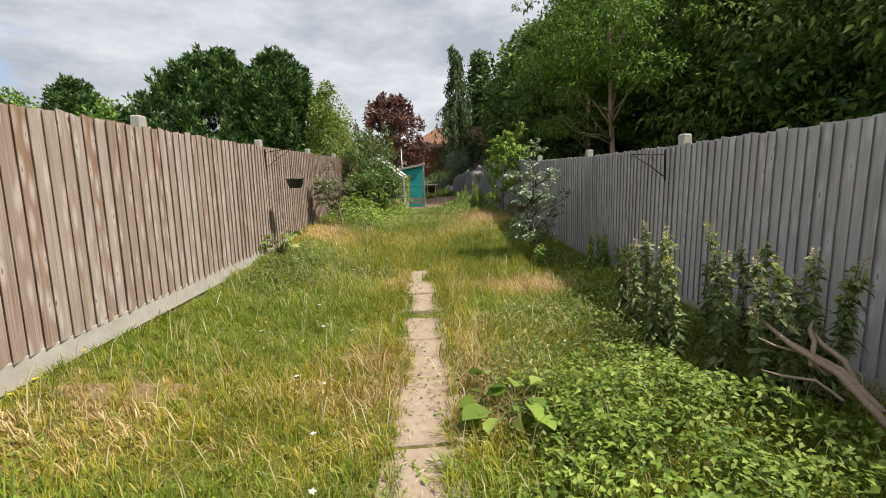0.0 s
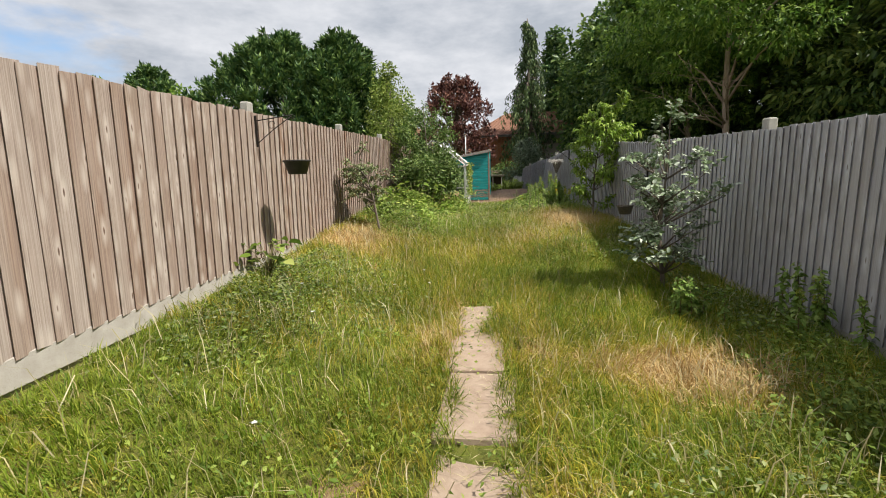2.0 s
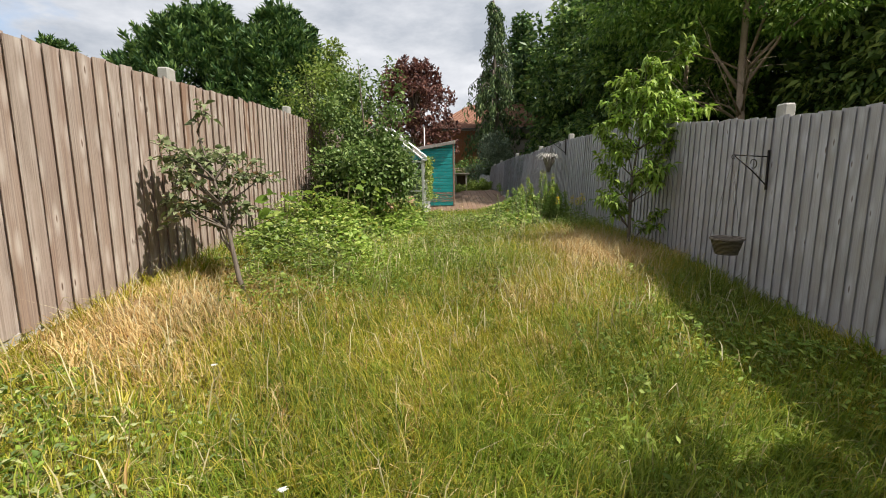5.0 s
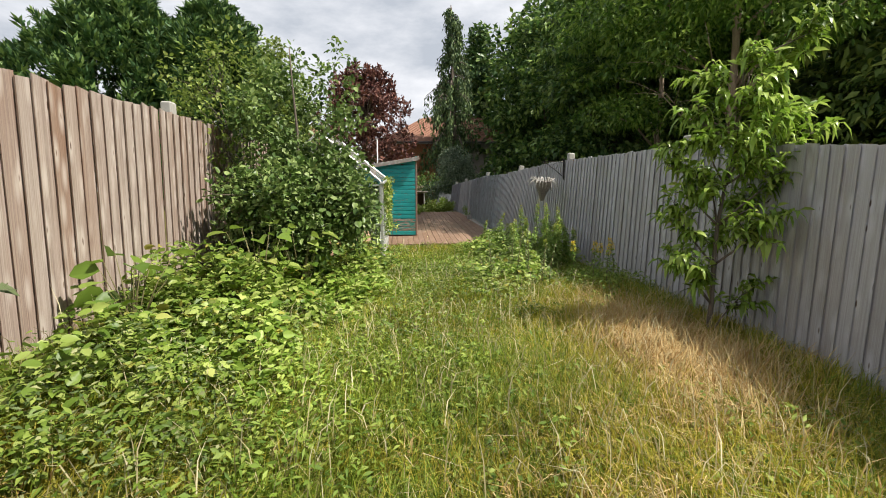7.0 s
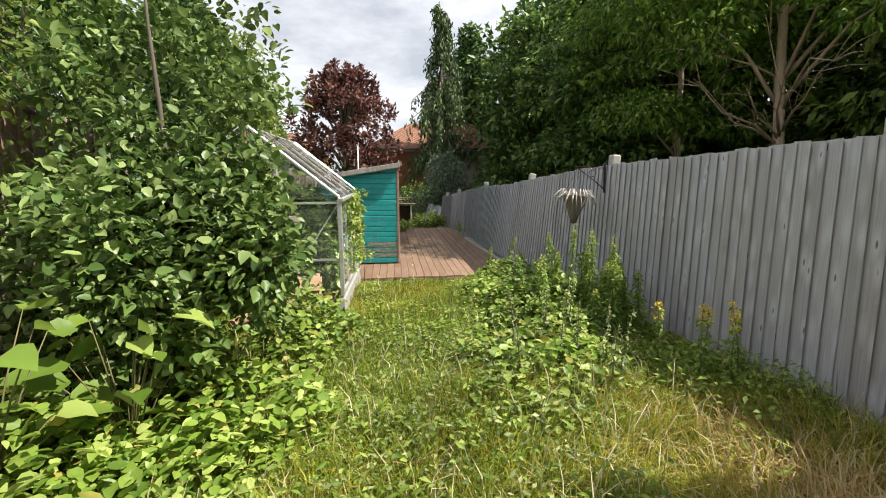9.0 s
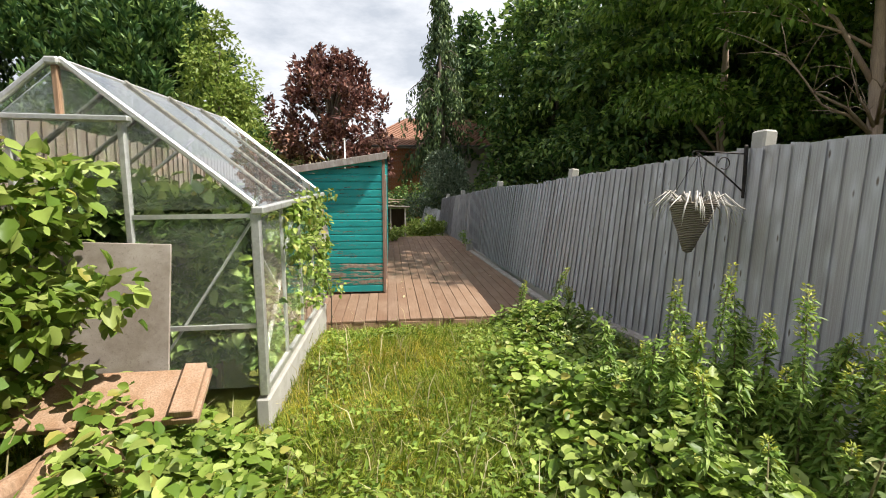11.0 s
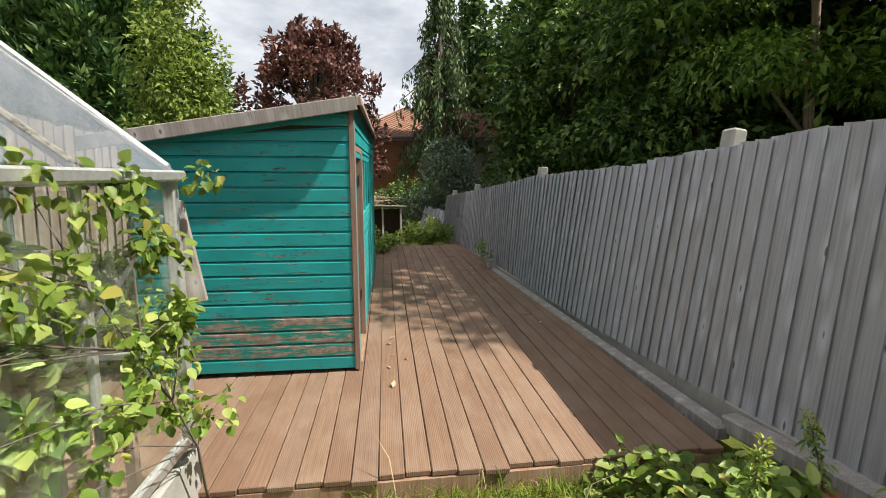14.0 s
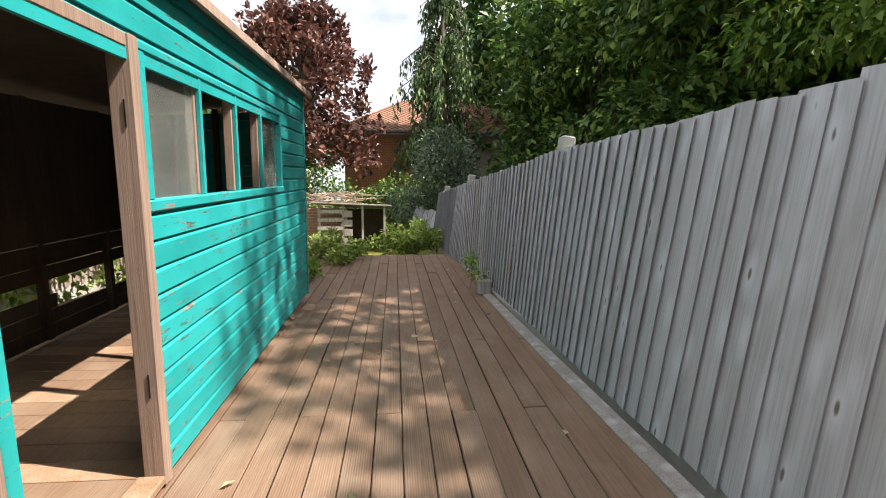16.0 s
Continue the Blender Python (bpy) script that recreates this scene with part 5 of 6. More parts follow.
def house(name, label, x0, x1, y0, y1, eave, ridge, wall_mat, brick=False, seed=1):
    t_ = thing(name, label, "house")
    base = float(land((x0 + x1) / 2, y0)) - 0.1
    part("wall", box_bm(x0, x1, y0, y1, base, eave), M_MORTAR if brick else wall_mat, t_, "mortar bedded wall" if brick else "cream rendered wall")
    o = 0.45
    bm = bmesh.new()
    ex0, ex1, ey0, ey1 = x0 - o, x1 + o, y0 - o, y1 + o
    my = (ey0 + ey1) / 2
    run = my - ey0
    a, b, c_, d = [bm.verts.new(p) for p in ((ex0, ey0, eave), (ex1, ey0, eave), (ex1, ey1, eave), (ex0, ey1, eave))]
    r0, r1 = bm.verts.new((ex0 + run * 0.8, my, ridge)), bm.verts.new((ex1 - run * 0.8, my, ridge))
    for f in ((a, b, r1, r0), (b, c_, r1), (c_, d, r0, r1), (d, a, r0), (d, c_, b, a)):
        bm.faces.new(f)
    roof = part("roof", bm, M_TILE, t_, "terracotta tiled hip roof")
    # courses of tiles on the front slope, one strip a course
    n = 26
    for i in range(n):
        f0, f1 = i / n, (i + 1) / n
        xa0, xb0 = ex0 + run * 0.8 * f0, ex1 - run * 0.8 * f0
        y_, z_ = ey0 + run * f0, eave + (ridge - eave) * f0
        y2, z2 = ey0 + run * f1, eave + (ridge - eave) * f1
        cols = max(2, int((xb0 - xa0) / 0.26))
        vs, fs = [], []
        for j in range(cols):
            xa, xb = xa0 + (xb0 - xa0) * j / cols, xa0 + (xb0 - xa0) * (j + 1) / cols
            h = 0.05
            k_ = len(vs)
            vs += [(xa, y_ - 0.03, z_ + 0.02), ((xa + xb) / 2, y_ - 0.03, z_ + 0.02 + h), (xb, y_ - 0.03, z_ + 0.02), (xa, y2, z2 + 0.008), ((xa + xb) / 2, y2, z2 + 0.008 + h), (xb, y2, z2 + 0.008)]
            fs += [(k_, k_ + 1, k_ + 4, k_ + 3), (k_ + 1, k_ + 2, k_ + 5, k_ + 4), (k_, k_ + 2, k_ + 1)]
        child("tile_course", mesh_of("tile_course", vs, fs, M_TILE), roof)
    part("gutter", bar_bm((ex0, ey0 - 0.05, eave - 0.03), (ex1, ey0 - 0.05, eave - 0.03), 0.1, 0.1, 0.02), M_FELT, t_, "dark eaves gutter")
    part("fascia", box_bm(ex0, ex1, ey0 + 0.01, ey0 + 0.05, eave - 0.16, eave - 0.002), M_ROOFEDGE, t_)
    if brick:
        rng_ = np.random.default_rng(seed)
        vs, fs = [], []
        z_, row = base, 0
        while z_ < eave - 0.08:
            x = x0 - (0.11 if row % 2 else 0.0)
            while x < min(x1, x0 + 5.5):
                xa, xb = max(x, x0) + 0.006, min(x + 0.215, x1)
                if xb - xa > 0.03:
                    k_, p = len(vs), 0.010 + rng_.uniform(0, 0.004)
                    for yy in (y0 - 0.001, y0 - p):
                        vs += [(xa, yy, z_), (xb, yy, z_), (xb, yy, z_ + 0.065), (xa, yy, z_ + 0.065)]
                    fs += [(k_ + 4, k_ + 5, k_ + 6, k_ + 7), (k_, k_ + 1, k_ + 5, k_ + 4), (k_ + 1, k_ + 2, k_ + 6, k_ + 5), (k_ + 2, k_ + 3, k_ + 7, k_ + 6), (k_ + 3, k_, k_ + 4, k_ + 7)]
                x += 0.225
            z_ += 0.075
            row += 1
        ob = child("brickwork", mesh_of("brickwork", vs, fs, M_BRICK), t_, "orange-red brickwork")
        ob["kind"] = "stuff"
    return t_


house("brick_house", "orange brick house with a terracotta hip roof", -0.6, 9.0, 39.9, 47.0, 4.85, 7.0, M_BRICK, True, 3)
house("far_house", "far cream house with a low tiled roof", -12.5, -5.2, 50.0, 57.0, 5.4, 7.6, M_RENDER, False, 4)

# ---- garden end beyond the deck ----
wall = thing("brick_wall", "low crumbling brown brick wall behind the deck", "wall", None, "", "structure")
rng = np.random.default_rng(51)
part("wall_core", box_bm(-1.9, 0.5, 29.72, 29.88, 0.3, 1.52), M_MORTAR, wall)
bmesh_brick = box_bm(0, 0.214, 0, 0.012, 0, 0.066, 0.003)
brick_me = bpy.data.meshes.new("brick")
bmesh_brick.to_mesh(brick_me)
bmesh_brick.free()
brick_me.materials.append(M_OLDBRICK)
for row in range(16):
    for j in range(11):
        x_ = -1.88 + j * 0.224 - (0.11 if row % 2 else 0)
        if x_ < -1.9 or x_ > 0.3:
            continue
        child("brick", brick_me, wall, "", pose(x_, 29.708 + rng.uniform(-0.003, 0.003), 0.32 + row * 0.075))

coop = thing("wooden_coop", "rickety open-fronted timber coop with pale slats", "coop", pose(0.45, 29.4, 0.45))
for x_ in (-0.55, 0.0, 0.46, 0.98):
    part("post", box_bm(x_ - 0.025, x_ + 0.025, -0.025, 0.025, -0.1, 1.15, 0.004), M_ROOFEDGE, coop)
for x_ in (-0.55, 0.98):
    part("post", box_bm(x_ - 0.025, x_ + 0.025, 0.85, 0.9, -0.1, 1.05, 0.004), M_INNER, coop)
for j in range(5):
    part("slat", box_bm(-0.6, 0.0, -0.045, -0.027, 0.15 + j * 0.2, 0.24 + j * 0.2, 0.003), M_ROOFEDGE, coop, "pale weathered slat")
for j in range(4):
    part("slat", box_bm(0.02, 0.22, -0.045, -0.027, 0.2 + j * 0.22, 0.36 + j * 0.22, 0.003), M_PLY, coop)
part("back_panel", box_bm(-0.58, 1.0, 0.9, 0.92, 0.0, 1.05), M_INNER, coop)
part("side_panel", box_bm(0.985, 1.005, 0.0, 0.88, 0.0, 1.05), M_INNER, coop)
part("coop_roof", box_bm(-0.72, 1.15, -0.16, 1.05, 0, 0.03, 0.004), M_ROOFEDGE, coop, "sagging grey roof boards", pose(0, 0, 1.16, -4, 2, 0))
sticks = thing("brushwood_pile", "tangle of pale dead branches on the coop roof", "brushwood", pose(0.3, 29.7, 1.66))
for _ in range(70):
    a, l_ = rng.uniform(-0.7, 0.7) + rng.integers(2) * math.pi, rng.uniform(0.3, 0.9)
    p = Vector((rng.uniform(-0.7, 0.5), rng.uniform(-0.4, 0.4), rng.uniform(0.0, 0.22)))
    d = Vector((math.cos(a), math.sin(a) * 0.6, rng.normal(0.0, 0.16)))
    child("branch", Tubes().add([p, p + d * l_ * 0.5 + Vector((0, 0, rng.normal(0, 0.05))), p + d * l_], [0.014, 0.010, 0.004], 4).mesh("branch", M_DEADWOOD), sticks)
pole = thing("washing_pole", "thin pale metal pole beyond the coop", "pole", pose(-0.78, 31.0, 0.5))
child("shaft", Tubes().add([(0, 0, 0), (0, 0, 2.0), (0.02, 0, 3.6)], [0.03, 0.03, 0.028], 8).mesh("shaft", M_ALU), pole)
part("cap", box_bm(-0.05, 0.05, -0.04, 0.04, 3.6, 3.66, 0.01), M_ALU, pole)
panel = thing("leaning_panel", "slumped grey fence panel by the garden end", "fence panel", pose(1.9, 30.6, 0.4, -12, 14, -20))
for j in range(9):
    part("slat", box_bm(j * 0.13, j * 0.13 + 0.12, -0.01, 0.01, 0.0, 1.25 - 0.02 * (j % 3), 0.003), M_FENCE_R, panel)
part("rail", box_bm(0.0, 1.16, 0.011, 0.05, 0.3, 0.36), M_FENCE_R, panel)
kerb = thing("paving_slab", "grey paving slab beside the shed corner", "slab", pose(0.72, 23.6, 0.66))
part("stone", box_bm(-0.2, 0.25, -0.3, 0.35, -0.3, 0.07, 0.012), M_CONCRETE, kerb)

# ---- shrubs and young trees in the garden ----


def shrub(name, label, base, stems, clumps, per, leaf, mat, rng, category="shrub", droop=0.2, stem_r=0.02, group=""):
    """Stems from the base to each clump; leaves round the clumps. Places are in the garden's own metres."""
    t_ = thing(name, label, category, None, group)
    z0 = float(land(base[0], base[1]))
    B = Vector((base[0], base[1], z0 - 0.05))
    C = np.array(clumps)
    mid_ = Vector((C[:, 0].mean(), C[:, 1].mean(), 0))
    zt = float(C[:, 2].max()) - 0.1
    spine = []
    for u in np.linspace(0, 1, 7):
        p_ = B.lerp(Vector((mid_.x, mid_.y, zt)), u)
        spine.append(p_ + Vector((0.05 * math.sin(5 * u + base[0]), 0.05 * math.sin(4 * u + base[1]), 0)) * min(1, 3 * u))
    child("trunk", Tubes().add(spine, [stem_r * (1 - 0.8 * u) for u in np.linspace(0, 1, 7)], 7).mesh("trunk", M_BARK), t_)
    for c in clumps[: stems]:
        e = Vector(c[:3])
        low = [s_ for s_ in spine if s_.z < e.z - 0.05] or [spine[0]]
        f = min(low, key=lambda s_: (s_ - e).length + 0.3 * abs(e.z - s_.z - 0.25))
        k_ = f.lerp(e, 0.5) + Vector((rng.normal(0, 0.03), rng.normal(0, 0.03), 0.06 * (e - f).length))
        child("branch", Tubes().add([f, k_, e, e + (e - k_) * 0.35], [stem_r * 0.42, stem_r * 0.3, stem_r * 0.16, stem_r * 0.06], 5).mesh("branch", M_BARK), t_)
    V, F = leaf_cloud(rng, clumps, per, leaf[0], leaf[1], droop, 0.25, 0.9, broad_leaf_arrays)
    child("foliage", mesh_np("foliage", V, F, mat), t_)
    return t_


def long_leaf_arrays(rng, P, D, length, width, sag=0.5):
    """Folded leaves that arch over and hang; eight points, eight triangles each."""
    n = len(P)
    D = unit(D)
    S = unit(np.cross(D, np.tile((0.0, 0.0, 1.0), (n, 1)) + rng.normal(0, 0.5, (n, 3))))
    N = np.cross(S, D)
    L = (length * rng.uniform(0.55, 1.2, n))[:, None]
    W = (width * rng.uniform(0.75, 1.2, n))[:, None]
    k_ = (sag * rng.uniform(0.2, 1.3, n))[:, None]
    down = np.array([[0, 0, -1.0]])

    def along(u):
        return P + D * L * u * (1 - 0.25 * k_ * u) + down * L * k_ * u * u

    c1, c2, tip = along(0.33), along(0.7), along(1.0)
    l1, r1 = c1 + S * W * 0.5 + N * W * 0.16, c1 - S * W * 0.5 + N * W * 0.16
    l2, r2 = c2 + S * W * 0.36 + N * W * 0.1, c2 - S * W * 0.36 + N * W * 0.1
    V = np.stack([P, l1, c1, r1, l2, c2, r2, tip], 1).reshape(-1, 3)
    T = np.array([(0, 2, 1), (0, 3, 2), (1, 2, 5), (1, 5, 4), (2, 3, 6), (2, 6, 5), (4, 5, 7), (5, 6, 7)])
    F = (np.arange(n)[:, None, None] * 8 + T[None]).reshape(-1, 3)
    return V, F


def sprig_tree(name, label, base, tips, twigs, twig_len, spacing, leaf, mat, rng, lift=0.6, sag=0.5, stem_r=0.025, category="tree"):
    """A young tree: leaning stem, a limb to each tip, twigs that fork off the limbs, leaves set one by one along the twigs."""
    t_ = thing(name, label, category)
    z0 = float(land(base[0], base[1]))
    C = np.array(tips, float)
    foot, head = Vector((base[0], base[1], z0 - 0.05)), Vector((C[:, 0].mean(), C[:, 1].mean(), C[:, 2].max() - 0.15))
    spine = [foot.lerp(head, u) + Vector((0.04 * math.sin(5 * u + base[0]), 0.04 * math.sin(4 * u + base[1]), 0)) * min(1, 3 * u) for u in np.linspace(0, 1, 8)]
    child("trunk", Tubes().add(spine, [stem_r * (1 - 0.82 * u) for u in np.linspace(0, 1, 8)], 7).mesh("trunk", M_BARK), t_)
    PP, DD = [], []
    for c in tips:
        e = Vector(c[:3])
        low = [q_ for q_ in spine if q_.z < e.z - 0.12] or [spine[0]]
        f = min(low, key=lambda q_: (q_ - e).length + 0.35 * abs(e.z - q_.z - 0.35))
        k_ = f.lerp(e, 0.5) + Vector((rng.normal(0, 0.03), rng.normal(0, 0.03), -0.03 + 0.05 * (e - f).length))
        limb = child("branch", Tubes().add([f, k_, e], [stem_r * 0.42, stem_r * 0.3, stem_r * 0.14], 5).mesh("branch", M_BARK), t_)
        out_ = Vector((e.x - spine[3].x, e.y - spine[3].y, 0))
        out_ = out_.normalized() if out_.length > 0.05 else Vector((0, 0, 0))
        for _ in range(twigs):
            q_ = k_.lerp(e, rng.uniform(0.2, 1.0))
            d = (out_ * 0.5 + Vector((rng.normal(0, 0.5), rng.normal(0, 0.5), lift + rng.normal(0, 0.3)))).normalized()
            ln_ = twig_len * c[3] / 0.15 * rng.uniform(0.5, 1.25)
            g = q_ + d * ln_ * 0.55
            h = q_ + d * ln_ + Vector((0, 0, -0.12 * ln_))
            child("twig", Tubes().add([q_, g, h], [stem_r * 0.13, stem_r * 0.09, stem_r * 0.04], 4).mesh("twig", M_BARK), limb)
            m_ = max(4, int(ln_ / spacing))
            for i in range(m_):
                u = (i + 1) / m_
                p = q_.lerp(g, u * 2) if u < 0.5 else g.lerp(h, u * 2 - 1)
                a = 2.4 * i + rng.normal(0, 0.4)
                PP.append(tuple(p))
                DD.append((math.cos(a) + d.x * 0.6, math.sin(a) + d.y * 0.6, 0.35 + 0.5 * d.z + rng.normal(0, 0.25)))
    V, F = long_leaf_arrays(rng, np.array(PP), np.array(DD), leaf[0], leaf[1], sag)
    child("foliage", mesh_np("foliage", V, F, mat), t_)
    return t_


def scatter_clumps(rng, n, c, r, size, tall=1.0):
    out = []
    for _ in range(n):
        b = ball(rng, 1, 0.2)[0]
        s = size * rng.uniform(0.6, 1.35)
        out.append((c[0] + b[0] * r[0], c[1] + b[1] * r[1], c[2] + b[2] * r[2], s, s, s * tall))
    return out


rng = R(201)
cl = scatter_clumps(rng, 36, (2.95, 7.02, 1.15), (0.52, 0.5, 0.66), 0.15, 1.1) + scatter_clumps(rng, 12, (2.92, 6.95, 0.62), (0.6, 0.4, 0.26), 0.14, 1.0) + [(2.88, 7.0, 2.0, 0.12, 0.1, 0.2), (2.98, 7.0, 2.05, 0.14, 0.1, 0.2)] + [(2.82, 7.0, 1.85, 0.1, 0.1, 0.2), (3.3, 6.9, 1.6, 0.12, 0.12, 0.2), (2.45, 6.8, 1.62, 0.1, 0.1, 0.18), (2.6, 6.8, 0.5, 0.2, 0.2, 0.14), (3.55, 6.9, 1.15, 0.2, 0.15, 0.12)]
sprig_tree("apple_tree", "young apple tree with silvery-green leaves by the grey fence", (2.98, 7.05), cl, 5, 0.22, 0.022, (0.085, 0.052), M_SILVER, rng, 0.6, 0.5, 0.028)
rng = R(202)
cl = scatter_clumps(rng, 26, (-1.3, 9.4, 1.5), (0.45, 0.4, 0.42), 0.13, 0.9) + [(-1.55, 9.35, 1.35, 0.2, 0.2, 0.16), (-0.85, 9.4, 1.5, 0.14, 0.14, 0.1), (-1.2, 9.35, 2.05, 0.1, 0.1, 0.16)]
sprig_tree("apple_sapling", "leaning young apple tree before the brown fence", (-0.95, 9.2), cl, 6, 0.2, 0.02, (0.09, 0.045), M_APPLE, rng, 0.4, 0.7, 0.024)
rng = R(203)
cl = []
for z_, dx, dy, s in ((1.0, -0.1, 0, 0.2), (1.25, 0.05, 0.1, 0.24), (1.5, -0.28, 0, 0.2), (1.55, 0.32, 0.05, 0.2), (1.8, -0.05, 0.1, 0.22), (1.95, -0.38, -0.05, 0.18), (2.0, 0.42, 0.0, 0.2), (2.15, 0.1, 0.05, 0.2), (2.3, -0.2, 0.1, 0.18), (2.35, 0.62, 0.05, 0.14), (2.5, 0.28, 0.0, 0.18), (2.75, 0.42, 0.05, 0.15), (2.95, 0.55, 0.0, 0.11), (2.6, -0.02, 0.0, 0.16), (2.85, 0.12, 0.05, 0.12), (0.85, 0.25, -0.2, 0.16), (1.35, 0.5, -0.1, 0.15), (1.7, 0.62, 0.0, 0.14), (1.15, -0.3, -0.1, 0.18), (1.4, 0.2, -0.15, 0.2), (1.68, -0.2, -0.1, 0.2), (1.9, 0.2, -0.1, 0.2), (2.1, -0.15, 0.1, 0.18), (2.25, 0.35, -0.1, 0.18), (2.45, 0.1, -0.1, 0.16), (2.2, 0.75, -0.1, 0.16), (1.85, 0.5, -0.2, 0.16)):
    cl.append((3.12 + dx, 11.75 + dy + rng.normal(0, 0.08), z_, s, s, s * 1.0))
sprig_tree("peach_tree", "young peach tree with long bright drooping leaves", (3.12, 11.75), cl, 9, 0.25, 0.018, (0.15, 0.042), M_PEACH, rng, 0.75, 1.0, 0.024)
rng = R(204)
cl = scatter_clumps(rng, 90, (-0.75, 13.4, 1.5), (0.85, 0.62, 0.8), 0.22, 0.9) + scatter_clumps(rng, 20, (-1.1, 14.5, 1.6), (0.5, 0.4, 0.6), 0.2, 0.9) + scatter_clumps(rng, 30, (-1.15, 14.5, 2.75), (0.65, 0.6, 0.75), 0.17, 1.2)
cl += scatter_clumps(rng, 46, (-0.85, 13.9, 2.55), (0.9, 0.5, 0.85), 0.15, 1.2)
cl += scatter_clumps(rng, 34, (-0.2, 13.55, 1.62), (0.28, 0.38, 0.6), 0.16, 0.9) + scatter_clumps(rng, 8, (-0.35, 13.7, 2.3), (0.3, 0.3, 0.25), 0.14, 1.0)
cl += [(-0.1, 13.7, 3.1, 0.09, 0.09, 0.3), (-0.3, 13.9, 3.35, 0.09, 0.09, 0.3), (-0.55, 14.3, 3.1, 0.1, 0.1, 0.3), (-0.2, 14.4, 2.9, 0.1, 0.1, 0.26), (-1.3, 14.3, 3.5, 0.14, 0.14, 0.3), (-0.85, 14.2, 3.3, 0.1, 0.1, 0.3)]
shrub("hawthorn_bush", "big dense dark green bush with loose upright shoots", (-0.85, 13.7), 60, cl, 80, (0.064, 0.047), M_HAW, rng, "bush", 0.15, 0.03)
rng = R(205)
cl = scatter_clumps(rng, 26, (-1.75, 14.0, 2.8), (0.6, 0.6, 0.8), 0.22, 1.2)
shrub("rose_bush", "tall airy light green bush against the fence end", (-1.45, 14.1), 26, cl, 55, (0.055, 0.04), M_LIGHTTREE, rng, "bush", 0.2, 0.018)
rng = R(206)
cl = scatter_clumps(rng, 60, (-0.85, 17.0, 1.45), (0.78, 1.05, 0.62), 0.2, 0.9) + scatter_clumps(rng, 16, (-0.28, 16.2, 1.25), (0.26, 0.3, 0.42), 0.13, 0.9)
shrub("greenhouse_bramble", "bramble and vine filling the greenhouse", (-0.9, 16.6), 30, cl, 70, (0.085, 0.065), M_BRAMBLE, rng, "bramble", 0.1, 0.012)
rng = R(207)
cl = scatter_clumps(rng, 34, (-1.0, 15.25, 1.55), (0.6, 0.3, 0.7), 0.16, 0.9)
shrub("bramble_bush", "bramble arching over the greenhouse door", (-1.1, 15.2), 16, cl, 70, (0.085, 0.065), M_BRAMBLE, rng, "bramble", 0.1, 0.01)
rng = R(211)
cl = scatter_clumps(rng, 80, (-0.78, 16.02, 1.36), (0.74, 0.13, 0.62), 0.11, 0.9) + scatter_clumps(rng, 46, (-0.82, 17.0, 1.55), (0.6, 0.9, 0.42), 0.14, 0.9) + scatter_clumps(rng, 46, (-0.06, 16.75, 1.28), (0.02, 0.95, 0.5), 0.09, 0.9)
shrub("greenhouse_vine", "dense broad-leaved vine pressed against the greenhouse glass", (-0.7, 16.1), 24, cl, 120, (0.095, 0.08), M_HAW, rng, "vine", 0.2, 0.01)
# vine along the greenhouse side
rng = R(208)
cl = []
for _ in range(60):
    y_ = 16.2 + 1.85 * rng.random() ** 0.6
    hang = rng.random() ** (2.2 - 1.1 * (y_ - 16.3) / 1.95)
    cl.append((0.16 + rng.normal(0, 0.02), y_, 1.86 + 0.045 * (y_ - 15.76) - hang * 0.95, 0.05, 0.08, 0.08))
cl += [(0.22, 18.25, 1.95, 0.08, 0.1, 0.06), (0.25, 18.1, 0.95, 0.12, 0.12, 0.1)]
shrub("ivy_vine", "vine trailing along the greenhouse eave and side", (0.18, 18.2), 20, cl, 24, (0.046, 0.04), M_BRAMBLE, rng, "vine", 0.6, 0.007)
# weeds at the right edge near the start
rng = R(209)


def tall_weed(name, label, at_, height, mat, rng, n=16, leaf=(0.07, 0.03), bud=None, group="", spread=0.05):
    """An upright weed: stem, whorls of leaves, and a bud spike where it has one."""
    t_ = thing(name, label, "weed", Matrix.Translation((at_[0], at_[1], float(land(*at_)) - 0.02)), group)
    lx, ly = rng.normal(0, 0.07), rng.normal(0, 0.07)
    pts = [(lx * u * u * height, ly * u * u * height, u * height) for u in np.linspace(0, 1, 6)]
    child("stem", Tubes().add(pts, [0.007, 0.006, 0.006, 0.005, 0.004, 0.002], 5).mesh("stem", M_STEM), t_)
    m_ = int(n * height / 0.08)
    u = rng.uniform(0.08, 0.97, m_)
    P = np.stack([lx * u * u * height, ly * u * u * height, u * height], 1) + rng.normal(0, spread * 0.3, (m_, 3)) * (1, 1, 0.3)
    a = rng.uniform(0, 6.28, m_)
    D = np.stack([np.cos(a), np.sin(a), rng.normal(0.1, 0.4, m_)], 1)
    V, F = long_leaf_arrays(rng, P, D, leaf[0] * (1.35 - 0.75 * u), leaf[1], 0.5)
    child("leaves", mesh_np("leaves", V, F, mat), t_)
    if bud:
        m_ = 90
        u = rng.uniform(0.80, 1.03, m_)
        a = rng.uniform(0, 6.28, m_)
        r = 0.02 * (1.1 - u) / 0.3 + 0.006
        P = np.stack([lx * u * u * height + r * np.cos(a), ly * u * u * height + r * np.sin(a), u * height], 1)
        D = np.stack([np.cos(a), np.sin(a), 0.7 + 0 * a], 1)
        V, F = leaf_arrays(rng, P, D, 0.02, 0.012)
        child("flower_spike", mesh_np("flower_spike", V, F, bud), t_, "yellow-green bud spike")
    return t_


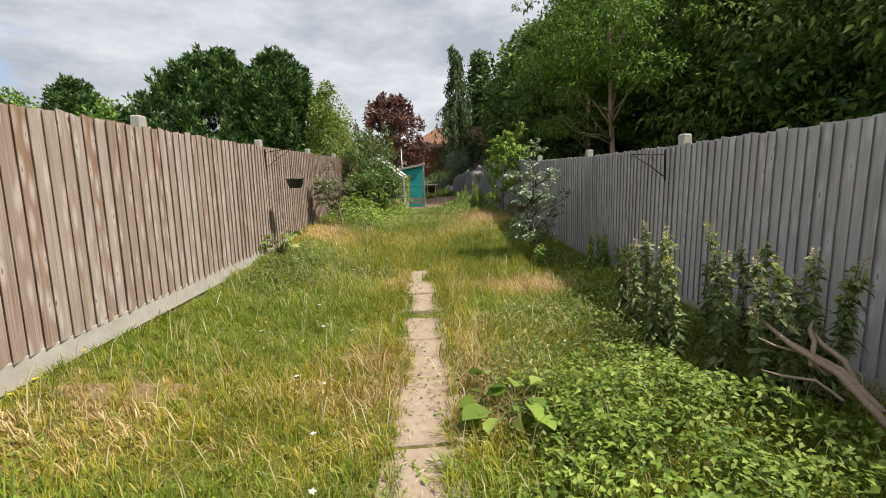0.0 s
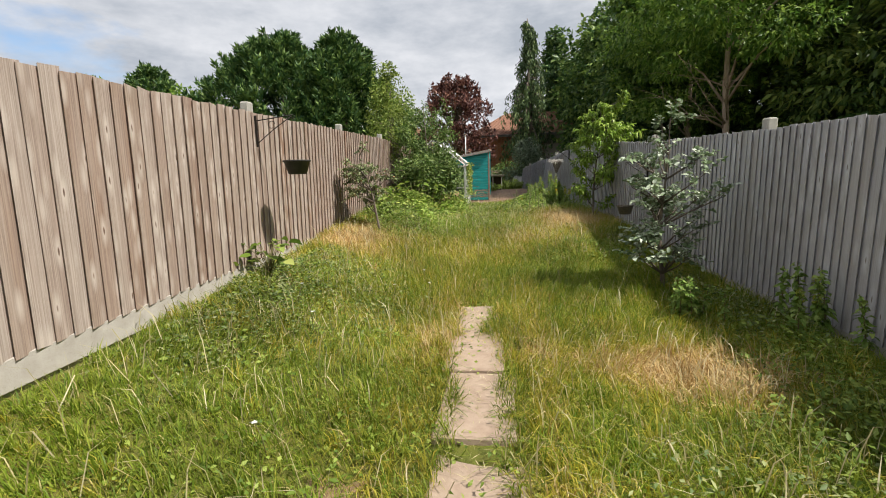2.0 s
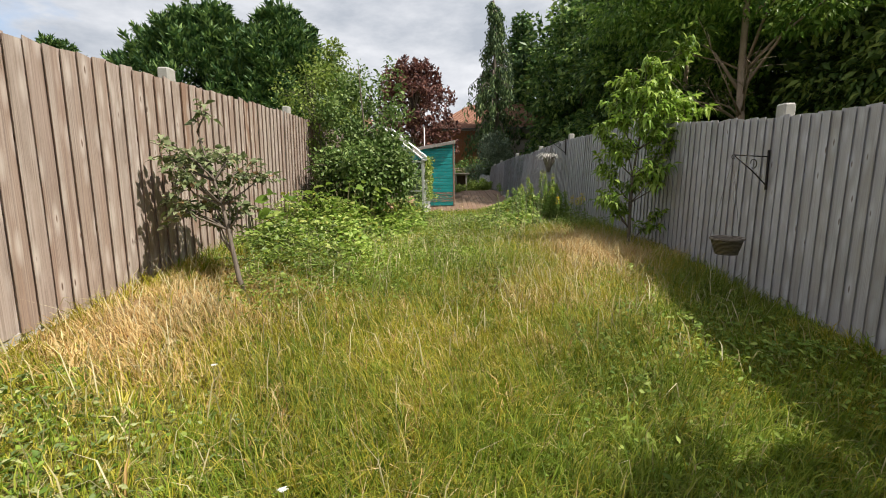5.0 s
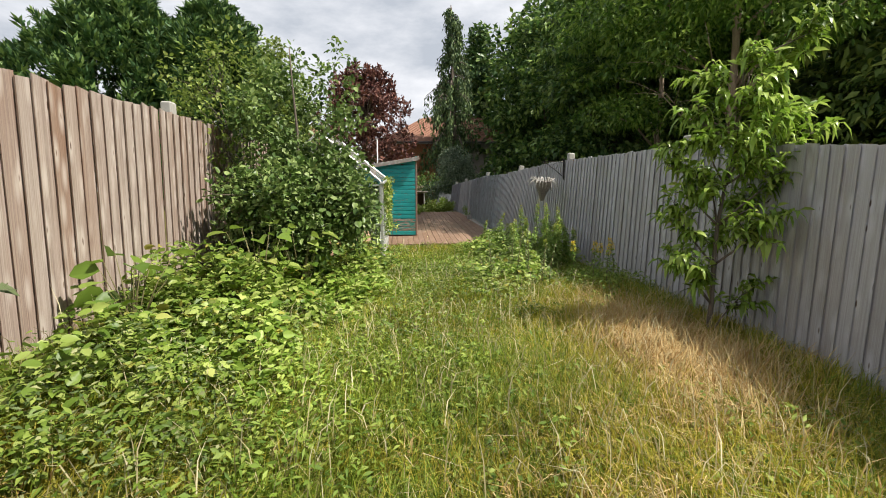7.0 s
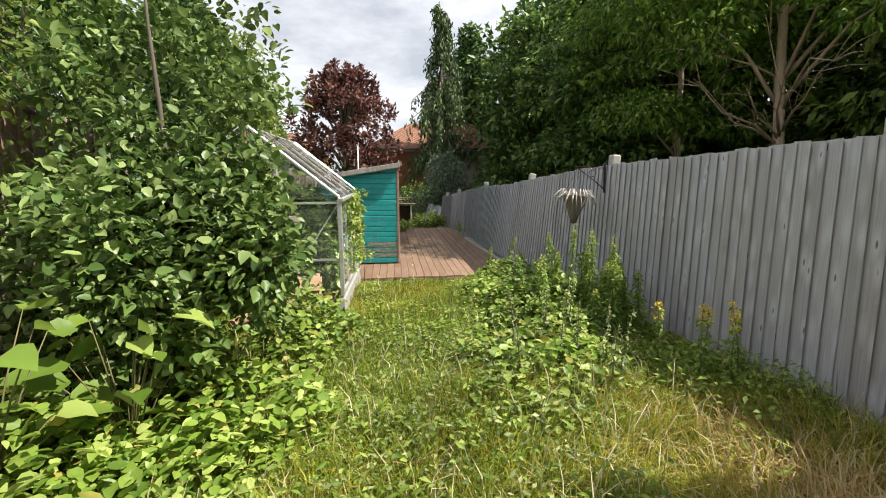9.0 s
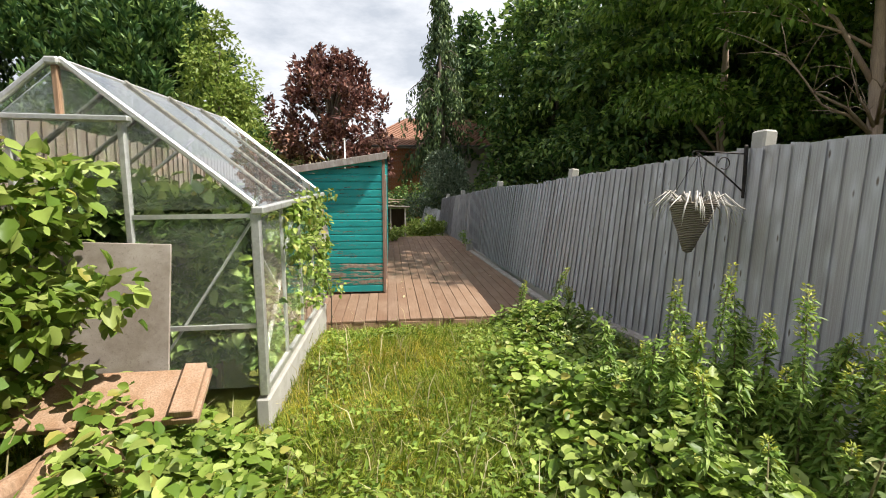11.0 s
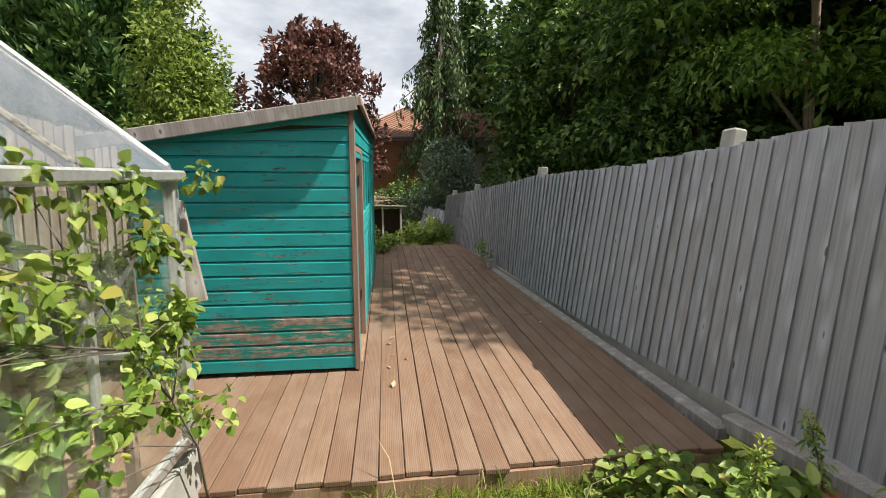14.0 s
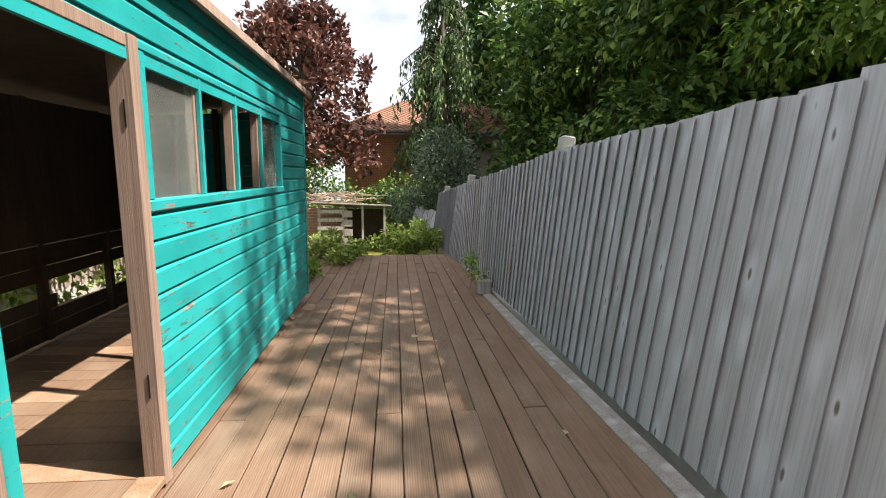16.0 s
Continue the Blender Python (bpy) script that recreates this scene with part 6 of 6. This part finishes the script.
for i in range(26):
    x_, y_ = rng.uniform(2.75, 3.6), rng.uniform(1.2, 3.2)
    tall_weed("nettle", "tall drab nettle gone to seed by the grey fence", (x_, y_), rng.uniform(0.6, 1.15), M_NETTLE, rng, 15, (0.095, 0.034), M_SEED if i % 3 else M_BUD, "nettles by the grey fence")
for i in range(13):
    x_, y_ = rng.uniform(3.35, 3.75), rng.uniform(3.9, 5.9)
    tall_weed("nettle", "green nettle clump at the fence foot", (x_, y_), rng.uniform(0.35, 0.7), M_SPIKE, rng, 16, (0.085, 0.036), M_BUD if i % 4 == 0 else None, "nettles by the grey fence")
for i in range(9):
    x_, y_ = 2.85 + rng.normal(0, 0.16), 5.9 + rng.normal(0, 0.16)
    tall_weed("leafy_weed", "small bright leafy weed in dry grass", (x_, y_), rng.uniform(0.3, 0.5), M_SPIKE, rng, 14, (0.08, 0.03), None, "leafy weeds")
for i in range(34):
    x_, y_ = rng.uniform(2.1, 2.95), rng.uniform(14.3, 15.5)
    tall_weed("mugwort", "tall feathery green weed with yellow-green tips", (x_, y_), rng.uniform(0.45, 0.8), M_SPIKE, rng, 34, (0.085, 0.017), M_BUD if i % 2 == 0 else None, "tall weeds by the leaning fence")
for x_, y_, h_ in ((2.33, 15.26, 0.93), (2.58, 15.26, 1.0), (2.62, 14.75, 1.0), (2.72, 14.5, 0.95), (2.1, 17.3, 0.6), (2.3, 17.1, 0.75), (2.55, 17.2, 0.55), (2.75, 17.6, 0.5)):
    tall_weed("mugwort", "tall feathery green weed with yellow-green tips", (x_, y_), h_, M_SPIKE, rng, 34, (0.065, 0.012), M_BUD, "tall weeds by the leaning fence")
for i in range(10):
    x_, y_ = rng.uniform(1.6, 2.3), rng.uniform(17.4, 18.3)
    tall_weed("tall_grass_weed", "weedy upright stalks before the deck", (2.0 + rng.normal(0, 0.3), rng.uniform(13.2, 14.2)), rng.uniform(0.5, 0.85), M_NETTLE, rng, 9, (0.05, 0.02), None, "weedy stalks")

# dead branches in the nettles
dead = thing("dead_branches", "broken pale dead branches lying in the nettles", "branches", pose(3.1, 1.0, 0.16))
tb = Tubes()
for a, b, r in (((0.2, -0.5, 0.02), (-0.1, 0.55, 0.62), 0.026), ((0.3, -0.35, 0.05), (0.05, 0.6, 0.5), 0.032), ((0.05, 0.1, 0.3), (0.35, 0.45, 0.62), 0.02), ((0.35, -0.1, 0.1), (0.3, 0.42, 0.55), 0.024), ((0.1, -0.2, 0.1), (-0.35, 0.2, 0.25), 0.012), ((0.2, 0.1, 0.2), (-0.25, 0.4, 0.5), 0.012)):
    A_, B_, r = Vector(a) * 0.6, Vector(b) * 0.6, r * 0.8
    tb.add([A_, A_.lerp(B_, 0.35) + Vector((0.03, 0.02, 0.04)), A_.lerp(B_, 0.7) + Vector((-0.02, 0, 0.02)), B_], [r, r * 0.9, r * 0.75, r * 0.45], 7)
child("wood", tb.mesh("wood", M_DEADWOOD), dead)

# ---- bare earth ----
rng = R(220)
for x_, y_, a_, b_ in ((-1.1, 1.65, 0.5, 0.22), (0.22, 3.3, 0.16, 0.3), (-0.05, 2.5, 0.22, 0.16), (3.0, 4.85, 0.5, 0.25), (-1.25, 0.8, 0.4, 0.2), (-1.4, 8.6, 0.3, 0.5)):
    vs, fs = [(x_, y_, float(land(x_, y_)) + 0.012)], []
    n_ = 22
    for ring in (0.5, 1.0):
        for s in range(n_):
            a = 2 * math.pi * s / n_
            k_ = ring * (1 + 0.28 * math.sin(3 * a + x_) + 0.16 * math.sin(7 * a + y_))
            px_, py_ = x_ + a_ * k_ * math.cos(a), y_ + b_ * k_ * math.sin(a)
            vs.append((px_, py_, float(land(px_, py_)) + (0.012 if ring < 1 else -0.004)))
    for s in range(n_):
        t_ = (s + 1) % n_
        fs += [(0, 1 + s, 1 + t_), (1 + s, 1 + n_ + s, 1 + n_ + t_), (1 + s, 1 + n_ + t_, 1 + t_)]
    tagged(new("bare_earth", mesh_of("bare_earth", vs, fs, M_EARTH, True)), "dry bare earth patch in the lawn", "earth", kind="structure")

# ---- grass and low weeds ----


def patchy(x, y, scale, seed):
    """Smooth pseudo-noise between 0 and 1."""
    r_ = np.random.default_rng(seed)
    v = 0
    for _ in range(6):
        fx, fy, ph = r_.normal(0, scale), r_.normal(0, scale), r_.uniform(0, 6.28)
        v = v + np.sin(fx * x + fy * y + ph)
    return 1 / (1 + np.exp(-v * 0.9))


def near(x, y, cx, cy, rx, ry):
    return np.exp(-(((x - cx) / rx) ** 2 + ((y - cy) / ry) ** 2))


def right_edge(y):
    return np.interp(y, (-4, 7.5, 10.6, 12.9, 15.9, 18.9), (3.8, 3.75, 3.58, 3.38, 3.0, 2.8))


def open_lawn(x, y):
    ok = (x > -1.74) & (x < right_edge(y)) & (y > -1.5) & (y < 18.12)
    cx = np.interp(y, (-3.7, 0.6, 2.9, 6.5), (0.98, 0.93, 0.92, 0.775))
    edge = 0.145 + 0.05 * np.sin(7 * y) * np.sin(3.1 * y)
    ok &= ~((np.abs(x - cx) < edge) & (y < 6.5))
    ok &= ~((x < 0.06) & (y > 15.72))
    return ok


def dryness(x, y):
    d = 0.42 * patchy(x, y, 1.3, 7) + 0.2 * patchy(x, y, 3.2, 9) - 0.06
    d = d + 1.0 * near(x, y, 2.35, 4.7, 0.62, 0.5) + 0.75 * near(x, y, 2.55, 11.2, 0.55, 1.3) + 0.28 * near(x, y, 1.7, 9.8, 0.7, 0.9)
    d = d + 0.6 * near(x, y, -1.2, 8.6, 0.6, 1.1) + 0.3 * near(x, y, 0.5, 3.8, 0.25, 3.5) + 0.4 * near(x, y, 1.3, 3.3, 0.2, 3.5) + 0.2 * near(x, y, 2.4, 8.6, 0.6, 0.8)
    d = d + 0.2 * near(x, y, 0.1, 2.3, 0.9, 1.6) + 0.3 * near(x, y, -1.2, 1.3, 0.6, 0.8) + 0.12 * near(x, y, 0.7, 9.6, 1.5, 1.5)
    return d


def scatter_lawn(rng, n, dens):
    """Places on the lawn, thinned by dens(x, y)."""
    x, y = rng.uniform(-1.75, 3.85, n), rng.uniform(-1.2, 18.12, n)
    keep = open_lawn(x, y) & (rng.random(n) < dens(x, y))
    return x[keep], y[keep]


rng = R(301)
x, y = scatter_lawn(rng, 350000, lambda x, y: 0.75 - 0.55 * near(x, y, -1.1, 1.65, 0.45, 0.2) - 0.5 * near(x, y, 0.22, 3.3, 0.16, 0.3) - 0.4 * near(x, y, 3.0, 4.8, 0.5, 0.3))
dry = dryness(x, y) + rng.normal(0, 0.16, len(x))
tall = 0.10 + 0.15 * patchy(x, y, 1.6, 11) + 0.10 * near(x, y, 0.2, 7.3, 1.2, 2.5) + 0.14 * near(x, y, 1.0, 12.4, 1.5, 2.5) + 0.10 * near(x, y, 2.5, 11.0, 0.8, 1.6) - 0.05 * near(x, y, 0.9, 3, 0.3, 6)
flow = 2.2 * patchy(x, y, 0.8, 13) * 2 * np.pi / 2
turn = flow + rng.normal(0, 1.4, len(x))
D = np.stack([np.cos(turn), np.sin(turn), 0 * x], 1)
P = np.stack([x, y, land(x, y) - 0.01], 1)
for name, label, sel, mat, wd, bd in (
    ("green_grass", "long green lawn grass gone wild", dry < 0.42, M_GRASS, 0.0052, 0.85),
    ("yellow_grass", "yellowing long grass", (dry >= 0.42) & (dry < 0.74), M_GRASS_Y, 0.005, 0.95),
    ("straw_grass", "dry straw-coloured grass", dry >= 0.74, M_STRAW, 0.0062, 0.9),
):
    V, F = blade_arrays(rng, P[sel], D[sel], tall[sel] * 1.15, wd, bd)
    tagged(new(name, mesh_np(name, V, F, mat)), label, "grass", kind="stuff")
# tufts: many blades from one foot
x, y = scatter_lawn(rng, 14000, lambda x, y: 0.30 + 0.45 * patchy(x, y, 2.2, 23) + 0.6 * near(x, y, 2.4, 11.2, 0.8, 1.4) + 0.5 * near(x, y, 2.4, 5.0, 0.7, 1.0) + 0.4 * near(x, y, 1.2, 11.5, 1.2, 1.6))
n_ = 15
cx_, cy_ = np.repeat(x, n_), np.repeat(y, n_)
fx, fy = cx_ + rng.normal(0, 0.018, len(cx_)), cy_ + rng.normal(0, 0.018, len(cx_))
hh = np.repeat(rng.uniform(0.13, 0.30, len(x)), n_) * (0.75 + 0.5 * patchy(fx, fy, 1.6, 11))
lean_ = np.repeat(2.2 * patchy(x, y, 0.8, 13) * np.pi + rng.normal(0, 0.5, len(x)), n_) + rng.normal(0, 1.0, len(cx_))
dd = dryness(fx, fy) + np.repeat(rng.normal(0, 0.2, len(x)), n_)
P = np.stack([fx, fy, land(fx, fy) - 0.01], 1)
D = np.stack([np.cos(lean_), np.sin(lean_), 0 * lean_], 1)
for name, label, sel, mat in (("green_tufts", "bushy tufts of long green grass", dd < 0.46, M_GRASS), ("yellow_tufts", "yellow-green grass tufts", (dd >= 0.46) & (dd < 0.8), M_GRASS_Y), ("straw_tufts", "bleached dry grass tufts", dd >= 0.8, M_STRAW)):
    V, F = blade_arrays(rng, P[sel], D[sel], hh[sel], 0.007, 0.95)
    tagged(new(name, mesh_np(name, V, F, mat)), label, "grass", kind="stuff")
# tall stalks with seed heads
x, y = scatter_lawn(rng, 26000, lambda x, y: 0.05 + 0.75 * np.clip(dryness(x, y) - 0.35, 0, 1) + 0.7 * near(x, y, 1.3, 12.2, 1.4, 2.2) + 0.9 * near(x, y, 2.3, 10.8, 0.9, 1.4) + 0.35 * near(x, y, -0.7, 5.2, 0.9, 2.6) + 0.5 * near(x, y, 1.9, 3.0, 0.8, 2.2) + 0.5 * near(x, y, -0.6, 10.6, 0.9, 1.2))
P = np.stack([x, y, land(x, y)], 1)
a = rng.uniform(0, 6.28, len(x))
V, F = blade_arrays(rng, P, np.stack([np.cos(a), np.sin(a), 0 * a], 1), rng.uniform(0.22, 0.5, len(x)), 0.006, 0.7)
tagged(new("seed_stalks", mesh_np("seed_stalks", V, F, M_SEED)), "pale ripe grass stalks and seed heads", "grass", kind="stuff")


def weed_patch(name, label, rng, spots, mat, leaf, height, layers=1.0):
    """Low leafy cover: leaves on short stalks. spots: (x, y, rx, ry, count, height factor)."""
    PP, DD = [], []
    for sx, sy, rx, ry, n, hf in spots:
        a = rng.uniform(0, 6.28, n)
        r = np.sqrt(rng.random(n)) * rng.uniform(0.75, 1.25, n)
        wob = 1 + 0.22 * np.sin(3 * a + sx) + 0.15 * np.sin(5 * a + sy)
        x, y = sx + rx * r * wob * np.cos(a), sy + ry * r * wob * np.sin(a)
        r = np.minimum(r, 1)
        ok = (x > -1.74) & (x < right_edge(y) - 0.03) & ~((x < 0.16) & (x > -1.9) & (y > 15.72) & (y < 18.2)) & (y < 18.1)
        x, y, r = x[ok], y[ok], r[ok]
        lump = 0.45 + 0.75 * patchy(x, y, 5.0, 17)
        h = height * hf * lump * (1 - 0.8 * r ** 2) * rng.uniform(0.35, 1.05, len(x))
        PP.append(np.stack([x, y, land(x, y) + h], 1))
        t_ = rng.uniform(0, 6.28, len(x))
        DD.append(np.stack([np.cos(t_), np.sin(t_), rng.normal(0.05, 0.35, len(x))], 1))
    maker = broad_leaf_arrays if leaf[0] > 0.06 else leaf_arrays
    V, F = maker(rng, np.concatenate(PP), np.concatenate(DD), leaf[0], leaf[1], 0.18, 0.3)
    return tagged(new(name, mesh_np(name, V, F, mat)), label, "weeds", kind="stuff")


rng = R(310)
weed_patch("low_weeds", "bright green leafy weeds over the verge", rng, [(2.35, 0.9, 1.1, 1.5, 8000, 1.2), (2.9, 2.9, 0.9, 1.5, 4000, 0.9), (1.75, 1.7, 0.7, 1.4, 1800, 0.6), (3.2, 4.9, 0.6, 1.4, 2300, 0.8), (3.1, 8.5, 0.6, 1.6, 2200, 0.7), (-1.3, 5.9, 0.6, 1.9, 2400, 0.6), (-0.7, 6.3, 1.0, 1.6, 1400, 0.4), (-1.3, 0.1, 0.5, 1.0, 1300, 0.5), (-0.2, 4.7, 1.2, 1.8, 1100, 0.35)], M_WEED, (0.05, 0.026), 0.27)
weed_patch("bramble_patch", "thick bed of broad bramble leaves", rng, [(-1.0, 11.9, 0.85, 1.2, 4600, 1.15), (-0.45, 12.9, 0.8, 0.8, 2400, 1.05), (-1.2, 10.7, 0.5, 0.7, 700, 0.8), (-0.1, 14.7, 0.5, 0.9, 1700, 1.05), (2.2, 15.2, 0.85, 1.6, 6000, 1.0), (2.35, 17.2, 0.6, 0.9, 2900, 0.85), (1.7, 13.6, 0.7, 0.9, 1500, 0.8), (-0.3, 15.3, 0.45, 0.45, 700, 1.25)], M_BRAMBLE, (0.070, 0.052), 0.46)
weed_patch("greenhouse_weeds", "small weeds along the greenhouse kerb", rng, [(0.42, 16.8, 0.25, 1.2, 800, 0.8), (0.9, 17.7, 0.9, 0.35, 600, 0.7), (0.6, 14.2, 0.6, 1.2, 800, 0.6)], M_WEED, (0.05, 0.024), 0.22)
weed_patch("clover_leaves", "small clover and dock leaves in the lawn", rng, [(0.2, 3.3, 1.8, 4.5, 2600, 0.5), (1.6, 7.8, 1.2, 3.0, 1800, 0.6), (0.4, 12.0, 1.2, 2.6, 2600, 0.7)], M_WEED, (0.032, 0.022), 0.2)
weed_patch("meadow_weeds", "knee-high mixed green weeds in the rough grass", rng, [(0.9, 12.4, 1.5, 2.2, 3600, 0.8), (-0.8, 10.2, 0.9, 1.3, 3800, 0.8), (0.2, 10.8, 0.9, 1.2, 2200, 0.6), (1.3, 14.6, 1.0, 1.4, 2600, 0.8), (2.3, 8.4, 1.0, 1.5, 1800, 0.6), (2.0, 16.6, 0.8, 1.2, 2000, 0.8), (2.8, 13.3, 0.6, 1.2, 2200, 1.1), (2.5, 10.3, 0.7, 1.1, 1300, 0.7), (1.2, 10.6, 0.8, 1.0, 900, 0.6)], M_WEED, (0.055, 0.023), 0.33)
weed_patch("low_nettles", "drab green nettle tops among the grass", rng, [(-1.25, 5.9, 0.6, 1.9, 2400, 0.65), (-0.6, 6.3, 1.1, 1.8, 2000, 0.45), (1.2, 13.0, 1.4, 2.0, 3000, 0.9), (-1.0, 11.0, 0.8, 1.6, 2600, 1.0), (2.4, 16.2, 0.6, 1.6, 2600, 1.2), (2.3, 2.2, 1.2, 1.6, 2600, 0.9), (3.2, 6.2, 0.5, 1.5, 1500, 0.9)], M_NETTLE, (0.042, 0.02), 0.36)
# large-leaved plants in the bramble bed
for j, (x_, y_, h_) in enumerate(((-0.85, 12.3, 0.82), (-1.35, 11.2, 0.55), (-0.6, 12.8, 0.75), (1.5, 1.35, 0.22), (-1.5, 6.25, 0.4))):
    rng = R(330 + j)
    t_ = thing("broad_leaf_plant", "broad soft green leaves standing over the weeds", "plant", Matrix.Translation((x_, y_, float(land(x_, y_)))), "broad-leaved plants")
    PP, DD = [], []
    for _ in range(24):
        a, r = rng.uniform(0, 6.28), rng.uniform(0.04, 0.3)
        e = Vector((r * math.cos(a), r * math.sin(a), h_ * rng.uniform(0.35, 1.05)))
        tb = Tubes()
        tb.add([(0, 0, 0), e * 0.6 + Vector((0, 0, 0.05)), e], [0.006, 0.004, 0.002], 4)
        child("stalk", tb.mesh("stalk", M_STEM), t_)
        PP.append(tuple(e))
        DD.append((math.cos(a), math.sin(a), -0.1))
    V, F = broad_leaf_arrays(rng, np.array(PP), np.array(DD), 0.15, 0.14, 0.2, 0.3)
    child("leaves", mesh_np("leaves", V, F, M_BRAMBLE), t_)
# plants beyond the deck, and tufts at its edges
rng = R(341)
cl = scatter_clumps(rng, 34, (0.45, 25.4, 0.95), (0.75, 1.0, 0.25), 0.17, 0.8) + scatter_clumps(rng, 22, (1.75, 26.6, 1.0), (0.8, 0.5, 0.22), 0.15, 0.8)
shrub("flower_border", "green leafy border with yellow-green flowers past the deck", (1.0, 26.2), 20, cl, 75, (0.075, 0.05), M_LIGHTTREE, rng, "plants", 0.1, 0.008)
cl = scatter_clumps(rng, 16, (0.42, 24.2, 0.85), (0.3, 0.7, 0.16), 0.13, 0.8)
shrub("border_plant", "low bright green plant spilling over the deck edge", (0.4, 24.3), 10, cl, 75, (0.06, 0.04), M_WEED, rng, "plants", 0.1, 0.008)
cl = scatter_clumps(rng, 18, (2.2, 27.4, 0.95), (0.35, 0.5, 0.3), 0.14, 0.8)
shrub("border_plant", "dark leafy plant at the deck's far corner", (2.2, 27.4), 10, cl, 75, (0.08, 0.04), M_WEED, rng, "plants", 0.1, 0.008)
cl = scatter_clumps(rng, 7, (2.55, 23.2, 0.98), (0.1, 0.2, 0.2), 0.07, 0.9)
shrub("fence_weed", "small weed growing through the deck by the fence", (2.55, 23.2), 7, cl, 40, (0.05, 0.02), M_SPIKE, rng, "weed", 0.1, 0.005)

# straw litter on the path
rng = R(360)
n_ = 900
y = rng.uniform(-1.2, 6.6, n_)
x = np.interp(y, (-3.7, 0.6, 2.9, 6.5), (0.98, 0.93, 0.92, 0.775)) + rng.normal(0, 0.13, n_)
P = np.stack([x, y, 0.036 + 0 * x + land(x, y)], 1)
a = rng.uniform(0, 6.28, n_)
V, F = leaf_arrays(rng, P, np.stack([np.cos(a), np.sin(a), 0.03 + 0 * a], 1), 0.07, 0.004, 0.1, 0.02)
tagged(new("straw_litter", mesh_np("straw_litter", V, F, M_SEED)), "dry grass litter strewn on the path slabs", "litter", kind="stuff")

hedge("shed_side_growth", "rank green growth between shed and fence", -1.62, -0.92, 19.3, 24.5, 1.35, 60, 60, (0.09, 0.06), M_BRAMBLE, R(371), 0.2)
hedge("boundary_hedge", "tall dark mixed hedge by the copper tree", -7.0, -1.0, 35.0, 36.4, 3.6, 90, 90, (0.16, 0.1), M_DARKTREE, R(372), 0.6)

# flowers


def small_flower(name, label, at_, h, mat, rng, group):
    t_ = thing(name, label, "flower", Matrix.Translation((at_[0], at_[1], float(land(*at_)))), group)
    lx, ly = rng.normal(0, 0.03), rng.normal(0, 0.03)
    child("stem", Tubes().add([(0, 0, 0), (lx * 0.4, ly * 0.4, h * 0.6), (lx, ly, h)], [0.003, 0.0025, 0.002], 4).mesh("stem", M_STEM), t_)
    a = np.linspace(0, 6.28, 12, endpoint=False)
    P = np.tile((lx, ly, h), (12, 1))
    V, F = leaf_arrays(rng, P, np.stack([np.cos(a), np.sin(a), 0.25 + 0 * a], 1), 0.022, 0.011)
    child("petals", mesh_np("petals", V, F, mat), t_)
    return t_


rng = R(381)
for x_, y_ in ((-0.45, 2.5), (0.05, 2.75), (0.28, 2.8), (0.2, 1.5), (0.05, 1.6), (0.35, 0.9), (-0.2, 3.6), (0.45, 0.55), (-0.6, 5.2), (-0.9, 5.6), (-0.15, 6.6), (0.1, 7.2), (-0.55, 7.9), (0.2, 6.9)):
    small_flower("daisy", "small white daisy in the long grass", (x_, y_), rng.uniform(0.18, 0.26), M_FLOWER_W, rng, "daisies in the lawn")
for x_, y_ in ((-1.46, 1.45), (-1.52, 1.9), (-1.4, 1.2)):
    small_flower("dandelion", "bright yellow dandelion at the fence foot", (x_, y_), rng.uniform(0.14, 0.22), M_FLOWER_Y, rng, "dandelions")
for x_, y_ in ((2.75, 13.35), (2.9, 13.5), (2.85, 13.2), (2.6, 13.6), (3.0, 13.3)):
    tall_weed("ragwort", "ragwort with yellow flower heads by the fence", (x_, y_), rng.uniform(0.5, 0.7), M_SPIKE, rng, 12, (0.06, 0.02), M_FLOWER_Y, "ragwort plants")

# ---- fence boards ----
build_fence("fence_left", "tall brown featheredge board fence on concrete gravel boards", left_line, -3.0, 27.0, LEFT_POSTS, M_FENCE_L, 1, np.random.default_rng(3))
build_fence("fence_right", "grey weathered featheredge fence leaning outwards", right_line, -1.2, 28.4, RIGHT_POSTS, M_FENCE_R, -1, np.random.default_rng(4))
